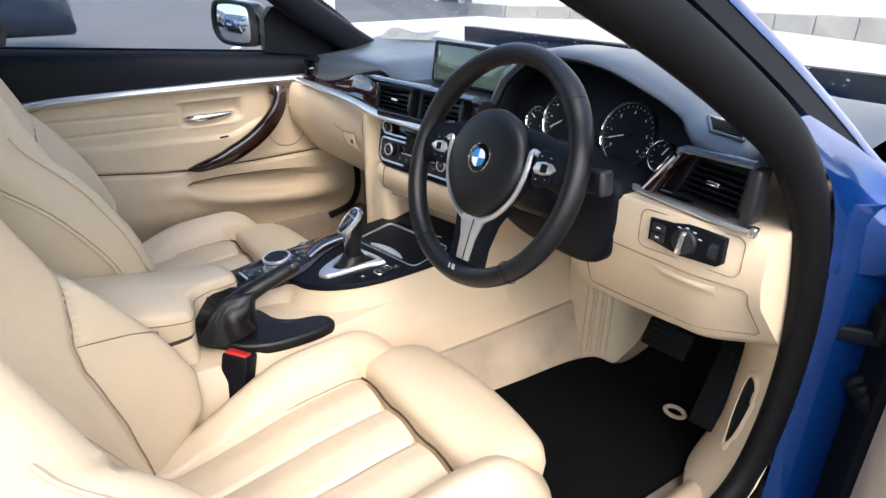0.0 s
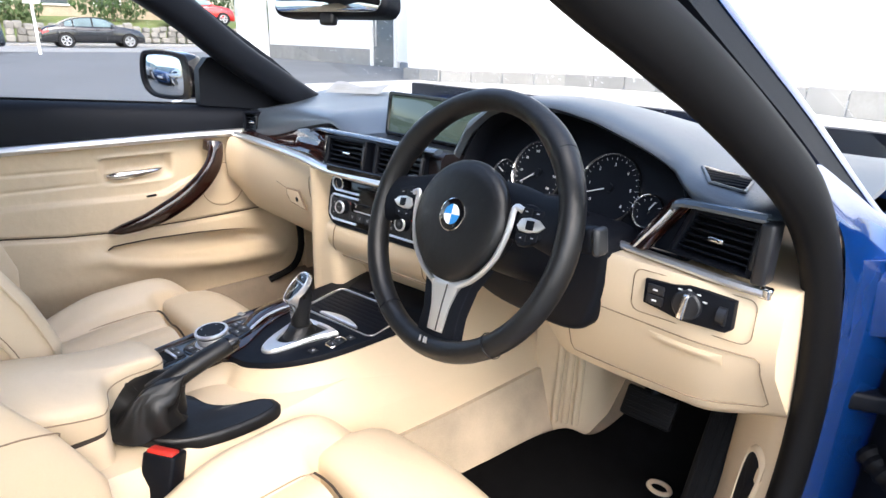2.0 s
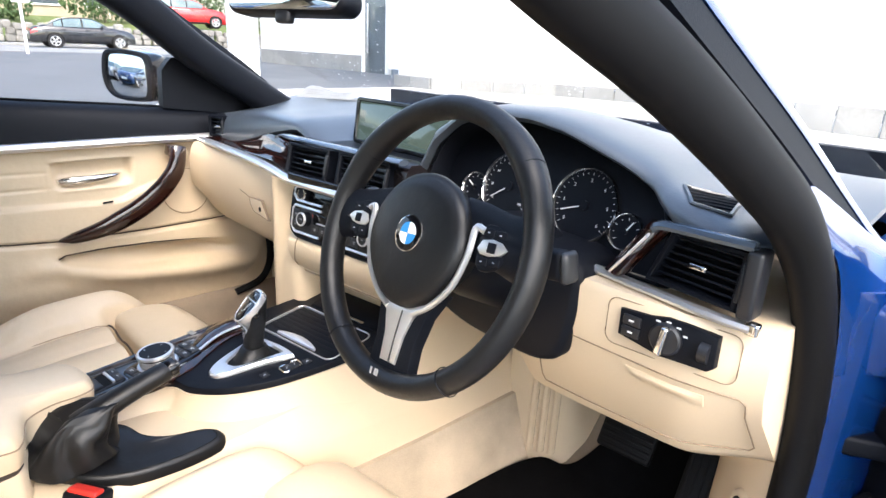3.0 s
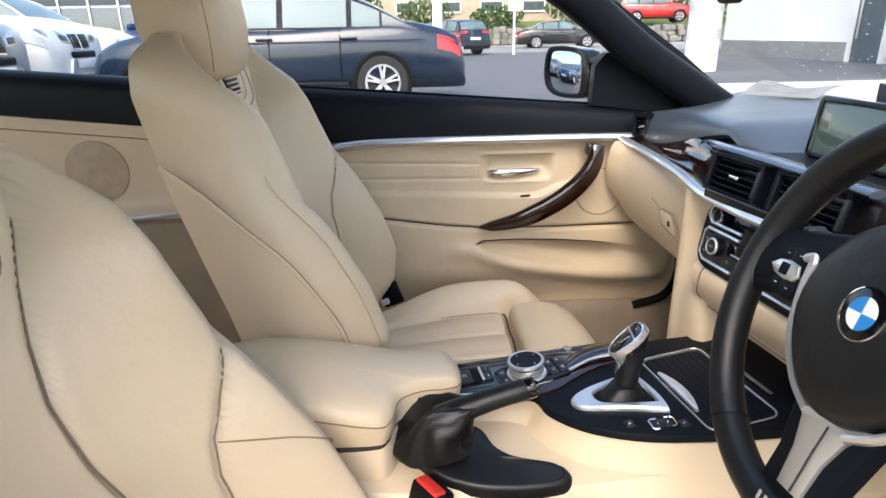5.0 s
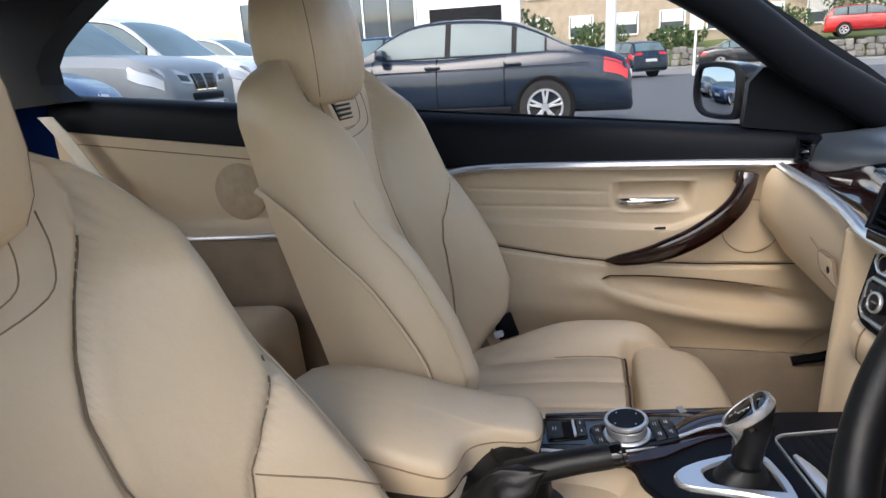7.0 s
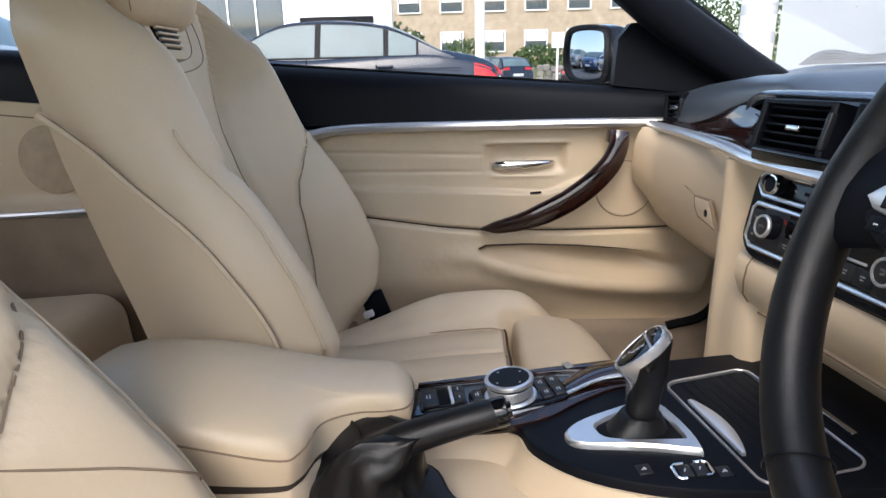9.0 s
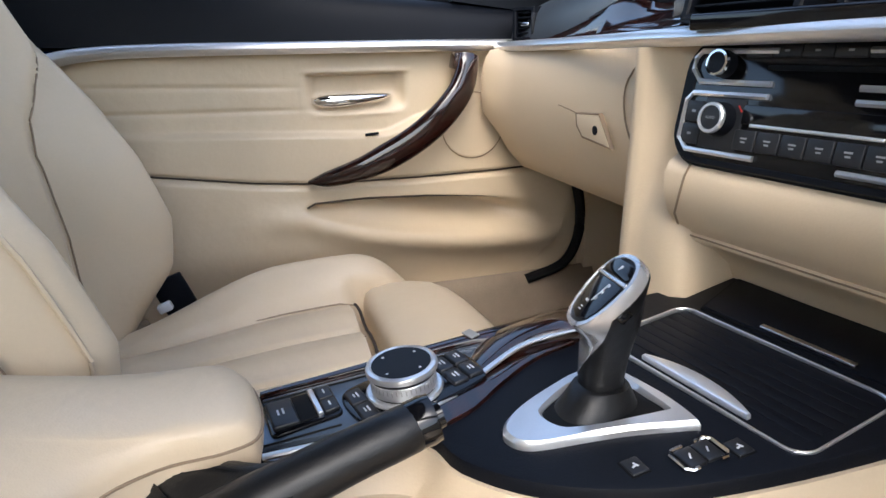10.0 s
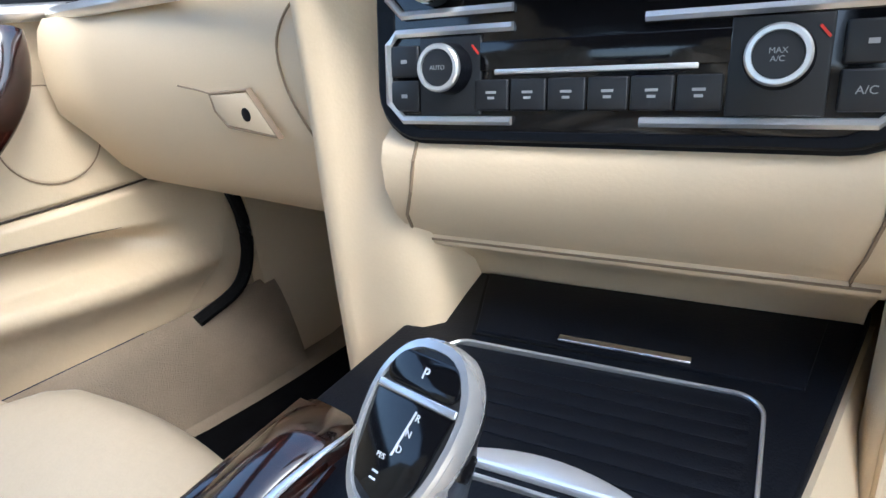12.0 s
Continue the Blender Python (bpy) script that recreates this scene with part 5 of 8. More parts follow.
def centre_stack():
    up = Matrix.Rotation(radians(90), 4, "X")
    S = MS @ pose(0.000, 0.014, 0.825) @ up @ pose(0, 0, 0, -10) @ Matrix.Diagonal((1.01, 1.0, 1, 1))       # x across, y up, z to the cabin
    t = thing("centre_stack", "gloss black radio and climate panel framed in chrome", "control panel", at=(0, 0.16, 0.78))

    def taper(w, h, r, n=6, k=0.0):
        return [(x * (1 - k * (0.5 - y / h)), y) for x, y in rrect(w, h, r, n)]
    part("surround", plate(taper(0.284, 0.118, 0.034), -0.05, -0.002, 0.006, S), BLACK_S, t, "soft black surround")
    part("edge", ringplate(taper(0.276, 0.110, 0.030), taper(0.246, 0.096, 0.022), -0.004, 0.0016, S, 0.002), BLACK_S, t, "satin black edge")
    part("face", plate(taper(0.263, 0.099, 0.024), -0.006, 0.0008, 0.0008, S), BLACK_G, t, "gloss black face")
    # lower chrome bracket round the climate controls, upper one round the radio
    def bracket(cx, cy, w, h, side):
        o = [(side * w / 2, h / 2), (-side * w / 2 + side * 0.006, h / 2), (-side * w / 2, h / 2 - 0.006), (-side * w / 2, -h / 2 + 0.010), (-side * w / 2 + side * 0.010, -h / 2), (side * w / 2, -h / 2)]
        part("chrome_bracket", tube([S @ Vector((cx + x, cy + y, 0.002)) for x, y in o], 0.0026, 6), SATIN, t)
    bracket(-0.088, -0.018, 0.080, 0.050, 1)
    bracket(0.075, -0.018, 0.108, 0.050, -1)
    bracket(-0.088, 0.030, 0.080, 0.026, 1)
    bracket(0.075, 0.030, 0.108, 0.026, -1)
    part("display", rbox(0.128, 0.016, 0.002, 0.0008, S @ pose(-0.004, -0.008, 0.0012)), BLACK_G, t)
    part("light_bar", rbox(0.105, 0.003, 0.002, 0.0008, S @ pose(-0.006, -0.0165, 0.0018)), SILVER, t, "slim silver bar under the display")
    for k in range(6):
        x = -0.060 + k * 0.0215
        part("button", rbox(0.0205, 0.017, 0.004, 0.0012, S @ pose(x, -0.029, 0.001)), GREY_B, t)
        part("marking", join(rbox(0.006, 0.0014, 0.0004, 0, S @ pose(x, -0.0275, 0.0032)), rbox(0.004, 0.0014, 0.0004, 0, S @ pose(x, -0.0305, 0.0032))), DIM_T, t)
    for x, y, lab in ((-0.117, -0.009, ""), (-0.117, -0.029, ""), (0.113, -0.009, ""), (0.113, -0.029, "A/C")):
        part("button", rbox(0.020, 0.018, 0.004, 0.0012, S @ pose(x, y, 0.001)), GREY_B, t)
        if lab:
            words(lab, 0.0050, S @ pose(x, y, 0.0032), DIM_T, t, "marking")
        else:
            part("marking", rbox(0.004, 0.0022, 0.0004, 0, S @ pose(x, y, 0.0032)), DIM_T, t)
    for x, lab in ((-0.0865, "AUTO"), (0.079, "MAX\nA/C")):
        part("knob_seat", rbox(0.040, 0.044, 0.003, 0.001, S @ pose(x, -0.018, 0.0008)), GREY_B, t)
        k = part("knob", lathe([(0.0145, 0.0), (0.0140, 0.010), (0.0130, 0.014), (0.010, 0.014)], 36, S @ pose(x, -0.014, 0.001)), BLACK_S, t, "black knob")
        part("ring", lathe([(0.0133, 0.012), (0.0131, 0.0155), (0.0122, 0.0165), (0.0103, 0.0165), (0.0098, 0.014)], 36, S @ pose(x, -0.014, 0.001)), SATIN, k, "chrome ring")
        part("cap", lathe([(0.0102, 0.012), (0.0101, 0.0152), (0.0, 0.0156)], 32, S @ pose(x, -0.014, 0.001)), GREY_B, k)
        words(lab, 0.0034, S @ pose(x, -0.014, 0.0168), DIM_T, k, "marking")
        part("warm_mark", rbox(0.0012, 0.0065, 0.0004, 0, S @ pose(x + 0.0165, -0.004, 0.0026, 0, 0, 40)), RED_P, t)
    # radio row: knob, slot, station keys
    for x, y in ((-0.112, 0.032),):
        k = part("knob", lathe([(0.0115, 0.0), (0.0112, 0.010), (0.0095, 0.012), (0.0, 0.012)], 32, S @ pose(x + 0.016, y, 0.001)), BLACK_S, t, "small black volume knob")
        part("ring", lathe([(0.0112, 0.010), (0.0108, 0.0128), (0.0088, 0.013), (0.0085, 0.011)], 32, S @ pose(x + 0.016, y, 0.001)), CHROME, k, "chrome ring")
    part("disc_slot", rbox(0.150, 0.004, 0.002, 0.0005, S @ pose(0.020, 0.030, 0.0012)), BLACK_R, t)
    for k in range(8):
        part("button", rbox(0.0235, 0.010, 0.003, 0.001, S @ pose(-0.066 + 0.0245 * k, 0.043, 0.0012)), GREY_B, t)
        part("marking", rbox(0.004, 0.0016, 0.0004, 0, S @ pose(-0.066 + 0.0245 * k, 0.043, 0.0029)), DIM_T, t)


centre_stack()


# ---- instruments ----
def instruments():
    up = Matrix.Rotation(radians(90), 4, "X")
    t = thing("instrument_cluster", "black instrument cluster with chrome-ringed dials", "instrument cluster", at=(0.37, 0.3, 0.9))
    F = pose(0.365, 0.292, 0.940, 0, 0, 0) @ up @ pose(0, 0, 0, -18)
    arch = [(-0.205, -0.075), (-0.205, -0.01), (-0.185, 0.045), (-0.14, 0.080), (-0.06, 0.098), (0.03, 0.096), (0.11, 0.080), (0.170, 0.045), (0.205, -0.005), (0.215, -0.075)]
    o = [p[:2] for p in catmull([(x, y, 0) for x, y in arch], 4)]
    part("backing", plate(o, -0.03, -0.004, 0.001, F), BLACK_S, t)
    part("cowl", ringplate([(x * 1.025, y * 1.03) for x, y in o], [(x * 0.99, y * 0.985) for x, y in o], -0.03, 0.036, F, 0.004), BLACK_S, t, "matt black cowl")
    for cx, cy, r, needle, nums in ((-0.066, -0.006, 0.049, 215, "0 20 60 100 140 180 220 260"), (0.070, -0.006, 0.049, 200, "0 1 2 3 4 5 6"), (-0.135, -0.020, 0.022, 150, ""), (0.140, -0.026, 0.022, 60, "")):
        D = F @ pose(cx, cy, 0)
        g = part("gauge", lathe([(r, -0.004), (r, 0.001), (0, 0.001)], 40, D), BLACK_S, t, "black dial")
        part("ring", lathe([(r + 0.0036, -0.004), (r + 0.0036, 0.003), (r + 0.0018, 0.006), (r, 0.004), (r - 0.001, 0.001), (r, -0.004)], 40, D), CHROME, g, "chrome ring")
        n = 25 if r > 0.03 else 9
        ticks = [rbox(0.0005, 0.0036 if k % 2 == 0 else 0.002, 0.0004, 0, D @ pose(0, 0, 0.0013, 0, 0, 130 - 260 * k / (n - 1)) @ pose(0, r - 0.005, 0), 1) for k in range(n)]
        part("scale", join(*ticks), WHITE_T, g, "white scale")
        L = nums.split()
        for k, w in enumerate(L):
            a = radians(220 - 260 * k / (len(L) - 1)) if len(L) > 1 else 0
            words(w, 0.0070 if len(L) < 8 else 0.0050, D @ pose((r - 0.014) * math.cos(a), (r - 0.014) * math.sin(a), 0.0014), WHITE_T, g, "numeral")
        part("needle", rbox(r * 0.8, 0.0014, 0.001, 0, D @ pose(0, 0, 0.003, 0, 0, needle) @ pose(r * 0.35, 0, 0)), WHITE_T, g, "white needle")
        part("hub", lathe([(r * 0.14, 0.001), (r * 0.14, 0.0045), (0, 0.005)], 16, D), BLACK_S, g)
    part("text_display", rbox(0.070, 0.020, 0.002, 0.001, F @ pose(-0.066, -0.052, -0.001)), SCREEN, t, "small grey-green text display")


instruments()


# ---- steering wheel ----
def steering_wheel():
    t = thing("steering_wheel", "black leather sport steering wheel with silver spokes", "steering wheel", at=(0.37, 0.05, 0.908))
    N = pose(0.370, 0.052, 0.908, 0, 0, 0) @ Matrix.Rotation(radians(90 - 22), 4, "X") @ Matrix.Rotation(radians(5), 4, "Z")   # x right, y up in the rim's plane, z to the driver
    R = 0.1685
    rim = []
    for k in range(72):
        a = 2 * math.pi * k / 72
        th = 0.0160 + 0.0022 * math.exp(-((math.degrees(a) % 360 - 40) / 16) ** 2) + 0.0022 * math.exp(-((math.degrees(a) % 360 - 140) / 16) ** 2)
        c = Vector((R * math.cos(a), R * math.sin(a), 0))
        d = c.normalized()
        rim.append([N @ (c + d * th * 0.92 * math.cos(q) + Vector((0, 0, th * 1.08 * math.sin(q)))) for q in (2 * math.pi * j / 16 for j in range(16))])
    r = part("rim", loft(rim, True, False, True), BLACK_L, t, "thick black leather rim", 80)
    for a in (38, 142, 235, 305):
        c, s = math.cos(radians(a)), math.sin(radians(a))
        part("seam", tube([N @ Vector((c * (R + 0.0165 * math.cos(q)), s * (R + 0.0165 * math.cos(q)), 0.0188 * math.sin(q))) for q in (2 * math.pi * j / 16 for j in range(16))], 0.0008, 4, True), BLACK_S, r)
    # airbag hub
    hub = []
    for z, k in ((-0.035, 0.80), (-0.01, 0.96), (0.004, 1.0), (0.012, 0.98), (0.017, 0.90), (0.0195, 0.70), (0.021, 0.4), (0.0212, 0.05)):
        ring = []
        for j in range(40):
            a = 2 * math.pi * j / 40
            x, y = 0.081 * math.cos(a), 0.081 * math.sin(a)
            y = y * (1.0 if y > 0 else 1.02)
            x *= 1.0 - 0.13 * smooth(0.0, -0.08, y)
            ring.append(N @ Vector((x * k, y * k + 0.004, z)))
        hub.append(ring)
    part("airbag_cover", loft(hub), BLACK_L, t, "round black airbag cover", 60)
    e = part("emblem", lathe([(0.0215, 0.018), (0.0212, 0.0222), (0.019, 0.0228), (0, 0.0228)], 40, N @ pose(0, 0.008, 0)), BLACK_G, t, "round black-ringed badge with blue and white quarters")
    part("emblem_ring", lathe([(0.0222, 0.018), (0.0220, 0.0226), (0.0208, 0.0230), (0.0206, 0.018)], 40, N @ pose(0, 0.008, 0)), CHROME, e)
    for q in range(4):
        pts = [(0, 0)] + [(0.0135 * math.cos(radians(90 * q + a)), 0.0135 * math.sin(radians(90 * q + a))) for a in range(0, 91, 15)]
        part("quarter", plate(pts, 0.0225, 0.0235, 0.0001, N @ pose(0, 0.008, 0), 1), BLUE_B if q % 2 else WHITE_T, e)
    # side spokes with silver key blocks
    for g in (-1, 1):
        sp = [(g * 0.050, 0.030, -0.012), (g * 0.085, 0.028, -0.010), (g * 0.120, 0.022, -0.006), (g * 0.160, 0.016, -0.002)]
        part("side_spoke", loft([[N @ Vector((x, y + h * math.cos(q), z + 0.012 * math.sin(q))) for q in (2 * math.pi * j / 12 for j in range(12))] for (x, y, z), h in zip(sp, (0.036, 0.034, 0.032, 0.036))]), BLACK_S, t, "black spoke", 60)
        kb = part("key_block", plate([p[:2] for p in catmull([(g * 0.094, 0.026, 0), (g * 0.101, 0.038, 0), (g * 0.122, 0.036, 0), (g * 0.140, 0.022, 0), (g * 0.136, 0.002, 0), (g * 0.114, -0.012, 0), (g * 0.097, -0.008, 0)], 4, True)], 0.0, 0.0060, 0.003, N), BLACK_S, t, "black key block with a silver bridge")
        part("bridge", plate([(g * 0.096, 0.011), (g * 0.101, 0.0205), (g * 0.114, 0.023), (g * 0.128, 0.021), (g * 0.138, 0.014), (g * 0.129, 0.007), (g * 0.114, 0.004), (g * 0.101, 0.005)], 0.004, 0.0088, 0.002, N), SILVER, kb, "silver bridge")
        part("key", rbox(0.012, 0.0115, 0.003, 0.0012, N @ pose(g * 0.1165, 0.0135, 0.0082)), BLACK_S, kb)
        for x, y in ((0.106, 0.0295), (0.123, 0.0285), (0.105, -0.0025), (0.122, -0.001)):
            part("key", rbox(0.0155, 0.0095, 0.003, 0.0012, N @ pose(g * x, y, 0.0052)), BLACK_S, kb)
            part("marking", rbox(0.0034, 0.0009, 0.0004, 0, N @ pose(g * x, y, 0.0069)), DIM_W, kb)
        part("paddle", loft([[N @ Vector((g * x, y, z)) for x, y in ((0.090, 0.050), (0.132, 0.052), (0.136, 0.020), (0.118, 0.012))] for z in (-0.042, -0.036)]), ALU_L, t, "grey shift paddle")
    # silver collar round the hub running into the forked lower spoke
    for g in (-1, 1):
        arc = [(g * 0.100, 0.030, 0.006), (g * 0.088, 0.031, 0.008), (g * 0.0850, 0.0, 0.007), (g * 0.073, -0.037, 0.006), (g * 0.048, -0.066, 0.005), (g * 0.022, -0.082, 0.004)]
        part("silver_collar", tube([N @ p for p in catmull(arc, 5)], 0.0042, 8, flat=0.9, up=N.to_3x3() @ Vector((0, 0, 1))), SILVER, t, "satin silver collar")
    part("lower_spoke", plate([(-0.060, -0.050), (0.060, -0.050), (0.042, -0.082), (0.034, -0.120), (0.036, -0.158), (-0.036, -0.158), (-0.034, -0.120), (-0.042, -0.082)], -0.016, 0.001, 0.004, N), BLACK_S, t)
    part("spoke_trim", plate([(-0.040, -0.066), (-0.016, -0.076), (0.016, -0.076), (0.040, -0.066), (0.024, -0.088), (0.0165, -0.112), (0.0135, -0.146), (-0.0135, -0.146), (-0.0165, -0.112), (-0.024, -0.088)], -0.004, 0.0045, 0.0025, N), SILVER, t, "satin silver lower spoke")
    part("spoke_groove", tube([N @ Vector(p) for p in ((0.006, -0.082, 0.005), (0.0045, -0.11, 0.005), (0.004, -0.144, 0.005))], 0.0010, 5), GREY_B, t)
    for k, mt in enumerate((SILVER, GREY_B, SILVER, SILVER)):
        part("stripe", rbox(0.0028, 0.008, 0.001, 0.0002, N @ pose(-0.006 + 0.0038 * k, -0.1585, 0.0186)), mt, t)


steering_wheel()


GREY_RING = mat("grey switch ring", (0.022, 0.023, 0.025), 0.4, var=0.05)


def column():
    t = thing("steering_column", "black steering column shroud with control stalks", "steering column", at=(0.37, 0.2, 0.85))
    rings = []
    for y, z, w, h in ((0.085, 0.895, 0.050, 0.045), (0.12, 0.880, 0.064, 0.056), (0.18, 0.860, 0.072, 0.066), (0.26, 0.84, 0.085, 0.075)):
        rings.append([Vector((0.370 + w * math.cos(q), y, z + h * math.sin(q))) for q in (2 * math.pi * j / 24 for j in range(24))])
    part("shroud", loft(rings), BLACK_S, t, "", 60)
    cowl = [(0.20, 0.885), (0.36, 0.895), (0.490, 0.888), (0.504, 0.84), (0.494, 0.785), (0.480, 0.752), (0.450, 0.737), (0.385, 0.735), (0.30, 0.740), (0.235, 0.765), (0.205, 0.82)]
    cowl = [p for p in catmull([(x, 0, z) for x, z in cowl], 4, True)]
    cc = Vector((0.37, 0, 0.81))
    part("lower_cowl", loft([[cc + (p - cc) * k + Vector((0, y, 0)) for p in cowl] for y, k in ((0.192, 0.90), (0.196, 0.965), (0.206, 1.0), (0.42, 1.0))]), BLACK_S, t, "", 50)
    for g in (-1, 1):
        pts = [(0.370 + g * 0.06, 0.125, 0.895), (0.370 + g * 0.11, 0.115, 0.908), (0.370 + g * 0.145, 0.110, 0.914)]
        s = part("stalk", tube(catmull(pts, 5), 0.0115, 10), BLACK_S, t)
        part("stalk_tip", rbox(0.048, 0.024, 0.034, 0.008, pose(0.370 + g * 0.150, 0.108, 0.915, 0, g * -8, 0)), BLACK_S, s)
        part("stalk_ring", rbox(0.011, 0.025, 0.035, 0.006, pose(0.370 + g * 0.176, 0.108, 0.918, 0, g * -8, 0)), GREY_RING, s, "grey ring")
        part("marking", rbox(0.007, 0.0006, 0.002, 0, pose(0.370 + g * 0.152, 0.0957, 0.917)), DIM_W, s)


column()


def pedals():
    t = thing("brake_pedal", "black rubber brake pedal", "pedal", "pedals", at=(0.455, 0.49, 0.48))
    M = pose(0.452, 0.485, 0.480, 58, 0, 6)
    part("pad", rbox(0.100, 0.060, 0.012, 0.005, M), BLACK_R, t)
    for k in range(5):
        part("rib", rbox(0.09, 0.005, 0.003, 0.001, M @ pose(0, -0.022 + 0.011 * k, 0.007)), BLACK_R, t)
    part("arm", tube([(0.452, 0.495, 0.49), (0.452, 0.56, 0.60), (0.452, 0.62, 0.72)], 0.010, 8), BLACK_S, t)
    g = thing("accelerator_pedal", "long ribbed black rubber accelerator pedal", "pedal", "pedals", at=(0.59, 0.43, 0.40))
    M = Matrix.Translation((0.594, 0.455, 0.468)) @ pose(0, 0, 0, 58, 0, 6)
    part("pad", rbox(0.052, 0.185, 0.014, 0.005, M), BLACK_R, g)
    for k in range(4):
        part("rib", rbox(0.004, 0.17, 0.003, 0.001, M @ pose(-0.018 + 0.012 * k, 0, 0.008)), BLACK_R, g)
    m = thing("mat_fastener", "pale round floor mat fastener", "fastener", at=(0.53, 0.42, 0.30))
    part("cap", tube([(0.493 + 0.021 * math.cos(q), 0.497 + 0.016 * math.sin(q), 0.3095) for q in (2 * math.pi * k / 24 for k in range(24))], 0.005, 8, True), BEIGE_P, m)


pedals()


# ---- passenger door and side panels ----
def belt(y):
    return 0.9645 - 0.080 * y


ARM = [(-0.66, 0.726), (-0.42, 0.690), (-0.23, 0.662), (-0.13, 0.653), (0.06, 0.651), (0.21, 0.653), (0.30, 0.657), (0.40, 0.660)]
POCKET_TOP = [(-0.150, 0.612), (-0.135, 0.620), (-0.045, 0.622), (0.07, 0.617), (0.16, 0.609), (0.25, 0.598), (0.30, 0.594)]
POCKET_LOW = [(-0.150, 0.609), (-0.128, 0.596), (-0.05, 0.574), (0.02, 0.557), (0.11, 0.541), (0.20, 0.529), (0.30, 0.528)]


def door_x(y, z):
    """Inner skin of the passenger door."""
    step = 0.742 - 0.045 * (y + 0.2) if y < -0.02 else 0.734 + 0.30 * (y + 0.02) * smooth(-0.02, 0.06, y)
    arm = lerp(ARM, y)
    x = -0.728
    x += 0.013 * smooth(step + 0.006, step - 0.006, z)
    x += 0.010 * smooth(arm + 0.002, arm - 0.010, z) - 0.007 * math.exp(-((z - arm) / 0.0035) ** 2)
    x += 0.016 * math.exp(-((z - lerp(POCKET_LOW, y) + 0.018) / 0.024) ** 2) * smooth(-0.30, -0.05, y)
    x -= 0.034 * smooth(0.55, 0.43, z)
    # storage pocket: crisp upper edge, soft lip below, fading out towards the front
    top, bot = lerp(POCKET_TOP, y), lerp(POCKET_LOW, y)
    inside = smooth(bot - 0.003, bot + 0.007 + 0.020 * smooth(0.0, 0.25, y), z) * smooth(top + 0.002, top - 0.006 - 0.03 * smooth(0.10, 0.30, y), z) * smooth(-0.158, -0.135, y) * smooth(0.34, 0.20, y)
    x -= inside * (0.020 + 0.034 * smooth(-0.15, 0.18, y)) * (0.45 + 0.55 * smooth(bot, top, z))
    # handle scoop: straight ledge above, sloping floor running out below
    rec = smooth(-0.132, -0.114, y) * smooth(0.046, 0.028, y) * smooth(0.768, 0.808, z) * smooth(0.8385, 0.8345, z)
    x -= 0.024 * rec
    rim = math.exp(-((z - 0.7690) / 0.004) ** 2) * smooth(-0.125, -0.10, y) * smooth(0.03, 0.005, y) + math.exp(-((z - 0.8415) / 0.0035) ** 2) * smooth(-0.14, -0.12, y) * smooth(0.055, 0.035, y)
    x += 0.0022 * rim
    # pleats running back above the step
    for k in range(2):
        line = 0.778 + 0.034 * k + 0.05 * (0.0 - y) * (0.30 + 0.35 * k)
        x -= 0.0034 * math.exp(-((z - line) / 0.0032) ** 2) * smooth(-0.10, -0.22, y) * smooth(0.872, 0.855, line)
    return x


def door_point(y, v):
    low = 0.430 + 0.27 * max(0.0, (y - 0.255) / 0.145) ** 2.2
    z = low + (0.874 - low) * v
    return (door_x(y, z), y, z)


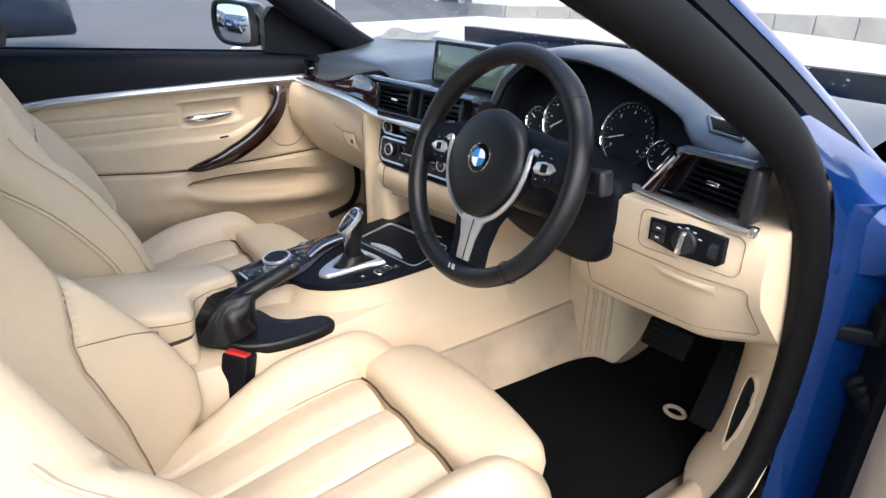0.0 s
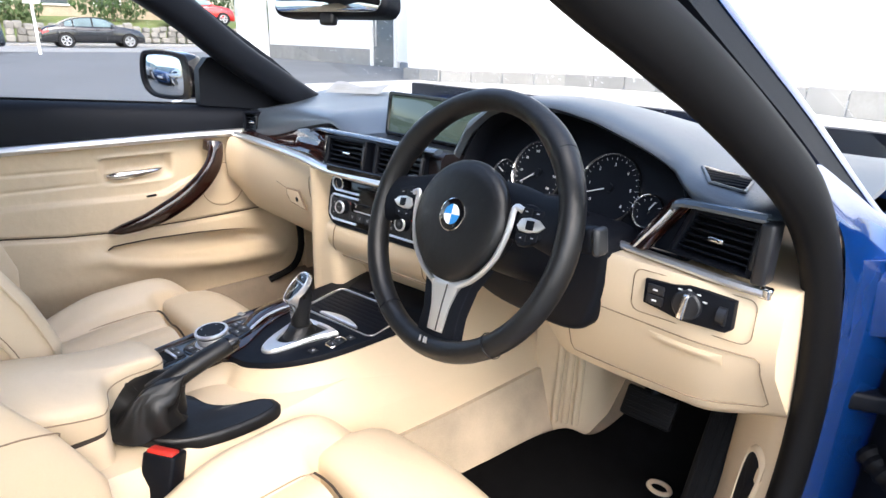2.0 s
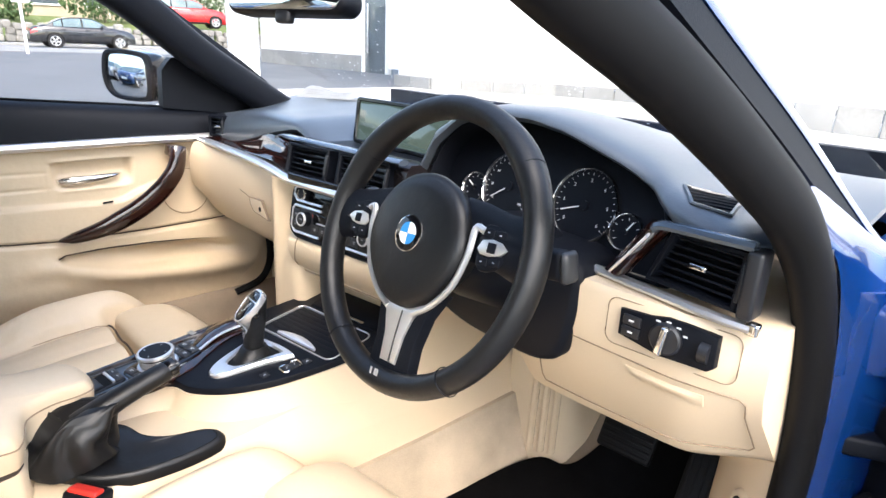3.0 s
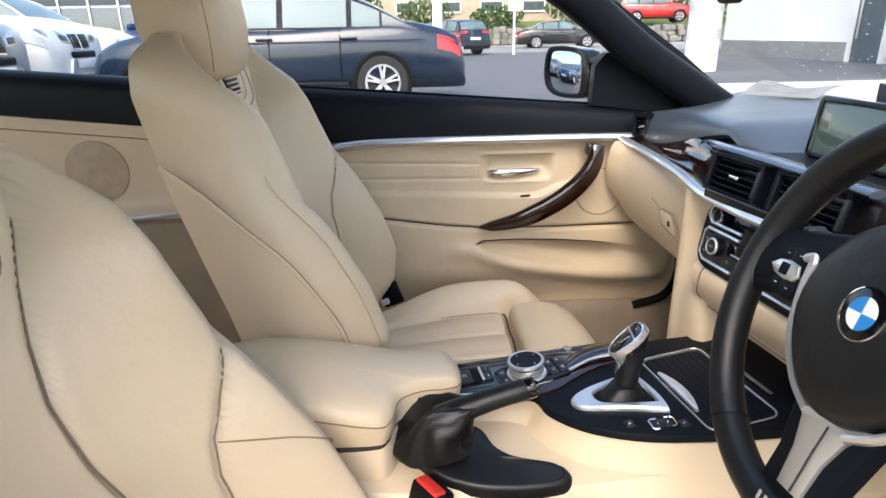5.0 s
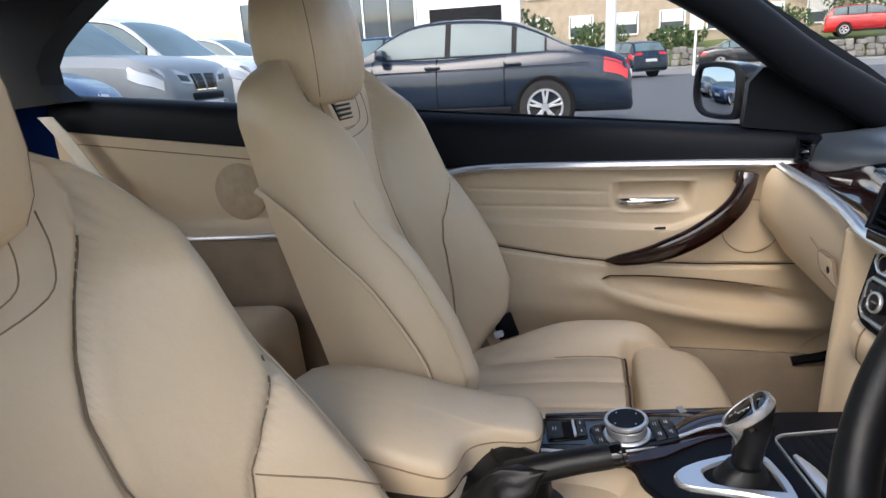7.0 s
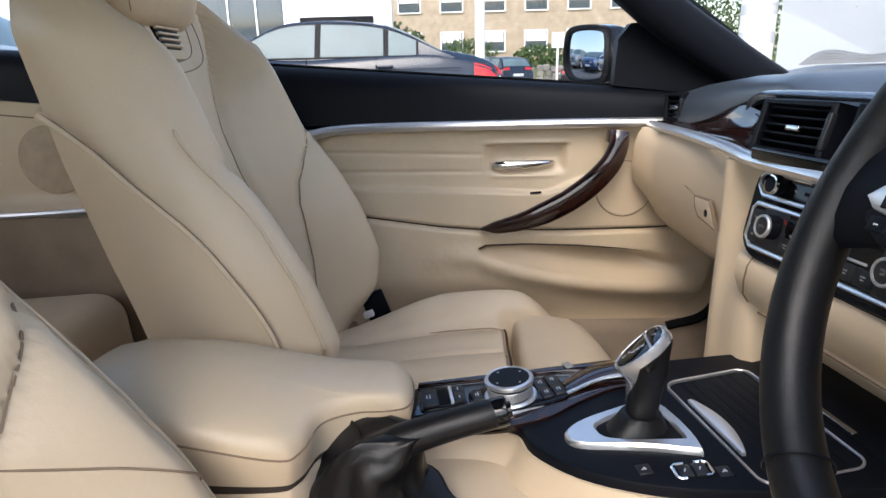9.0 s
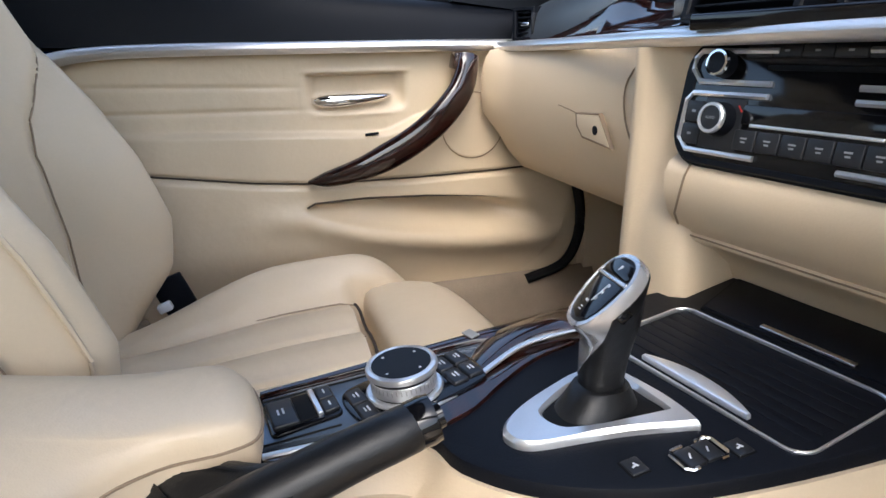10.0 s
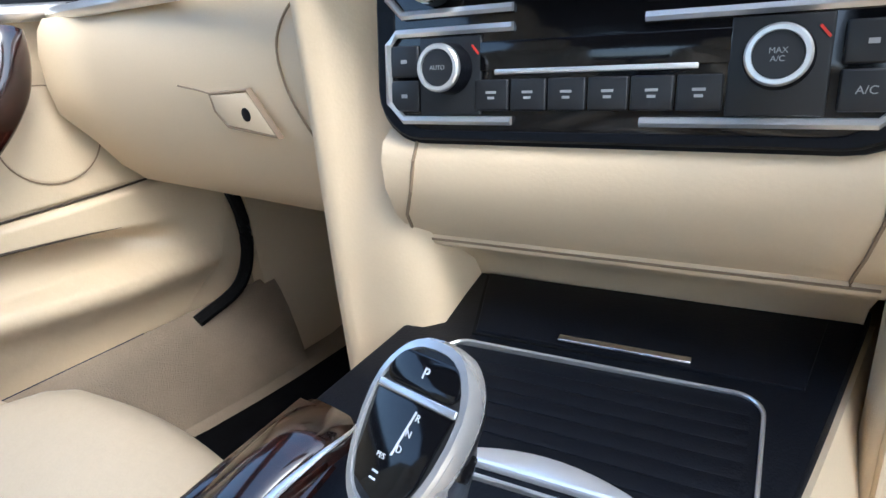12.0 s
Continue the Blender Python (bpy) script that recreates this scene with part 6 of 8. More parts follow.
def passenger_door():
    t = thing("passenger_door", "closed beige leather passenger door with dark upper rail", "car door", at=(-0.74, -0.1, 0.4))
    ys = span(-0.665, 0.405, 150)
    zs = span(0, 1, 170)
    panel = part("door_panel", slab(door_point, ys, zs, (-0.05, 0, 0)), BEIGE, t, "padded beige leather panel", 75)
    part("seam", tube([(door_x(y, lerp(ARM, y)) + 0.0055, y, lerp(ARM, y) + 0.001) for y in span(-0.65, 0.37, 40)], 0.0016, 5), GAP, panel)
    # dark rod drawn as the shadow line under the pocket's upper edge
    part("pocket_edge_shade", tube([(door_x(y, lerp(POCKET_TOP, y) + 0.006) + 0.0006, y, lerp(POCKET_TOP, y) + 0.0015) for y in span(-0.148, 0.21, 24)], [0.0019] * 14 + span(0.0019, 0.0004, 10), 6), GAP, panel)
    # upper rail in black
    def rail(u, v):
        z0 = 0.886
        z1 = belt(u)
        return (-0.716 - 0.010 * v - 0.040 * v ** 3, u, z0 + (z1 - z0) * math.sin(v * math.pi / 2))
    part("upper_rail", slab(rail, span(-0.665, 0.40, 30), span(0, 1, 12), (-0.05, 0, -0.004)), BLACK_S, t, "black upper rail", 60)
    part("belt_seal", tube([(-0.764, y, belt(y) + 0.001) for y in span(-0.665, 0.36, 12)], 0.004, 6), BLACK_R, t)
    # aluminium strip, dropping at its rear end
    line = catmull([(-0.708, 0.285, 0.879), (-0.712, 0.10, 0.8805), (-0.713, -0.12, 0.8805), (-0.713, -0.33, 0.880), (-0.713, -0.455, 0.875), (-0.713, -0.525, 0.858), (-0.714, -0.565, 0.836)], 6)
    part("aluminium_strip", tube([p + Vector((0.006, 0, 0)) for p in line], [0.0115] * (len(line) - 14) + span(0.0115, 0.0150, 14), 10, flat=0.9), SILVER, t, "satin aluminium strip")
    # pull handle
    h = part("release_handle", loft([[Vector((-0.7235 - 0.014 * e + 0.006 * math.cos(q), y, z + hgt * math.sin(q))) for q in (2 * math.pi * j / 12 for j in range(12))] for y, z, hgt, e in ((-0.122, 0.7935, 0.005, 1), (-0.112, 0.7930, 0.0085, 0.35), (-0.09, 0.7925, 0.0110, 0), (-0.06, 0.7935, 0.0100, 0), (-0.02, 0.7965, 0.0070, 0), (0.006, 0.7985, 0.0045, 0.3), (0.016, 0.7990, 0.0025, 1))]), CHROME, t, "chrome release handle", 60)
    # curved veneer grab handle
    g = catmull([(-0.698, -0.140, 0.6625), (-0.684, -0.105, 0.668), (-0.668, -0.04, 0.688), (-0.659, 0.03, 0.723), (-0.656, 0.08, 0.760), (-0.658, 0.115, 0.797), (-0.662, 0.130, 0.824), (-0.667, 0.138, 0.850), (-0.673, 0.141, 0.862)], 6)
    rr = [lerp([(0, 0.003), (0.10, 0.013), (0.30, 0.0240), (0.48, 0.0245), (0.70, 0.0215), (0.85, 0.0195), (1, 0.0185)], i / (len(g) - 1)) for i in range(len(g))]
    rings = []
    for i, p in enumerate(g):
        a, b = g[max(0, i - 1)], g[min(len(g) - 1, i + 1)]
        d = (b - a).normalized()
        side = Vector((1, 0, 0)) - d * d.x
        side.normalize()
        upv = d.cross(side)
        rings.append([p + side * (0.012 * abs(math.cos(q)) ** 0.8 * (1 if math.cos(q) > 0 else -1)) + upv * rr[i] * math.sin(q) for q in (2 * math.pi * j / 20 for j in range(20))])
    part("grab_cap", rbox(0.034, 0.044, 0.028, 0.005, pose(-0.690, 0.139, 0.852, -10, 0, 0)), WOOD, t, "squared dark top of the grab handle")
    part("grab_handle", loft(rings), WOOD, t, "curved glossy dark wood grab handle", 70)
    # speaker cover, window switch, lock pin
    part("speaker_cover", lathe([(0.059, -0.004), (0.059, 0.0005), (0.0575, 0.0018), (0.055, 0.0020), (0.0, 0.0040)], 44, pose(-0.714, 0.164, 0.740, 0, 90, 0)), BEIGE_P, t, "round beige speaker cover")
    part("speaker_gap", tube([(-0.7135, 0.164 + 0.0598 * math.cos(q), 0.740 + 0.0598 * math.sin(q)) for q in (2 * math.pi * k / 40 for k in range(40))], 0.0010, 5, True), SEAM, t)
    part("lock_slit", rbox(0.004, 0.024, 0.0045, 0.001, pose(-0.7145, -0.024, 0.7350, 4, 0, 0)), BLACK_S, t, "small dark locking slit")
    part("front_seal", tube(catmull([(-0.684, 0.345, 0.672), (-0.680, 0.366, 0.62), (-0.678, 0.376, 0.565), (-0.680, 0.372, 0.505), (-0.682, 0.342, 0.458), (-0.686, 0.268, 0.434)], 6), 0.0105, 8), BLACK_R, t, "black rubber door seal")
    part("lower_seal", tube([(-0.704, y, 0.431) for y in span(0.262, -0.62, 8)], 0.0045, 6), BLACK_R, t, "black rubber door seal")
    # sail of the outside mirror
    part("mirror_sail", loft([[Vector((x, y, z)) for y, z in ((0.135, belt(0.135)), (0.40, belt(0.40) - 0.01), (0.40, 0.965), (0.31, 1.02), (0.215, 1.078), (0.165, 1.075), (0.140, 1.045))] for x in (-0.768, -0.735)]), BLACK_S, t, "black mirror triangle")
    part("window_glass", loft([[Vector((x, y, z)) for x, y, z in ((-0.768 + d, -0.66, belt(-0.66) - 0.02), (-0.768 + d, 0.20, belt(0.2) - 0.02), (-0.744 + d, 0.165, 1.06), (-0.715 + d, 0.0, 1.20), (-0.66 + d, -0.20, 1.30), (-0.62 + d, -0.66, 1.345))] for d in (0, 0.004)]), GLASS, t, "clear side glass").visible_shadow = False
    return t


passenger_door()


CREAM = mat("cream belt webbing", (0.72, 0.66, 0.54), 0.7, var=0.08, scale=60, fine=800, bump=0.4)
SPEAKER = mat("perforated speaker mesh", (0.46, 0.36, 0.245), 0.8, var=0.15, scale=40, fine=900, bump=0.6)


def rear_side():
    t = thing("rear_side_panel", "beige rear side panel with speaker and bright trim", "side panel", at=(-0.72, -1.1, 0.4))

    def f(y, z):
        top = belt(y) - 0.115 - 0.02 * (y + 0.66)
        zz = 0.40 + (top - 0.40) * z
        x = -0.722 + 0.05 * smooth(0.74, 0.70, zz) + 0.02 * smooth(0.70, 0.6, zz)
        return (x, y, zz)
    part("upper_panel", slab(f, span(-1.62, -0.672, 24), span(0, 1, 30), (-0.04, 0, 0)), BEIGE, t, "beige leather panel", 60)

    part("seam", tube([(f(y, 1.0)[0] + 0.001, y, f(y, 1.0)[2] - 0.030) for y in span(-1.55, -0.70, 12)], 0.0016, 5), SEAM, t)

    def rail(u, v):
        z0 = belt(u) - 0.113 - 0.02 * (u + 0.66)
        return (-0.718 - 0.045 * v ** 3, u, z0 + (belt(u) - z0) * math.sin(v * math.pi / 2))
    part("upper_rail", slab(rail, span(-1.62, -0.672, 20), span(0, 1, 10), (-0.05, 0, -0.004)), BLACK_S, t, "black upper rail", 60)
    part("bright_trim", tube(catmull([(-0.640, -1.30, 0.716), (-0.638, -1.10, 0.722), (-0.640, -0.92, 0.732), (-0.660, -0.80, 0.74)], 6), 0.009, 8, flat=0.7), SILVER, t, "satin aluminium strip")
    part("speaker_cover", lathe([(0.075, -0.004), (0.075, 0.002), (0.072, 0.004), (0, 0.004)], 36, pose(-0.720, -1.07, 0.825, 0, 90, 0)), SPEAKER, t, "round perforated speaker cover")
    part("lower_panel", slab(lambda y, z: (-0.645 + 0.02 * (0.72 - z), y, z), span(-1.62, -0.672, 4), span(0.30, 0.712, 6), (-0.04, 0, 0)), CARPET_SHADED, t, "grey-beige lower trim")
    r = thing("rear_bench", "beige leather rear seat bench", "bench", at=(0, -1.3, 0.3))
    part("cushion", rbox(1.22, 0.52, 0.26, 0.06, pose(0, -1.13, 0.43, 4, 0, 0), 5), BEIGE, r)
    for g in (-1, 1):
        part("backrest", rbox(0.56, 0.20, 0.50, 0.07, pose(g * 0.31, -1.50, 0.68, -16, 0, 0), 5), BEIGE, r)
    b = thing("seat_belt", "beige seat belt hanging beside the rear seat", "seat belt", at=(-0.66, -1.3, 0.7))
    part("webbing", loft([[Vector((x, y + s * 0.023, z)), Vector((x + 0.004, y + s * 0.023, z)), Vector((x + 0.004, y - s * 0.023, z)), Vector((x, y - s * 0.023, z))] for x, y, z, s in ((-0.665, -1.575, 1.04, 1), (-0.662, -1.53, 0.99, 1), (-0.660, -1.425, 0.835, 1), (-0.655, -1.37, 0.74, 1))]), CREAM, b)


rear_side()


# ---- windscreen frame, roof, body ----
def frame_and_roof():
    t = thing("windscreen_frame", "black-lined windscreen frame with raked pillars", "car body", kind="structure", at=(0, 0.2, 1.0))
    def pillar(g, pts, rx, ry):
        rings = []
        P = catmull(pts, 5)
        for i, p in enumerate(P):
            d = (P[min(i + 1, len(P) - 1)] - P[max(0, i - 1)]).normalized()
            s = Vector((1, 0, 0)) - d * d.x
            s.normalize()
            u = d.cross(s)
            rings.append([p + s * rx * abs(math.cos(q)) ** 0.7 * (1 if math.cos(q) > 0 else -1) + u * ry * abs(math.sin(q)) ** 0.7 * (1 if math.sin(q) > 0 else -1) for q in (2 * math.pi * j / 20 for j in range(20))])
        return loft(rings)
    part("pillar_lining", pillar(-1, [(-0.715, 0.46, 0.935), (-0.700, 0.335, 1.010), (-0.682, 0.215, 1.085), (-0.655, 0.065, 1.195), (-0.62, -0.10, 1.285), (-0.585, -0.25, 1.335)], 0.040, 0.040), BLACK_S, t, "black pillar lining", 70)
    part("pillar_lining", pillar(1, [(0.692, 0.468, 0.927), (0.675, 0.258, 1.022), (0.646, 0.034, 1.127), (0.618, -0.117, 1.209), (0.585, -0.262, 1.315)], 0.022, 0.026), BLACK_S, t, "black pillar lining", 70)
    part("header", tube([(-0.60, -0.25, 1.335), (-0.3, -0.22, 1.355), (0, -0.21, 1.362), (0.3, -0.22, 1.355), (0.60, -0.25, 1.335)], 0.045, 12, flat=0.6), CLOTH, t)
    part("windscreen", slab(lambda x, v: (x * (1 - 0.18 * v), 0.80 - 1.02 * v + 0.08 * (1 - (x / 0.7) ** 2) * (1 - v), 0.93 + 0.43 * v), span(-0.70, 0.70, 10), span(0, 1, 8), (0, -0.003, -0.003)), GLASS, t, "rain-spotted windscreen glass").visible_shadow = False
    # thick door seal round the open driver's doorway
    seal = catmull([(0.605, -0.30, 1.312), (0.640, -0.130, 1.200), (0.668, 0.022, 1.122), (0.692, 0.140, 1.050), (0.713, 0.225, 0.985), (0.726, 0.285, 0.905), (0.735, 0.322, 0.80), (0.738, 0.345, 0.68), (0.736, 0.345, 0.55), (0.730, 0.315, 0.43), (0.725, 0.24, 0.375), (0.722, 0.10, 0.362), (0.720, -0.20, 0.362), (0.72, -0.6, 0.362)], 7)
    rings = []
    for i, p in enumerate(seal):
        d = (seal[min(i + 1, len(seal) - 1)] - seal[max(0, i - 1)]).normalized()
        s = Vector((1, 0, 0)) - d * d.x
        s.normalize()
        u = d.cross(s)
        w = 0.031
        rings.append([p + s * 0.020 * math.cos(q) + u * w * math.sin(q) for q in (2 * math.pi * j / 14 for j in range(14))])
    part("door_seal", loft(rings), BLACK_R, t, "thick black rubber door seal", 70)
    k = thing("kick_panel", "beige side trim with a dark release lever in the footwell", "trim panel", at=(0.70, 0.4, 0.4))
    def kick(u, z):
        y0 = lerp([(0.33, 0.25), (0.38, 0.285), (0.45, 0.325), (0.55, 0.350), (0.68, 0.345)], z)
        return (0.722 - 0.022 * smooth(0.42, 0.33, z) - 0.112 * (1 - (1 - min(1.0, u / 0.50)) ** 2), y0 - 0.01 + (0.67 - y0) * u, z)
    part("panel", slab(kick, span(0, 1, 16), span(0.33, 0.68, 12), (0.03, 0.01, 0)), BEIGE_P, k, "", 60)
    def slot(a, r, d):
        q = [(0.020 * r * math.cos(w) * (1 + 0.35 * math.sin(w)), 0.066 * r * math.sin(w) * abs(math.sin(w)) ** -0.25 if abs(math.sin(w)) > 0.01 else 0.0) for w in (2 * math.pi * n / 32 for n in range(32))]
        return [Vector(kick(0.105 + a * u * 4 - 0.25 * z, 0.505 + z)) + Vector((-d, -0.6 * d, 0)) for u, z in q]
    part("slot_rim", loft([slot(0.5, 1.22, 0.0), slot(0.5, 1.15, 0.004), slot(0.5, 1.02, 0.004), slot(0.5, 0.98, 0.0)]), BEIGE_P, k, "raised beige rim", 60)
    part("lever_slot", loft([slot(0.5, 1.0, 0.0), slot(0.5, 1.0, 0.0022), slot(0.5, 0.05, 0.0022)]), BLACK_S, k, "dark release lever slot")
    part("lever", rbox(0.010, 0.012, 0.05, 0.003, pose(0.697, 0.372, 0.495, 12, 0, 25)), BLACK_G, k)
    r = thing("folding_roof", "closed black cloth convertible roof", "roof", kind="structure", at=(0, -0.8, 1.3))
    part("lining", slab(lambda x, y: (x, y, 1.372 + 0.05 * smooth(-0.3, -0.8, y) - 0.04 * (x / 0.6) ** 2 - 0.05 * smooth(-1.1, -1.7, y)), span(-0.66, 0.66, 13), span(-1.75, -0.22, 16), (0, 0, 0.03)), LINING, r, "pale grey roof lining")
    part("rear_glass", slab(lambda x, v: (x, -1.60 - 0.15 * (1 - v), 1.05 + 0.20 * v), span(-0.62, 0.62, 8), span(0, 1, 5), (0, -0.004, 0)), GLASS, r, "rear window glass").visible_shadow = False
    for g in (-1,):
        part("quarter_post", loft([[Vector((g * x, y, z)) for y, z in ((-1.50, 1.075), (-1.90, 1.05), (-1.90, 1.34), (-1.15, 1.415), (-1.27, 1.375), (-1.386, 1.306), (-1.467, 1.256), (-1.530, 1.210), (-1.562, 1.165), (-1.560, 1.120), (-1.527, 1.090))] for x in (0.66, 0.735)]), CLOTH, r, "black cloth rear quarter")
        part("roof_rail", tube(catmull([(g * 0.61, -0.25, 1.345), (g * 0.64, -0.7, 1.40), (g * 0.66, -1.1, 1.42), (g * 0.68, -1.45, 1.38)], 5), 0.03, 8), CLOTH, r)
    part("roof_rail", tube(catmull([(0.61, -0.25, 1.345), (0.635, -0.7, 1.372), (0.645, -1.1, 1.365), (0.665, -1.45, 1.33)], 5), 0.03, 8), CLOTH, r)
    # blue outer body round the doorway
    b = thing("car_body", "metallic blue convertible body shell", "car body", kind="structure", at=(0, 1, 0.2))
    part("door_post", loft([[Vector((x, y, z)) for x, y in ((0.735, 0.365), (0.752, 0.345), (0.772, 0.365), (0.797, 0.42), (0.803, 0.47), (0.80, 0.60), (0.72, 0.60), (0.72, 0.40))] for z in (0.28, 0.5, 0.75, 0.90)]), PAINT, b, "blue painted hinge post", 50)
    part("post_top", loft([[Vector((x, y, z)) for x, y in ((0.790, 0.425), (0.85, 0.47), (0.88, 0.60), (0.79, 0.60))] for z in (0.775, 0.79, 0.90)]), PAINT, b, "blue painted upper hinge post", 50)
    # black block fills the hinge gap in place of its shade
    part("hinge_gap_shade", loft([[Vector((x, y, z)) for x, y in ((0.795, 0.475), (0.90, 0.475), (0.90, 0.60), (0.795, 0.60))] for z in (0.28, 0.78)]), BLACK_R, b, "black filler standing in for the shaded hinge gap")
    rim = catmull([(0.600, -0.26, 1.362), (0.636, -0.08, 1.262), (0.663, 0.062, 1.174), (0.678, 0.139, 1.127), (0.697, 0.230, 1.070), (0.723, 0.342, 0.992), (0.757, 0.413, 0.927), (0.80, 0.47, 0.88)], 4)
    part("pillar_cover", loft([[p, p + Vector((0.002, -0.030, -0.012)), p + Vector((-0.030, -0.050, -0.020)), p + Vector((-0.035, -0.01, 0.0))] for p in rim[:-5]]), BLACK_S, b, "black pillar cover", 50)
    part("pillar_trim", loft([[p + Vector((0.001, 0.001, 0.001)), p + Vector((0.001, 0.010, 0.004)), p + Vector((-0.003, 0.022, 0.005)), p + Vector((-0.015, 0.008, -0.002))] for p in rim[:-4]]), PAINT, b, "glossy blue edge of the windscreen pillar", 50)
    foot = ((0.80, ((0.748, 0.352), (0.770, 0.368), (0.852, 0.45), (0.885, 0.56), (0.72, 0.56))), (0.86, ((0.742, 0.345), (0.765, 0.36), (0.84, 0.42), (0.88, 0.52), (0.72, 0.52))), (0.93, ((0.735, 0.31), (0.747, 0.338), (0.762, 0.405), (0.757, 0.45), (0.70, 0.45))), (0.985, ((0.722, 0.25), (0.727, 0.288), (0.724, 0.342), (0.715, 0.36), (0.68, 0.36))), (1.02, ((0.712, 0.20), (0.713, 0.23), (0.709, 0.27), (0.70, 0.29), (0.67, 0.29))))
    cols = [catmull([(r[n][0], r[n][1], z) for z, r in foot], 6) for n in range(5)]
    part("pillar_skin", loft([catmull([c[n] for c in cols], 4, True) for n in range(len(cols[0]))]), PAINT, b, "blue painted pillar foot", 80)
    part("pillar_cover", loft([[Vector((-x0 - dx, y0 + dy, z0 + dz)) for dx, dy, dz in ((0.020, -0.005, 0.0), (0.03, -0.005, 0.01), (0.045, 0.06, 0.02), (0.035, 0.10, 0.02), (0.020, 0.06, 0.02))] for x0, y0, z0 in ((0.735, 0.45, 0.90), (0.735, 0.38, 0.96), (0.720, 0.26, 1.05), (0.695, 0.12, 1.14), (0.665, -0.03, 1.24), (0.62, -0.22, 1.33))]), BLACK_S, b, "black windscreen pillar cover", 50)

    def bonnet(x, v):
        y = 0.76 + 1.25 * v
        return (x, y, 0.965 - 0.05 * (x / 0.75) ** 2 - 0.10 * v - 0.10 * v ** 4)
    part("bonnet", slab(bonnet, span(-0.72, 0.72, 16), span(0, 1, 12), (0, 0, -0.03)), PAINT, b, "metallic blue bonnet", 60)
    for g in (-1, 1):
        part("wing", slab(lambda u, v: (g * (0.72 + 0.16 * math.sin(v * math.pi / 2)), 0.47 + 1.55 * u, 0.915 - 0.12 * u ** 3 - 0.55 * (1 - math.cos(v * math.pi / 2))), span(0, 1, 12), span(0, 1, 8), (0, 0, -0.02)), PAINT, b, "metallic blue front wing", 60)
    part("sill", slab(lambda y, v: (0.735 + 0.10 * v, y, 0.352 - 0.05 * v ** 2), span(-1.3, 0.42, 8), span(0, 1, 5), (0, 0, -0.14)), PAINT, b, "blue painted door sill", 60)
    part("sill_cover", slab(lambda y, v: (0.640 + 0.085 * v, y, 0.345 + 0.022 * math.sin(v * math.pi)), span(-1.2, 0.36, 8), span(0, 1, 6), (0, 0, -0.04)), BEIGE_P, b, "beige sill cover", 60)
    part("outer_door_skin", slab(lambda y, v: (-0.775 - 0.10 * math.sin(v * math.pi * 0.6), y, belt(y) - 0.008 - 0.66 * v), span(-1.9, 0.44, 14), span(0, 1, 10), (0.02, 0, 0)), PAINT, b, "metallic blue outer side", 60)
    part("rear_side_skin", slab(lambda y, v: (0.775 + 0.10 * math.sin(v * math.pi * 0.6), y, belt(y) - 0.008 - 0.66 * v), span(-1.9, -1.05, 8), span(0, 1, 10), (-0.02, 0, 0)), PAINT, b, "metallic blue outer side", 60)
    # nose and tail close the shell
    part("front_bumper", slab(lambda x, v: (x, 2.015 + 0.17 * math.sin(min(1.0, v * 1.5) * math.pi / 2) * (1 - 0.75 * abs(x / 0.87) ** 3) - 0.04 * smooth(0.75, 1.0, v), 0.762 + 0.03 * (x / 0.87) ** 2 - 0.54 * v), span(-0.87, 0.87, 20), span(0, 1, 12), (0, -0.03, 0)), PAINT, b, "metallic blue front bumper", 60)
    for g in (-1, 1):
        part("front_grille", rbox(0.20, 0.03, 0.13, 0.02, pose(g * 0.13, 2.168, 0.66)), BLACK_G, b, "dark front grille")
        part("headlight", rbox(0.30, 0.05, 0.09, 0.03, pose(g * 0.60, 2.105, 0.665, 0, 0, -g * 20)), GREY_F, b, "glassy headlight")
        part("rear_wing", slab(lambda y, v: (g * (0.775 + 0.10 * math.sin(v * math.pi * 0.6) - 0.10 * smooth(-2.1, -2.5, y)), y, 1.108 - 0.08 * smooth(-1.9, -2.5, y) - 0.66 * v), span(-2.5, -1.9, 8), span(0, 1, 10), (-g * 0.02, 0, 0)), PAINT, b, "metallic blue rear wing", 60)
    part("boot_lid", slab(lambda x, v: (x * (1 - 0.10 * smooth(0.4, 1.0, v)), -1.77 - 0.74 * v - 0.03 * (1 - (x / 0.78) ** 2) * v, 1.075 + 0.035 * (x / 0.78) ** 2 - 0.06 * v ** 2), span(-0.78, 0.78, 14), span(0, 1, 10), (0, 0, -0.02)), PAINT, b, "metallic blue boot lid", 60)
    part("rear_bumper", slab(lambda x, v: (x, -2.50 - 0.12 * math.sin(v * math.pi) * (1 - abs(x / 0.80) ** 3), 1.03 - 0.72 * v), span(-0.80, 0.80, 16), span(0, 1, 12), (0, 0.03, 0)), PAINT, b, "metallic blue rear bumper", 60)
    part("underbody", rbox(1.50, 3.9, 0.06, 0.02, pose(0, -0.1, 0.20)), BLACK_R, b)
    for y in (1.28, -1.53):
        for g in (-1, 1):
            w = part("wheel", lathe([(0.10, -0.10), (0.30, -0.11), (0.325, -0.08), (0.325, 0.08), (0.30, 0.11), (0.10, 0.10)], 36, pose(g * 0.77, y, 0.325, 0, 90, 0)), BLACK_R, b)
    # open driver's door: leading edge with hinge and check strap
    d = thing("driver_door", "opened blue driver's door with beige lining", "car door", at=(0.95, 0.45, 0.35))
    A = pose(0.835, 0.470, 0, 0, 0, 66)       # door swung outward
    part("shell", loft([[A @ Vector((x, y, z)) for x, y in ((0.06, 0.03), (0.05, -1.05), (-0.06, -1.05), (-0.075, -0.05), (-0.04, 0.03))] for z in (0.30, 0.36, 0.86, 0.93)]), PAINT, d, "metallic blue door shell", 40)
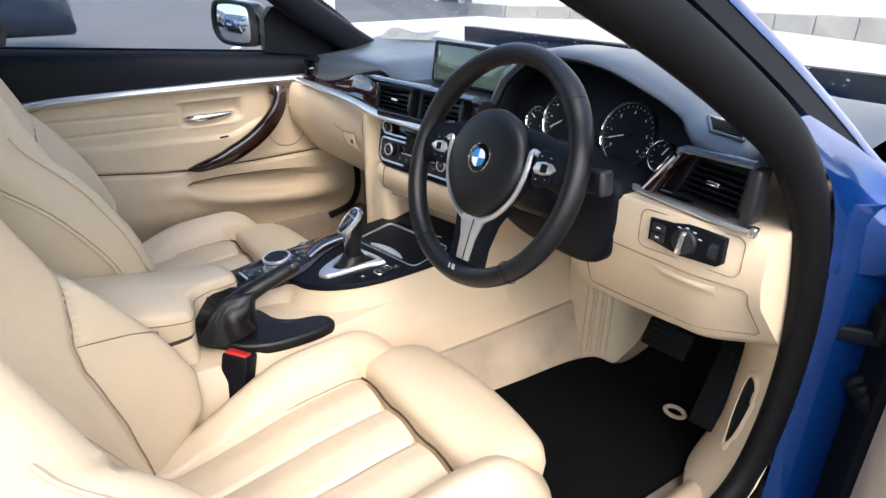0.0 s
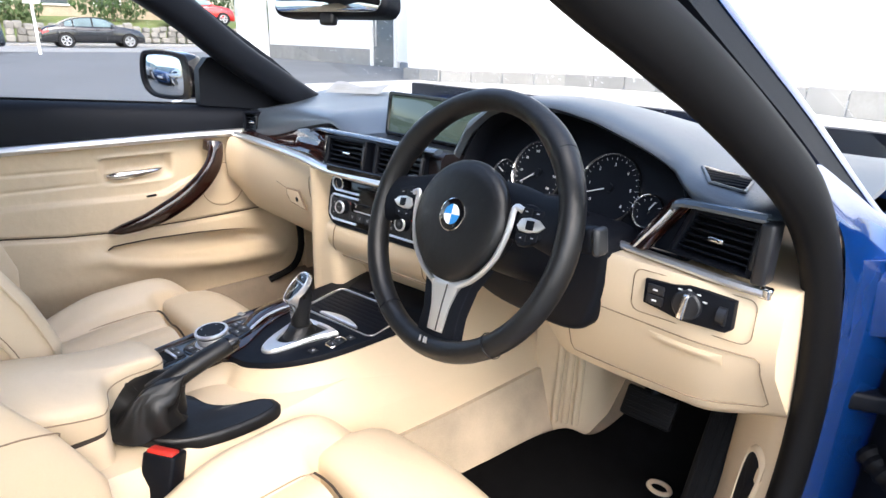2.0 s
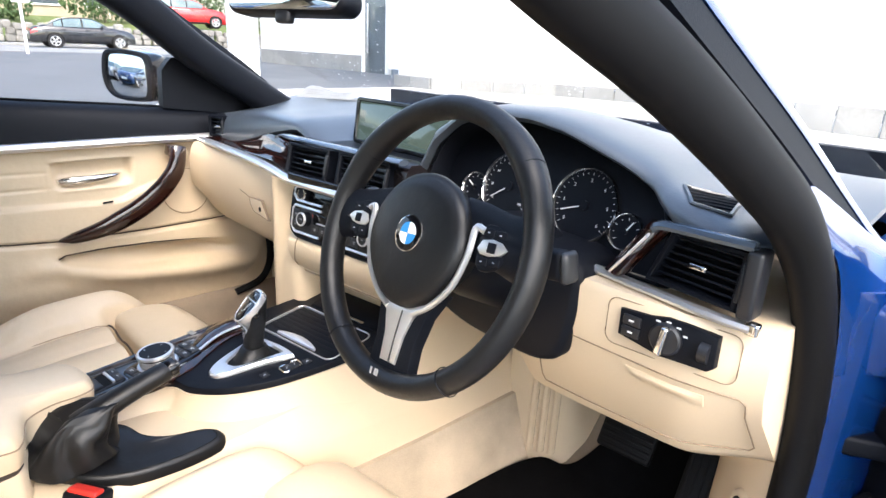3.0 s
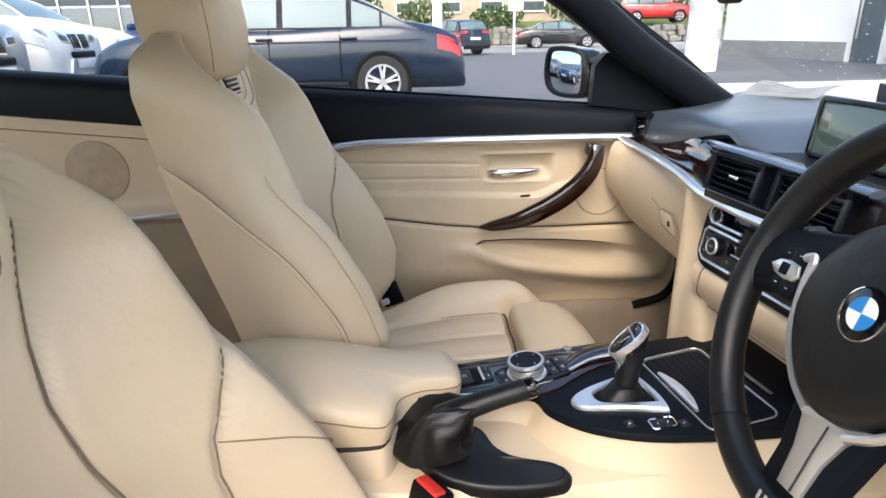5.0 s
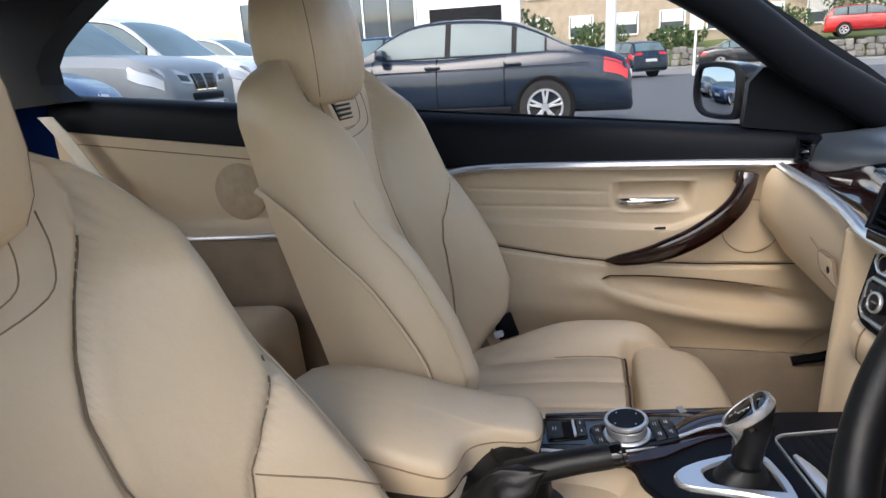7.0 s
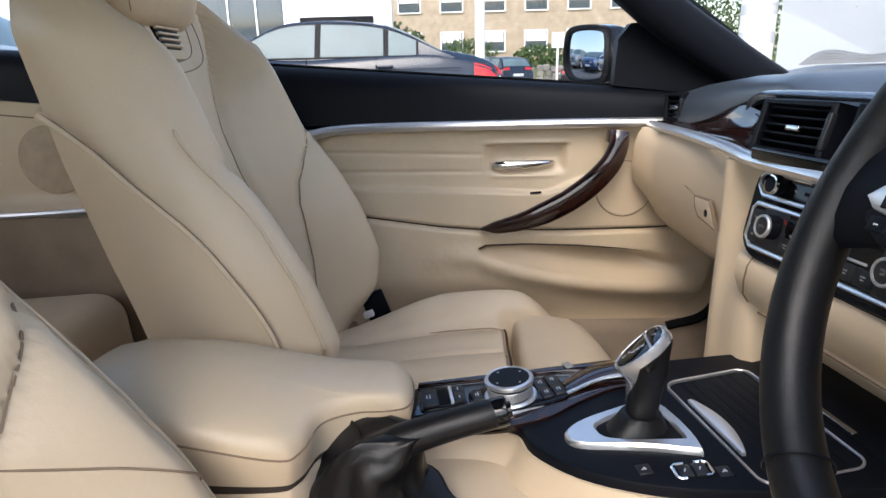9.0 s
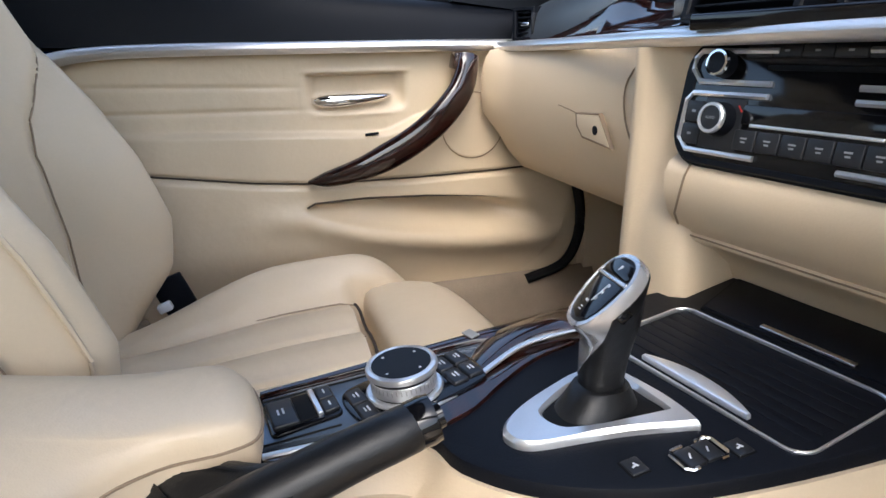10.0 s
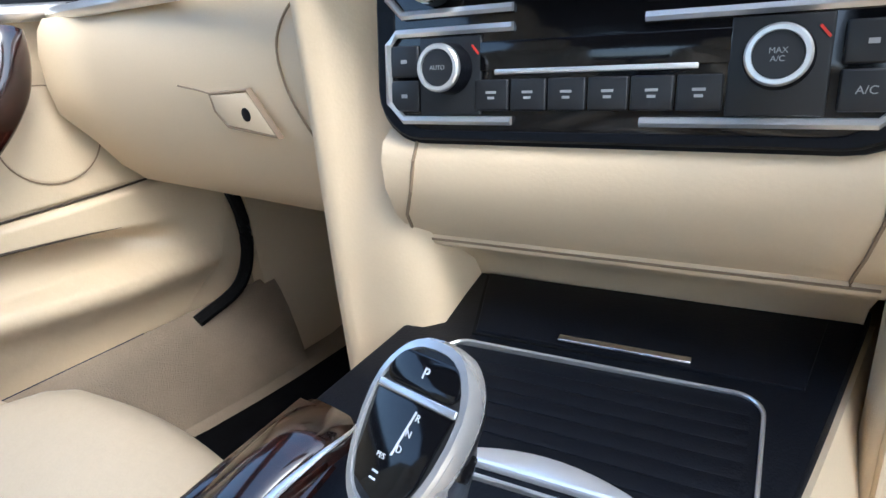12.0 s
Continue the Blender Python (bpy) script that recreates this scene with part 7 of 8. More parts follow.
    part("lining", loft([[A @ Vector((x, y, z)) for x, y in ((-0.061, -0.05), (-0.094, -0.069), (-0.122, -0.13), (-0.127, -0.98), (-0.061, -1.03))] for z in (0.38, 0.44, 0.62, 0.66, 0.86)]), BEIGE, d, "beige leather lining", 50)
    # added black sheet darkens the door's front edge like the shade there
    part("edge_shade", loft([[A @ Vector((x, y, z)) for x, y in ((0.0, 0.036), (-0.045, 0.036), (-0.082, -0.045), (-0.070, -0.06), (0.0, 0.02))] for z in (0.29, 0.78)]), BLACK_R, d, "black cover standing in for shade on the door's leading edge")
    part("hinge", rbox(0.05, 0.07, 0.045, 0.008, pose(0.815, 0.425, 0.730, 0, 0, 40)), BLACK_R, d)
    part("check_strap", rbox(0.09, 0.03, 0.025, 0.005, pose(0.795, 0.400, 0.705, 0, 0, 30)), BLACK_S, d, "black door check strap")
    part("cable_boot", tube(catmull([(0.800, 0.42, 0.62), (0.835, 0.40, 0.605), (0.865, 0.40, 0.60), (0.89, 0.42, 0.62)], 6), [0.016 + 0.003 * (i % 2) for i in range(19)], 10), BLACK_R, d, "ribbed black cable boot")


frame_and_roof()


def mirrors():
    t = thing("rear_view_mirror", "black-framed interior rear-view mirror", "mirror", at=(0.0, 0.06, 1.2))
    M = pose(0.020, 0.075, 1.202, 0, 0, 16) @ Matrix.Rotation(radians(82), 4, "X")
    o = [(x * (1 - 0.06 * (y / 0.035)), y) for x, y in rrect(0.235, 0.070, 0.022, 6)]
    part("housing", plate(o, -0.035, 0.004, 0.012, M, 4), BLACK_S, t)
    part("glass", plate([(x * 0.93, y * 0.84) for x, y in o], 0.002, 0.0055, 0.001, M), MIRROR, t, "mirror glass")
    part("sensor_pod", rbox(0.030, 0.020, 0.016, 0.005, M @ pose(0.0, -0.038, -0.006)), GREY_B, t)
    part("stem", tube([M @ Vector((0, 0.01, -0.03)), M @ Vector((0, 0.04, -0.07)), M @ Vector((0, 0.06, -0.12))], 0.012, 8), BLACK_S, t)
    s = thing("side_mirror", "black passenger-side door mirror", "mirror", at=(-0.95, 0.2, 0.95))
    S = pose(-0.930, 0.120, 1.020, 0, 0, 24) @ Matrix.Rotation(radians(90), 4, "X")
    o = [p[:2] for p in catmull([(-0.090, -0.020, 0), (-0.082, 0.052, 0), (-0.04, 0.068, 0), (0.06, 0.062, 0), (0.092, 0.040, 0), (0.092, -0.045, 0), (0.06, -0.064, 0), (-0.05, -0.060, 0)], 5, True)]
    part("housing", loft([[S @ Vector((x * k, y * k, z)) for x, y in o] for z, k in ((-0.085, 0.45), (-0.075, 0.75), (-0.05, 0.95), (-0.02, 1.02), (0.004, 1.0), (0.006, 0.94))]), BLACK_G, s, "gloss black mirror shell", 60)
    part("rim", ringplate(o, [(x * 0.80 - 0.004, y * 0.82) for x, y in o], -0.01, 0.012, S, 0.003), BLACK_S, s, "black rim")
    part("glass", plate([(x * 0.81 - 0.004, y * 0.83) for x, y in o], 0.0, 0.007, 0.001, S), MIRROR, s, "mirror glass")
    part("foot", tube([(-0.86, 0.18, 0.975), (-0.80, 0.22, 0.965), (-0.765, 0.24, 0.96)], 0.022, 10, flat=0.7), BLACK_S, s)


mirrors()


def leaflet():
    """A crumpled handbill caught between dash and windscreen."""
    t = thing("leaflet", "crumpled white leaflet lying behind the windscreen", "leaflet", at=(-0.53, 0.5, 0.985))
    fl, fr, bl, br = Vector((-0.605, 0.440, 0.986)), Vector((-0.462, 0.522, 0.988)), Vector((-0.640, 0.505, 1.006)), Vector((-0.490, 0.595, 1.004))

    def f(u, v):
        p = (fl * (1 - u) + fr * u) * (1 - v) + (bl * (1 - u) + br * u) * v
        return p + Vector((0, 0, 0.006 * math.sin(u * 7 + 1.2 * v) * v + 0.006 * math.sin(math.pi * v)))
    part("sheet", slab(f, span(0, 1, 16), span(0, 1, 12), (0, 0, -0.0006)), PAPER, t)
    for u, v, a, b in ((0.12, 0.18, 0.30, 0.03), (0.12, 0.28, 0.22, 0.025), (0.55, 0.16, 0.16, 0.07), (0.15, 0.72, 0.55, 0.07), (0.50, 0.40, 0.35, 0.03), (0.12, 0.45, 0.25, 0.03)):
        part("print_bar", slab(lambda x, y: f(x, y) + Vector((0, -0.0002, 0.0008)), span(u, u + a, 6), span(v, v + b, 3), (0, 0, -0.0003)), GREY_PRINT, t)


PAPER = mat("thin print paper", (0.22, 0.22, 0.21), 0.6, var=0.2, scale=30)
GREY_PRINT = mat("grey print", (0.20, 0.20, 0.19), 0.7, var=0.1)
leaflet()


def rain():
    """Dried rain drops on the windscreen."""
    rr = random.Random(11)
    verts, faces = [], []

    def drop(c, a, b, r):
        i = len(verts)
        n = a.cross(b).normalized() * r * 0.35
        for k in range(6):
            q = 2 * math.pi * k / 6
            verts.append(c + a * r * math.cos(q) + b * r * math.sin(q))
        verts.append(c + n)
        verts.append(c - n)
        faces.extend([(i + k, i + (k + 1) % 6, i + 6) for k in range(6)] + [(i + (k + 1) % 6, i + k, i + 7) for k in range(6)])
    d = Vector((0, -1.02, 0.43)).normalized()
    for _ in range(900):
        x, v = rr.uniform(-0.62, 0.62), rr.uniform(0.12, 0.97)
        c = Vector((x * (1 - 0.18 * v), 0.80 - 1.02 * v + 0.08 * (1 - (x / 0.7) ** 2) * (1 - v), 0.93 + 0.43 * v + 0.002))
        drop(c, Vector((1, 0, 0)), d, rr.choice((0.0011, 0.0015, 0.0020, 0.0027)))
    me = bpy.data.meshes.new("rain_drops")
    me.from_pydata(verts, [], faces)
    me.materials.append(DROP)
    tagged(new("rain_drops", me), "small dried rain drops on the windscreen glass", "rain drops", kind="stuff")


DROP = mat("water drop", (0.80, 0.82, 0.85), 0.15, var=0.05)
rain()


# ---- outside: yard, road and buildings ----
ASPHALT = mat("worn asphalt", (0.085, 0.09, 0.095), 0.8, var=0.22, scale=0.7, fine=40, bump=0.4)
ROAD = mat("pale road surface", (0.20, 0.20, 0.195), 0.85, var=0.15, scale=0.4, fine=30)
RENDER = mat("white painted render", (0.82, 0.82, 0.80), 0.7, var=0.03, scale=1.2, fine=60, bump=0.1)
PLINTH = mat("grey plinth stone", (0.24, 0.235, 0.22), 0.8, var=0.3, scale=2, fine=20, bump=0.3, rand=0.3)
BRICK = mat("pale brown brick", (0.42, 0.34, 0.25), 0.85, var=0.2, scale=2, fine=30)
STONE = mat("dry stone", (0.20, 0.19, 0.17), 0.9, var=0.4, scale=1.5, fine=12, bump=0.6, rand=0.5)
GRASS = mat("rough grass bank", (0.10, 0.13, 0.035), 0.95, var=0.35, scale=0.8, fine=14, bump=0.5)
LEAF = mat("hedge leaf", (0.05, 0.09, 0.025), 0.7, var=0.35, scale=2, fine=20)
BARK = mat("bark", (0.10, 0.08, 0.06), 0.9, var=0.3, scale=5, fine=60)
# Pale cyan base stands in for reflected sky; the gloss itself is low.
SKYTINT_GLASS = mat("car glass with sky reflection in its colour", (0.115, 0.165, 0.180), 0.10, 0.0, var=0.35, scale=1.2, spec=0.22)
WINGLASS = mat("building window glass", (0.08, 0.10, 0.11), 0.05, var=0.1, spec=0.8)
TYRE = mat("tyre rubber", (0.014, 0.014, 0.015), 0.8, var=0.2, scale=10)
TAIL = mat("red tail lamp", (0.55, 0.015, 0.012), 0.15, var=0.05, coat=0.5)
LAMP = mat("clear lamp glass", (0.42, 0.44, 0.46), 0.14, 0.3, var=0.05)
PLATE = mat("number plate white", (0.75, 0.75, 0.72), 0.5, var=0.02)
NAVY = mat("navy car paint", (0.008, 0.018, 0.036), 0.22, 0.1, var=0.05, scale=20, coat=0.45, spec=0.4)
SILVERC = mat("silver car paint", (0.19, 0.21, 0.225), 0.36, 0.25, var=0.04, scale=20, coat=0.35)
WHITEC = mat("white car paint", (0.60, 0.61, 0.62), 0.25, var=0.03, coat=1.0)
BLUEC = mat("mid blue car paint", (0.014, 0.045, 0.12), 0.25, 0.25, var=0.05, coat=0.4)
REDC = mat("red car paint", (0.55, 0.02, 0.02), 0.25, var=0.04, coat=1.0)
BLACKC = mat("black car paint", (0.012, 0.013, 0.016), 0.22, 0.2, var=0.05, coat=1.0)


def gz(x, y=0.0):
    """Height of the yard: it climbs a little away from the car and towards the parked row."""
    return 0.235 * smooth(-1.4, -5.5, x) + 0.115 * smooth(-2.4, -3.6, y) * smooth(-0.9, -1.7, x) + 0.145 * smooth(-2.4, -3.6, y) * smooth(-0.9, -1.7, x) * smooth(-5.2, -2.6, x)


def yard():
    xs = [-400, -150, -60, -30, -15, -9] + span(-6, -1, 21) + [1, 4, 10, 60, 400]
    part("ground", slab(lambda x, y: (x, y, gz(x, y)), xs, [-400, -100, -30, -10, -5] + span(-3.8, -2.2, 9) + [0, 10, 30, 100, 400], (0, 0, -0.3)), ASPHALT, None)
    tagged(bpy.data.objects["ground"], "worn grey asphalt of the dealer's yard", "ground", kind="structure")
    part("road", slab(lambda x, y: (x, y, 0.245), span(-37, -27.5, 3), span(-80, 90, 6), (0, 0, -0.02)), ROAD, None)
    tagged(bpy.data.objects["road"], "pale public road past the yard", "road", kind="structure")
    part("kerb", rbox(0.25, 170, 0.14, 0.02, pose(-37.2, 5, 0.27)), PLINTH, None)
    tagged(bpy.data.objects["kerb"], "pale concrete kerb along the road", "kerb", kind="structure")
    part("pavement", slab(lambda x, y: (x, y, 0.33), (-40.0, -37.3), span(-80, 90, 4), (0, 0, -0.1)), ROAD, None)
    tagged(bpy.data.objects["pavement"], "pale pavement before the stone wall", "pavement", kind="structure")
    part("line", rbox(0.10, 5.0, 0.006, 0, pose(-9.2, 3.2, 0.238, 0, 0, 62)), WHITE_T, None)
    tagged(bpy.data.objects["line"], "worn white parking line on asphalt", "road marking", kind="structure")


yard()
CONCRETE = mat("pale forecourt concrete", (0.50, 0.49, 0.47), 0.85, var=0.12, scale=0.8, fine=40, bump=0.3)


def forecourt():
    """Pale concrete apron before the showroom, in large slabs."""
    part("forecourt", slab(lambda x, y: (x, y, gz(x) + 0.012), span(-9.5, 14, 30), span(3.4, 14, 6), (0, 0, -0.05)), CONCRETE, None)
    f = bpy.data.objects["forecourt"]
    tagged(f, "pale concrete apron in front of the showroom", "pavement", kind="structure")
    part("kerb", rbox(16, 0.16, 0.16, 0.02, pose(9.5, 9.0, 0.05, 0, 0, -12)), PLINTH, None)
    tagged(bpy.data.objects["kerb.001"], "low grey kerb across the forecourt", "kerb", kind="structure")


forecourt()


def added_rear_wall():
    """Unseen wall added behind the viewer to darken what paint and chrome reflect."""
    part("reflection_wall", rbox(0.4, 60, 2.4, 0.02, pose(22.0, 2.0, 1.2)), BRICK, None)
    tagged(bpy.data.objects["reflection_wall"], "unseen brick wall added behind the view for darker reflections", "wall", kind="structure")


added_rear_wall()


def block(pts, z0, z1, name, material, parent, thick=0.35, label=""):
    """A wall along a plan line."""
    P = [Vector((x, y, 0)) for x, y in pts]
    rings = []
    for i, p in enumerate(P):
        d = (P[min(i + 1, len(P) - 1)] - P[max(0, i - 1)]).normalized()
        n = Vector((-d.y, d.x, 0)) * thick
        rings.append([p + Vector((0, 0, z0)), p + Vector((0, 0, z1)), p + n + Vector((0, 0, z1)), p + n + Vector((0, 0, z0))])
    return part(name, loft(rings), material, parent, label, 20)


BAND = mat("pale grey band", (0.55, 0.56, 0.57), 0.6, var=0.06)


def showroom():
    t = thing("showroom", "white rendered showroom with grey stone plinth and glazed door", "building", at=(-9, 11, 0.2))
    block([(-21.5, 10.7), (-15.2, 10.9)], 0.45, 7.0, "wall", RENDER, t)
    block([(-21.5, 10.66), (-15.2, 10.86)], 0.1, 0.72, "plinth", PLINTH, t, 0.1, "grey stone plinth")
    block([(-13.9, 10.9), (-10.05, 10.9), (-10.0, 8.2), (-8.8, 8.16), (-6.9, 9.8), (-2.2, 11.1), (8, 13.4)], 0.40, 7.0, "wall", RENDER, t)
    # plinth of separate stones
    line = [(-10.04, 8.16), (-8.8, 8.11), (-6.87, 9.75), (-2.2, 11.05), (4, 12.5)]
    for (x0, y0), (x1, y1) in zip(line, line[1:]):
        L = math.hypot(x1 - x0, y1 - y0)
        n = max(1, round(L / 0.62))
        a = math.degrees(math.atan2(y1 - y0, x1 - x0))
        for k in range(n):
            q = (k + 0.5) / n
            part("stone", rbox(L / n - 0.012, 0.12, 0.46 + 0.01 * (k % 2), 0.012, pose(x0 + (x1 - x0) * q, y0 + (y1 - y0) * q, gz(x0) * 0.0 + 0.25, 0, 0, a), 1), PLINTH, t)
    d = part("door", rbox(1.2, 0.08, 3.4, 0.02, pose(-14.55, 10.95, 1.9)), WINGLASS, t, "glazed entrance door")
    for x in (-15.15, -13.95):
        part("door_frame", rbox(0.12, 0.16, 3.5, 0.02, pose(x, 10.92, 1.95)), RENDER, t)
    part("door_bar", rbox(0.05, 0.05, 1.4, 0.02, pose(-14.9, 10.86, 1.5)), SILVER, d)
    c = thing("column", "white round advertising column with grey pattern bands", "column", at=(-10.6, 5.0, 0.2))
    part("shaft", lathe([(0.34, 0.2), (0.34, 6.0)], 28, pose(-12.9, 6.0, 0)), RENDER, c)
    for k in range(5):
        part("band", lathe([(0.344, 0.9 + 0.55 * k), (0.344, 1.12 + 0.55 * k)], 28, pose(-12.9, 6.0, 0)), BAND, c)
    # glazed hall across the yard
    f = thing("glazed_hall", "white car hall with a large gridded window front", "building", at=(-31, -12, 0.2))
    part("wall", rbox(0.6, 15.2, 7.5, 0.03, pose(-31.0, -11.0, 3.9)), RENDER, f)
    for k in range(7):
        for j in range(2):
            part("pane", rbox(0.06, 1.25, 2.1, 0.01, pose(-30.67, -17.6 + 1.38 * k, 1.5 + 2.2 * j)), WINGLASS, f)
    part("gateway", rbox(0.06, 3.6, 3.6, 0.01, pose(-30.66, -6.1, 2.0)), BLACK_S, f, "dark gateway")
    for k in range(8):
        part("mullion", rbox(0.10, 0.09, 4.6, 0.01, pose(-30.63, -18.28 + 1.38 * k, 2.6)), SILVER, f)
    # brick house on the bank
    h = thing("brick_house", "brown brick house with pale window blinds on the bank", "building", at=(-50, 8, 1.5))
    part("wall", rbox(8, 24, 9, 0.05, pose(-54.0, 6.0, 5.5)), BRICK, h)
    for k in range(7):
        for j in range(2):
            w = part("window", rbox(0.10, 1.7, 1.5, 0.02, pose(-49.97, -4.0 + 3.3 * k, 3.4 + 3.0 * j)), WINGLASS, h)
            part("window_frame", ringplate(rrect(1.84, 1.64, 0.03), rrect(1.64, 1.44, 0.03), 0, 0.08, pose(-49.95, -4.0 + 3.3 * k, 3.4 + 3.0 * j) @ Matrix(((0, 0, 1, 0), (1, 0, 0, 0), (0, 1, 0, 0), (0, 0, 0, 1)))), RENDER, w)
            part("blind", rbox(0.03, 1.5, 0.8, 0, pose(-49.90, -4.0 + 3.3 * k, 3.75 + 3.0 * j)), PLATE, w)


showroom()


def bank():
    part("grass_bank", slab(lambda x, y: (x, y, 0.3 + 1.5 * smooth(-40.3, -46, x) + 0.12 * noise.noise((x * 0.4, y * 0.3, 0))), span(-90, -40.2, 26), span(-80, 90, 60), (0, 0, -0.5)), GRASS, None)
    tagged(bpy.data.objects["grass_bank"], "rough green grass bank behind the stone wall", "grass", kind="structure")
    t = thing("stone_wall", "low dry stone wall along the road", "wall", at=(-40.3, 8, 0.3))
    rnd = random.Random(3)
    for y in span(-2.0, 22.0, 49):
        z = 0.33
        for k in range(3):
            hgt = rnd.uniform(0.30, 0.42)
            part("stone", rbox(0.42, 0.47 * rnd.uniform(0.85, 1.0), hgt, 0.06, pose(-40.3 + rnd.uniform(-0.06, 0.06), y + rnd.uniform(-0.1, 0.1), z + hgt / 2, rnd.uniform(-5, 5), rnd.uniform(-6, 6), rnd.uniform(-8, 8)), 1), STONE, t)
            z += hgt - 0.03
    # hedges and shrubs of many small leaves
    def shrub(name, cx, cy, cz_, rx, ry, rz, n, label, seed):
        rr = random.Random(seed)
        verts, faces = [], []
        for _ in range(n):
            while True:
                p = Vector((rr.uniform(-1, 1), rr.uniform(-1, 1), rr.uniform(-1, 1)))
                if 0.35 < p.length < 1.0 + 0.25 * noise.noise(p * 2 + Vector((seed, 0, 0))):
                    break
            c = Vector((cx + p.x * rx, cy + p.y * ry, cz_ + p.z * rz))
            e = Euler((rr.uniform(0, 6), rr.uniform(0, 6), rr.uniform(0, 6))).to_matrix()
            s = rr.uniform(0.10, 0.22)
            i = len(verts)
            verts += [c + e @ Vector(q) * s for q in ((-1, 0, 0), (0, -0.5, 0.1), (1, 0, 0), (0, 0.5, 0.1))]
            faces.append((i, i + 1, i + 2, i + 3))
        me = bpy.data.meshes.new(name)
        me.from_pydata(verts, [], faces)
        me.materials.append(LEAF)
        s = thing(name, label, "shrub", "shrubs on the bank", at=(cx, cy, max(0.24, cz_ - rz)))
        crown = new("crown", me)
        crown.parent = s
        crown.matrix_parent_inverse = Matrix.Translation(-s.location)
        part("trunk", tube([(cx, cy, cz_ - rz - 1.6), (cx + 0.1, cy, cz_), (cx, cy + 0.1, cz_ + rz * 0.4)], [0.08, 0.06, 0.02], 6), BARK, s)
    for k, (x, y, z, a, b, c, n) in enumerate(((-33.0, -3.6, 2.2, 1.2, 1.8, 1.5, 900), (-44, 0.5, 2.4, 1.2, 2.0, 1.0, 700), (-45, 11.5, 2.7, 1.0, 2.5, 1.0, 800), (-47, 18, 4.2, 2.0, 3.0, 2.6, 1500), (-46, 23, 4.0, 2.0, 3.5, 2.6, 1500), (-43, 29, 3.4, 2.2, 3.5, 2.4, 1300), (-41, 35, 3.0, 2, 3.5, 2.0, 1000), (-44, 5.5, 2.2, 0.9, 2.0, 0.7, 600))):
        shrub("shrub", x, y, z, a, b, c, n, "loose green shrub on the grass bank", k)
    p = thing("sign_pole", "thick white painted sign pole in the yard", "pole", at=(-21.4, 0.5, 0.24))
    part("shaft", lathe([(0.17, 0.24), (0.17, 7.0)], 20, pose(-21.4, 0.55, 0)), RENDER, p)
    q = thing("lamp_post", "thin pale lamp post beside the road", "pole", at=(-25, 3.8, 0.24))
    part("shaft", lathe([(0.05, 0.24), (0.045, 2.3)], 12, pose(-25.2, 3.8, 0)), RENDER, q)
    part("sign", rbox(0.04, 0.5, 0.6, 0.01, pose(-25.15, 3.8, 2.2)), PLATE, q)


bank()


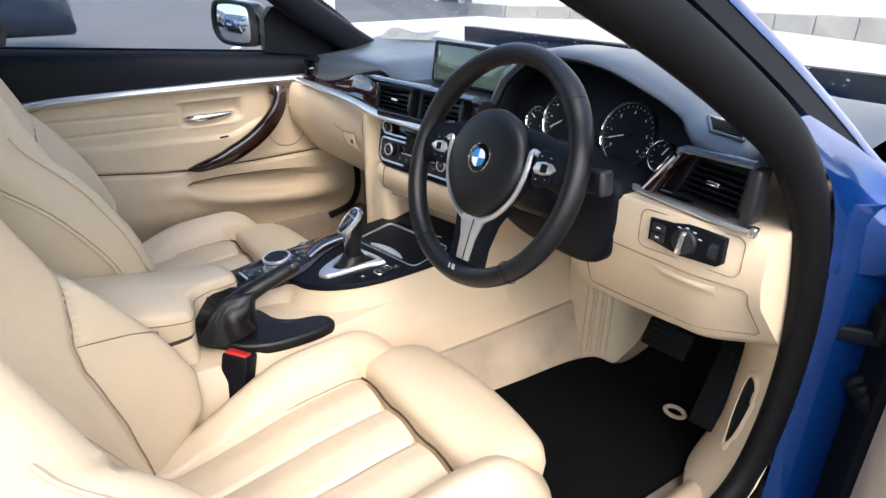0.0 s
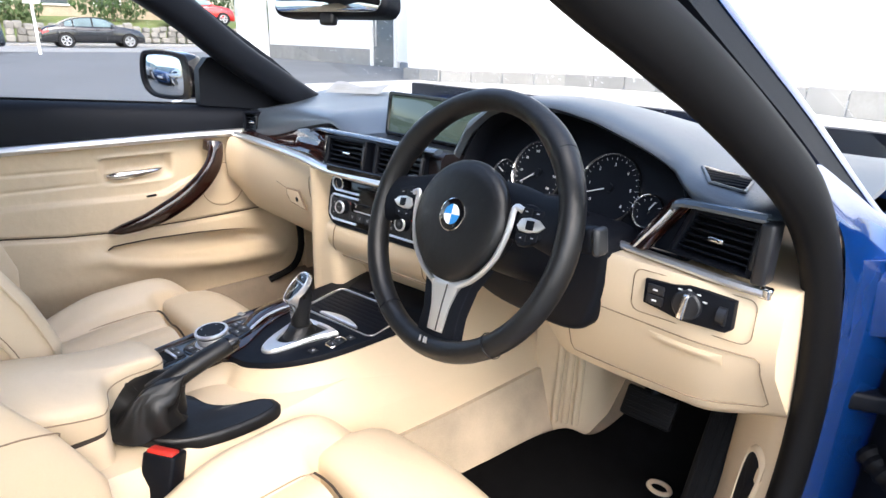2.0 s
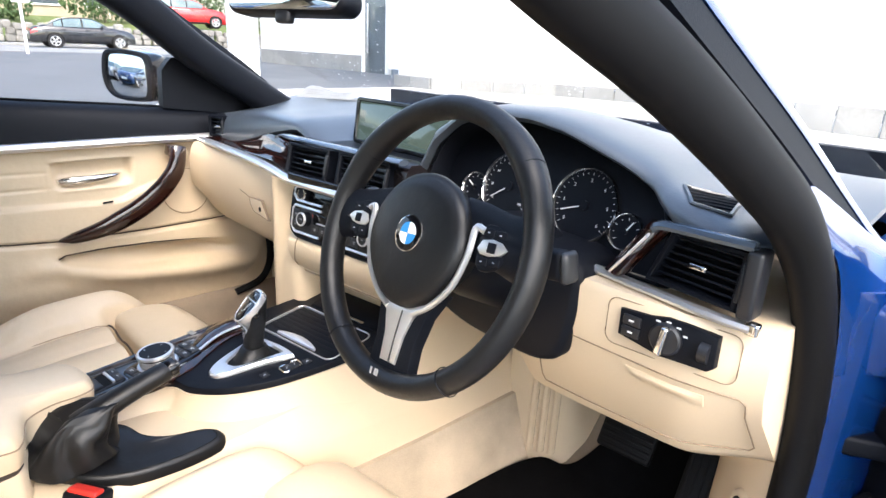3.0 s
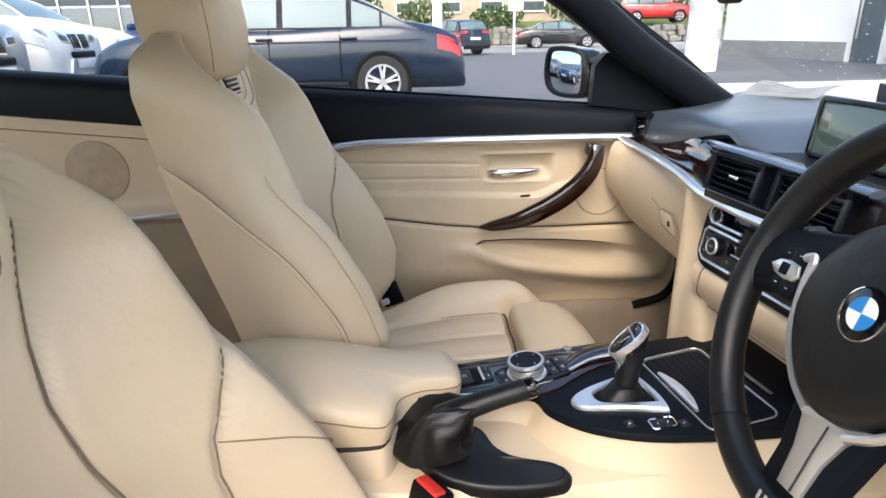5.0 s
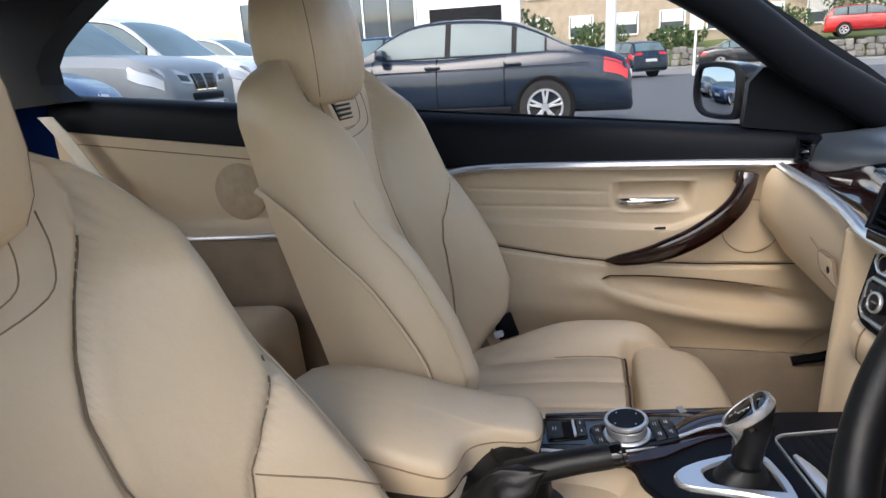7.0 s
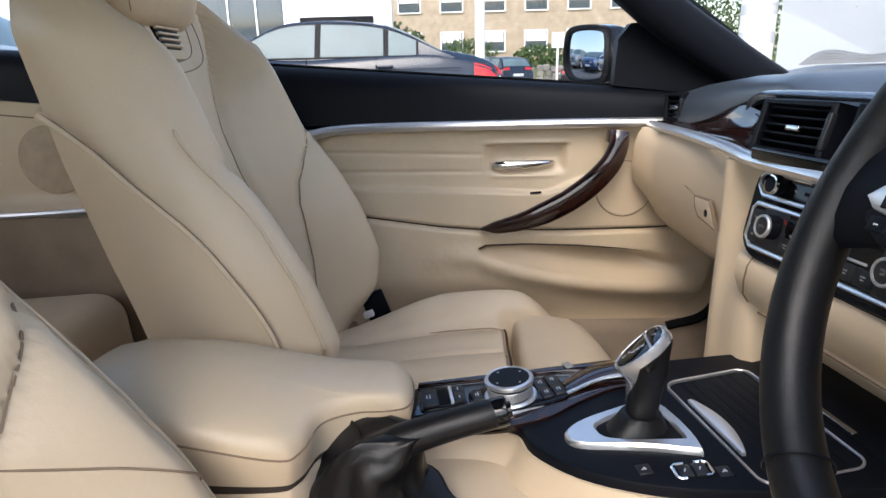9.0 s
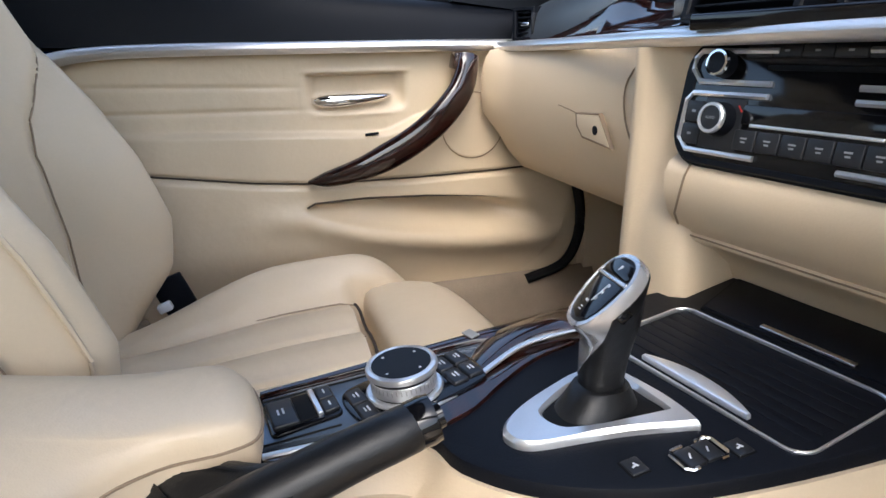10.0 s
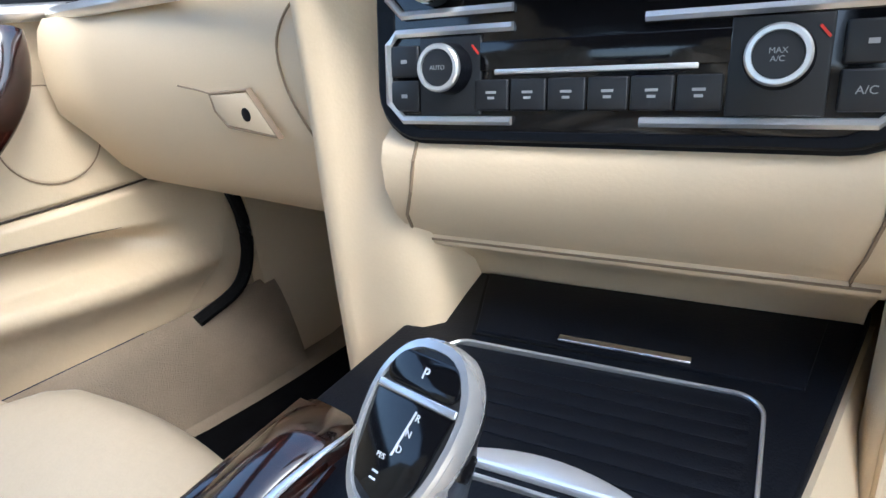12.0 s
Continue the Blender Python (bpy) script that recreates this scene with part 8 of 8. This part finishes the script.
# ---- parked cars ----
def parked_car(label, paint, M, L=4.62, W=1.81, H=1.43, kind="saloon", front=True):
    """A parked car: y runs from the tail (0) to the nose (L), M puts it in the yard."""
    t = thing("parked_car", label, "car", "parked cars", at=tuple(M.translation))
    hw, r = W / 2, 0.325 if H < 1.6 else 0.37
    suv = H > 1.6 and kind == "hatch" and L > 4.6
    zb = 0.93 * H / 1.43 if not suv else 0.60 * H                # shoulder height
    ya, yf = L * 0.222, L * 0.222 + L * 0.607               # axles
    tail = {"saloon": [(0.0, 0.60, 0.86), (0.10, 0.86, 0.92), (0.5, 0.99, 0.95), (1.0, 1.04, 0.97)], "hatch": [(0.0, 0.60, 0.90), (0.08, 0.95, 0.94), (0.4, 1.02, 0.96), (1.0, 1.02, 0.97)]}["saloon" if kind == "saloon" else "hatch"]
    k = zb / 0.93
    prof = [(y, z * k, w) for y, z, w in tail] + [(L * 0.5, 0.98 * k, 1.0), (L * 0.66, 1.00 * k, 0.995), (L * 0.70, 1.0 * k, 0.99), (L * 0.80, 0.955 * k, 0.975), (L * 0.90, 0.88 * k, 0.94), (L * 0.96, 0.78 * k, 0.87), (L * 0.99, 0.66 * k, 0.78), (L, 0.55 * k, 0.70)]
    if suv:
        prof[-5:] = [(L * 0.80, 0.985 * k, 0.985), (L * 0.89, 0.955 * k, 0.965), (L * 0.945, 0.90 * k, 0.92), (L * 0.978, 0.82 * k, 0.83), (L * 0.993, 0.70 * k, 0.72), (L, 0.46 * k, 0.62)]
    prof = [tuple(p) for p in catmull(prof, 3)]
    rings = []
    for y, z, w in prof:
        b = 0.24 if not suv else 0.30
        a = w * hw
        e = max(0.04, z - b)
        rings.append([M @ Vector(p) for p in ((-a * 0.80, y, b), (-a * 0.96, y, b + 0.08 * e), (-a, y, b + 0.35 * e), (-a * 0.992, y, b + 0.62 * e), (-a * 0.965, y, b + 0.86 * e), (-a * 0.86, y, z), (-a * 0.4, y, z + 0.02), (0, y, z + 0.025), (a * 0.4, y, z + 0.02), (a * 0.86, y, z), (a * 0.965, y, b + 0.86 * e), (a * 0.992, y, b + 0.62 * e), (a, y, b + 0.35 * e), (a * 0.96, y, b + 0.08 * e), (a * 0.80, y, b))])
    part("body", loft(rings), paint, t, "", 26 if suv else 60)
    zt = [(y, z) for y, z, w in prof]
    wt = [(y, w * hw) for y, z, w in prof]
    low = 0.24 if not suv else 0.30

    def flank(y, f, g):
        """A point of the body side: f from the sill (0) to the shoulder (1)."""
        return Vector((g * lerp(wt, y) * lerp([(0.35, 1.0), (0.62, 0.992), (0.86, 0.965), (1.0, 0.86)], f), y, low + f * (lerp(zt, y) - low)))

    def deck(y, u, g):
        """A point of the bonnet, nose or tail: u across."""
        return Vector((g * u * lerp(wt, y), y, lerp(zt, y) + lerp([(0, 0.025), (0.4, 0.02), (0.86, 0.0), (1.0, -0.14)], u)))

    def nose(z, u, g):
        """A point of the front end at height z: u across."""
        y = lerp([(b, a) for a, b in zt[::-1] if a > L * 0.86], z)
        return Vector((g * u * lerp(wt, y), y - 0.10 * max(0.0, u - 0.6), z))

    def patch(name, fn, us, vs, lift, material, label="", parent=t):
        lift = M.to_3x3() @ Vector(lift)
        return part(name, slab(lambda u, v: M @ fn(u, v) + lift, us, vs, lift * -2.5), material, parent, label, 40)
    # cabin: an arched roofline with tapering sides
    z0 = 0.955 * k
    hm = H - z0
    if kind == "saloon":
        arch = [(0.118, 0.0), (0.18, 0.27), (0.25, 0.62), (0.32, 0.86), (0.40, 0.965), (0.48, 1.0), (0.555, 0.975), (0.61, 0.85), (0.66, 0.60), (0.71, 0.28), (0.755, 0.0)]
    else:
        arch = [(0.015, 0.0), (0.035, 0.35), (0.07, 0.70), (0.11, 0.87), (0.22, 0.965), (0.38, 1.0), (0.51, 0.98), (0.59, 0.85), (0.65, 0.58), (0.70, 0.27), (0.75, 0.0)]
    arch = [(p[0] * L, max(0.0, p[1])) for p in catmull([(a, b, 0) for a, b in arch], 3)]
    a0, a1 = hw * 0.895, hw * 0.66

    def pane(y, f, g):
        h = lerp(arch, y)
        q = f * h
        return Vector((g * (a0 - (a0 - a1) * q ** 1.25), y, z0 - 0.02 + (hm + 0.02) * q))

    def roof(y, u, g):
        c = pane(y, 0.965, 1)
        h = lerp(arch, y)
        return Vector((g * u * c.x, y, c.z + (z0 + hm * h - c.z) * (1 - u * u) + 0.02 * h * (1 - u * u)))
    cab = []
    for y, h in arch:
        left = [pane(y, f, -1) for f in (0, 0.25, 0.5, 0.75, 0.88, 0.965)]
        top = [roof(y, u, 1) for u in (-0.9, -0.7, -0.35, 0, 0.35, 0.7, 0.9)]
        cab.append([M @ p for p in left + top + [pane(y, f, 1) for f in (0.965, 0.88, 0.75, 0.5, 0.25, 0)]])
    part("cabin", loft(cab), paint, t, "", 70)
    splits = ((0.225, 0.298), (0.312, 0.478), (0.494, 0.690)) if kind == "saloon" else ((0.085, 0.235), (0.255, 0.440), (0.456, 0.685))
    for g in (-1, 1):
        patch("window_band", lambda y, v: pane(y, min(0.91, 0.06 / max(0.12, lerp(arch, y)) + v * (0.91 - 0.06 / max(0.12, lerp(arch, y)))), g), span(L * (splits[0][0] - 0.006), L * (splits[-1][1] + 0.006), 16), span(0, 1, 5), (g * 0.003, 0, 0), BLACK_S)
        for u0, u1 in splits:
            patch("side_window", lambda y, v: pane(y, min(0.88, 0.10 / max(0.12, lerp(arch, y)) + v * (0.88 - 0.10 / max(0.12, lerp(arch, y)))), g), span(L * u0, L * u1, 7), span(0, 1, 5), (g * 0.006, 0, 0), SKYTINT_GLASS)
    r0, r1, f0, f1 = (0.135, 0.315, 0.612, 0.742) if kind == "saloon" else (0.022, 0.075, 0.592, 0.738)
    patch("windscreen", lambda y, u: roof(y, u, 1), span(L * f0, L * f1, 7), span(-0.90, 0.90, 9), (0, 0.006, 0.008), SKYTINT_GLASS)
    patch("rear_window", lambda y, u: roof(y, u, 1), span(L * r0, L * r1, 7), span(-0.88, 0.88, 9), (0, -0.006, 0.008), SKYTINT_GLASS)
    for g in (-1, 1):
        # handles, sill line, mirror, door gaps
        for u in (0.36, 0.58):
            part("door_handle", rbox(0.03, 0.20, 0.03, 0.01, M @ pose(g * (hw * 0.985), L * u - 0.25, z0 - 0.10)), paint, t)
        for u in (0.33, 0.515, 0.70):
            part("door_gap", tube([M @ Vector((g * (hw * 0.90), L * u, z0 + 0.02)), M @ Vector((g * (hw * 0.992), L * u, z0 - 0.14)), M @ Vector((g * (hw + 0.001), L * u, 0.55)), M @ Vector((g * hw * 0.98, L * u, 0.33))], 0.006, 4), BLACK_R, t)
        part("crease", tube([M @ Vector((g * hw * 0.998, y, z0 - 0.145 + 0.015 * (L - y) / L)) for y in span(0.5, L * 0.80, 6)], 0.006, 5), paint, t)
        part("mirror", rbox(0.20, 0.12, 0.14, 0.04, M @ pose(g * (hw * 0.93 + 0.08), L * 0.665, z0 + 0.08), 2), paint, t)
        part("sill", rbox(0.05, L * 0.42, 0.10, 0.02, M @ pose(g * (hw * 0.965), L * 0.52, 0.30)), BLACK_S, t)
        for y in (ya, yf):
            w = part("wheel", lathe([(r * 0.62, -0.10), (r, -0.09), (r, 0.085), (r * 0.94, 0.105), (r * 0.70, 0.105), (r * 0.68, 0.06), (0.0, 0.05)], 30, M @ pose(g * (hw - 0.10), y, r, 0, g * 90, 0)), TYRE, t)
            part("rim", ringplate(circle(r * 0.70, 30), circle(r * 0.60, 30), 0.05, 0.100, M @ pose(g * (hw - 0.10), y, r, 0, g * 90, 0), 0.01), SATIN, w, "silver rim")
            for s in range(5):
                for dd in (-9, 9):
                    part("spoke", rbox(r * 0.56, 0.030, 0.03, 0.006, M @ pose(g * (hw - 0.10), y, r, 0, g * 90, 0) @ pose(0, 0, 0.085, 0, 0, 72 * s + dd) @ pose(r * 0.33, 0, 0), 1), SATIN, w)
            part("hub", lathe([(r * 0.17, 0.05), (r * 0.15, 0.105), (0, 0.105)], 14, M @ pose(g * (hw - 0.10), y, r, 0, g * 90, 0)), LAMP, w)
            part("arch", ringplate(circle(r * 1.13, 30), circle(r * 1.005, 30), -0.05, 0.004, M @ pose(g * (hw + 0.002), y, r + 0.01, 0, g * 90, 0), 0.002), BLACK_R, t)
        # lamps
        part("tail_lamp", slab(lambda y, f: M @ flank(y, f, g) + M.to_3x3() @ Vector((g * 0.008, 0, 0)), span(0.06, 0.34, 5), span(0.66, 0.90, 4), M.to_3x3() @ Vector((-g * 0.02, 0, 0))), TAIL, t, "red tail lamp", 40)
        patch("tail_lens", lambda y, u: deck(y, u, g), span(0.035, 0.085, 4), span(0.48, 0.86, 5), (0, -0.010, 0.006), TAIL, "", t)
        # upright nose: lamps and grille halves set by height
        h0, h1, g0, g1 = (0.665 * k, 0.80 * k, 0.60 * k, 0.79 * k) if suv else (0.62 * k, 0.75 * k, 0.56 * k, 0.72 * k)
        patch("head_lamp", lambda z, u: nose(h0 + (z - h0) * (0.55 + 0.45 * smooth(0.36, 0.62, u)) + 0.06 * (u - 0.40), u, g), span(h0, h1, 5), span(0.40, 1.0 if suv else 0.90, 9), (0, 0.012, 0.004), LAMP, "clear headlamp")
        for u0 in ((0.47,) if suv else (0.45, 0.64)):
            patch("lamp_eye", lambda z, u: nose(z + 0.06 * (u - 0.40), u, g), span(h0 + 0.025, h1 - 0.055, 4), span(u0, u0 + (0.22 if suv else 0.10), 4), (0, 0.017, 0.005), GREY_B, "dark lamp eye")
        if suv:
            patch("lamp_wrap", lambda y, f: flank(y, f + 0.05 * smooth(L * 0.95, L * 0.91, y), g), span(L * 0.918, L * 0.984, 7), span(0.66, 0.84, 5), (g * 0.010, 0.008, 0.004), LAMP, "clear headlamp sweeping round the wing")
        patch("grille_ring", lambda z, u: nose(z, u, g), span(g0, g1, 5), span(0.03, 0.36 if suv else 0.31, 5), (0, 0.010, 0.003), CHROME)
        patch("grille", lambda z, u: nose(z, u, g), span(g0 + 0.018, g1 - 0.018, 5), span(0.05, 0.335 if suv else 0.285, 5), (0, 0.020, 0.005), BLACK_G, "black grille half")
        for q in range(6):
            patch("grille_bar", lambda z, u: nose(z, u, g), span(g0 + 0.02, g1 - 0.02, 4), span(0.075 + 0.036 * q, 0.083 + 0.036 * q, 2), (0, 0.024, 0.006), GREY_B)
        part("fog_lamp", lathe([(0.06, 0), (0.055, 0.03), (0, 0.03)], 16, M @ pose(g * hw * 0.60, L * 0.985, 0.50 * k, -90, 0, 0)), LAMP, t)
    part("number_plate", rbox(0.52, 0.02, 0.11, 0.004, M @ pose(0, L * 1.006, (0.44 if suv else 0.50) * k)), PLATE, t)
    part("number_plate", rbox(0.52, 0.02, 0.11, 0.004, M @ pose(0, -0.012, 0.66 * k)), PLATE, t)
    part("bumper_intake", rbox(W * 0.34 if suv else W * 0.62, 0.05, 0.075 * k if suv else 0.14 * k, 0.02, M @ pose(0, L * 1.0, (0.545 if suv else 0.40) * k)), BLACK_S, t)
    if suv:
        sk = [(-0.40, -0.10), (0.40, -0.10), (0.31, 0.10), (-0.31, 0.10)]
        part("skid_plate", ringplate([(x * 1.25, z) for x, z in sk], [(x, z * 0.8) for x, z in sk], -0.02, 0.03, M @ pose(0, L * 1.0, 0.40 * k, 90, 0, 180), 0.006), SATIN, t, "silver lower bumper trim")
        for g in (-1, 1):
            part("lower_intake", rbox(0.26, 0.04, 0.10, 0.02, M @ pose(g * hw * 0.66, L * 0.985, 0.36 * k, 0, 0, -g * 16)), BLACK_S, t)
    part("bumper_trim", rbox(W * 0.80, 0.04, 0.10, 0.02, M @ pose(0, 0.005, 0.33)), BLACK_S, t)
    return t


def heading(x, y, a, z=0.235):
    """Nose direction a in degrees from +y, turning left; x, y is the tail's middle."""
    return pose(x, y, z, 0, 0, a)


def nose_at(x, y, a, L, z=0.235):
    return pose(x + L * math.sin(radians(a)), y - L * math.cos(radians(a)), z, 0, 0, a)


parked_car("dark navy saloon parked across the yard", NAVY, heading(-7.93, 0.34, 180), 4.63, 1.81, 1.43)
parked_car("silver off-roader parked nose-out in the row", SILVERC, nose_at(-5.80, -4.48, 4, 4.65, 0.350), 4.65, 1.88, 1.66, "hatch")
parked_car("white off-roader parked nose-out in the row", WHITEC, nose_at(-7.98, -4.72, 4, 4.85, 0.350), 4.85, 1.93, 1.70, "hatch")
parked_car("white hatchback parked nose-out at the end of the row", WHITEC, nose_at(-10.35, -5.05, 4, 4.25, 0.350), 4.25, 1.76, 1.50, "hatch")
parked_car("mid blue hatchback parked nose-out beside the row", BLUEC, nose_at(-2.80, -3.52, 4, 4.30, 0.310), 4.30, 1.76, 1.42, "hatch")
parked_car("dark blue hatchback parked at the kerb", NAVY, heading(-25.4, 2.25, 122), 4.32, 1.76, 1.42, "hatch")
parked_car("dark blue hatchback parked behind the saloon", BLUEC, heading(-11.8, -3.0, 150, 0.30), 4.32, 1.76, 1.46, "hatch")
parked_car("dark saloon standing at the far kerb", BLACKC, heading(-34.6, 5.4, -3), 4.55, 1.75, 1.42)
parked_car("bright red van on the far bank", REDC, heading(-43.5, 14.0, -12, 1.55), 4.6, 1.85, 1.75, "hatch")
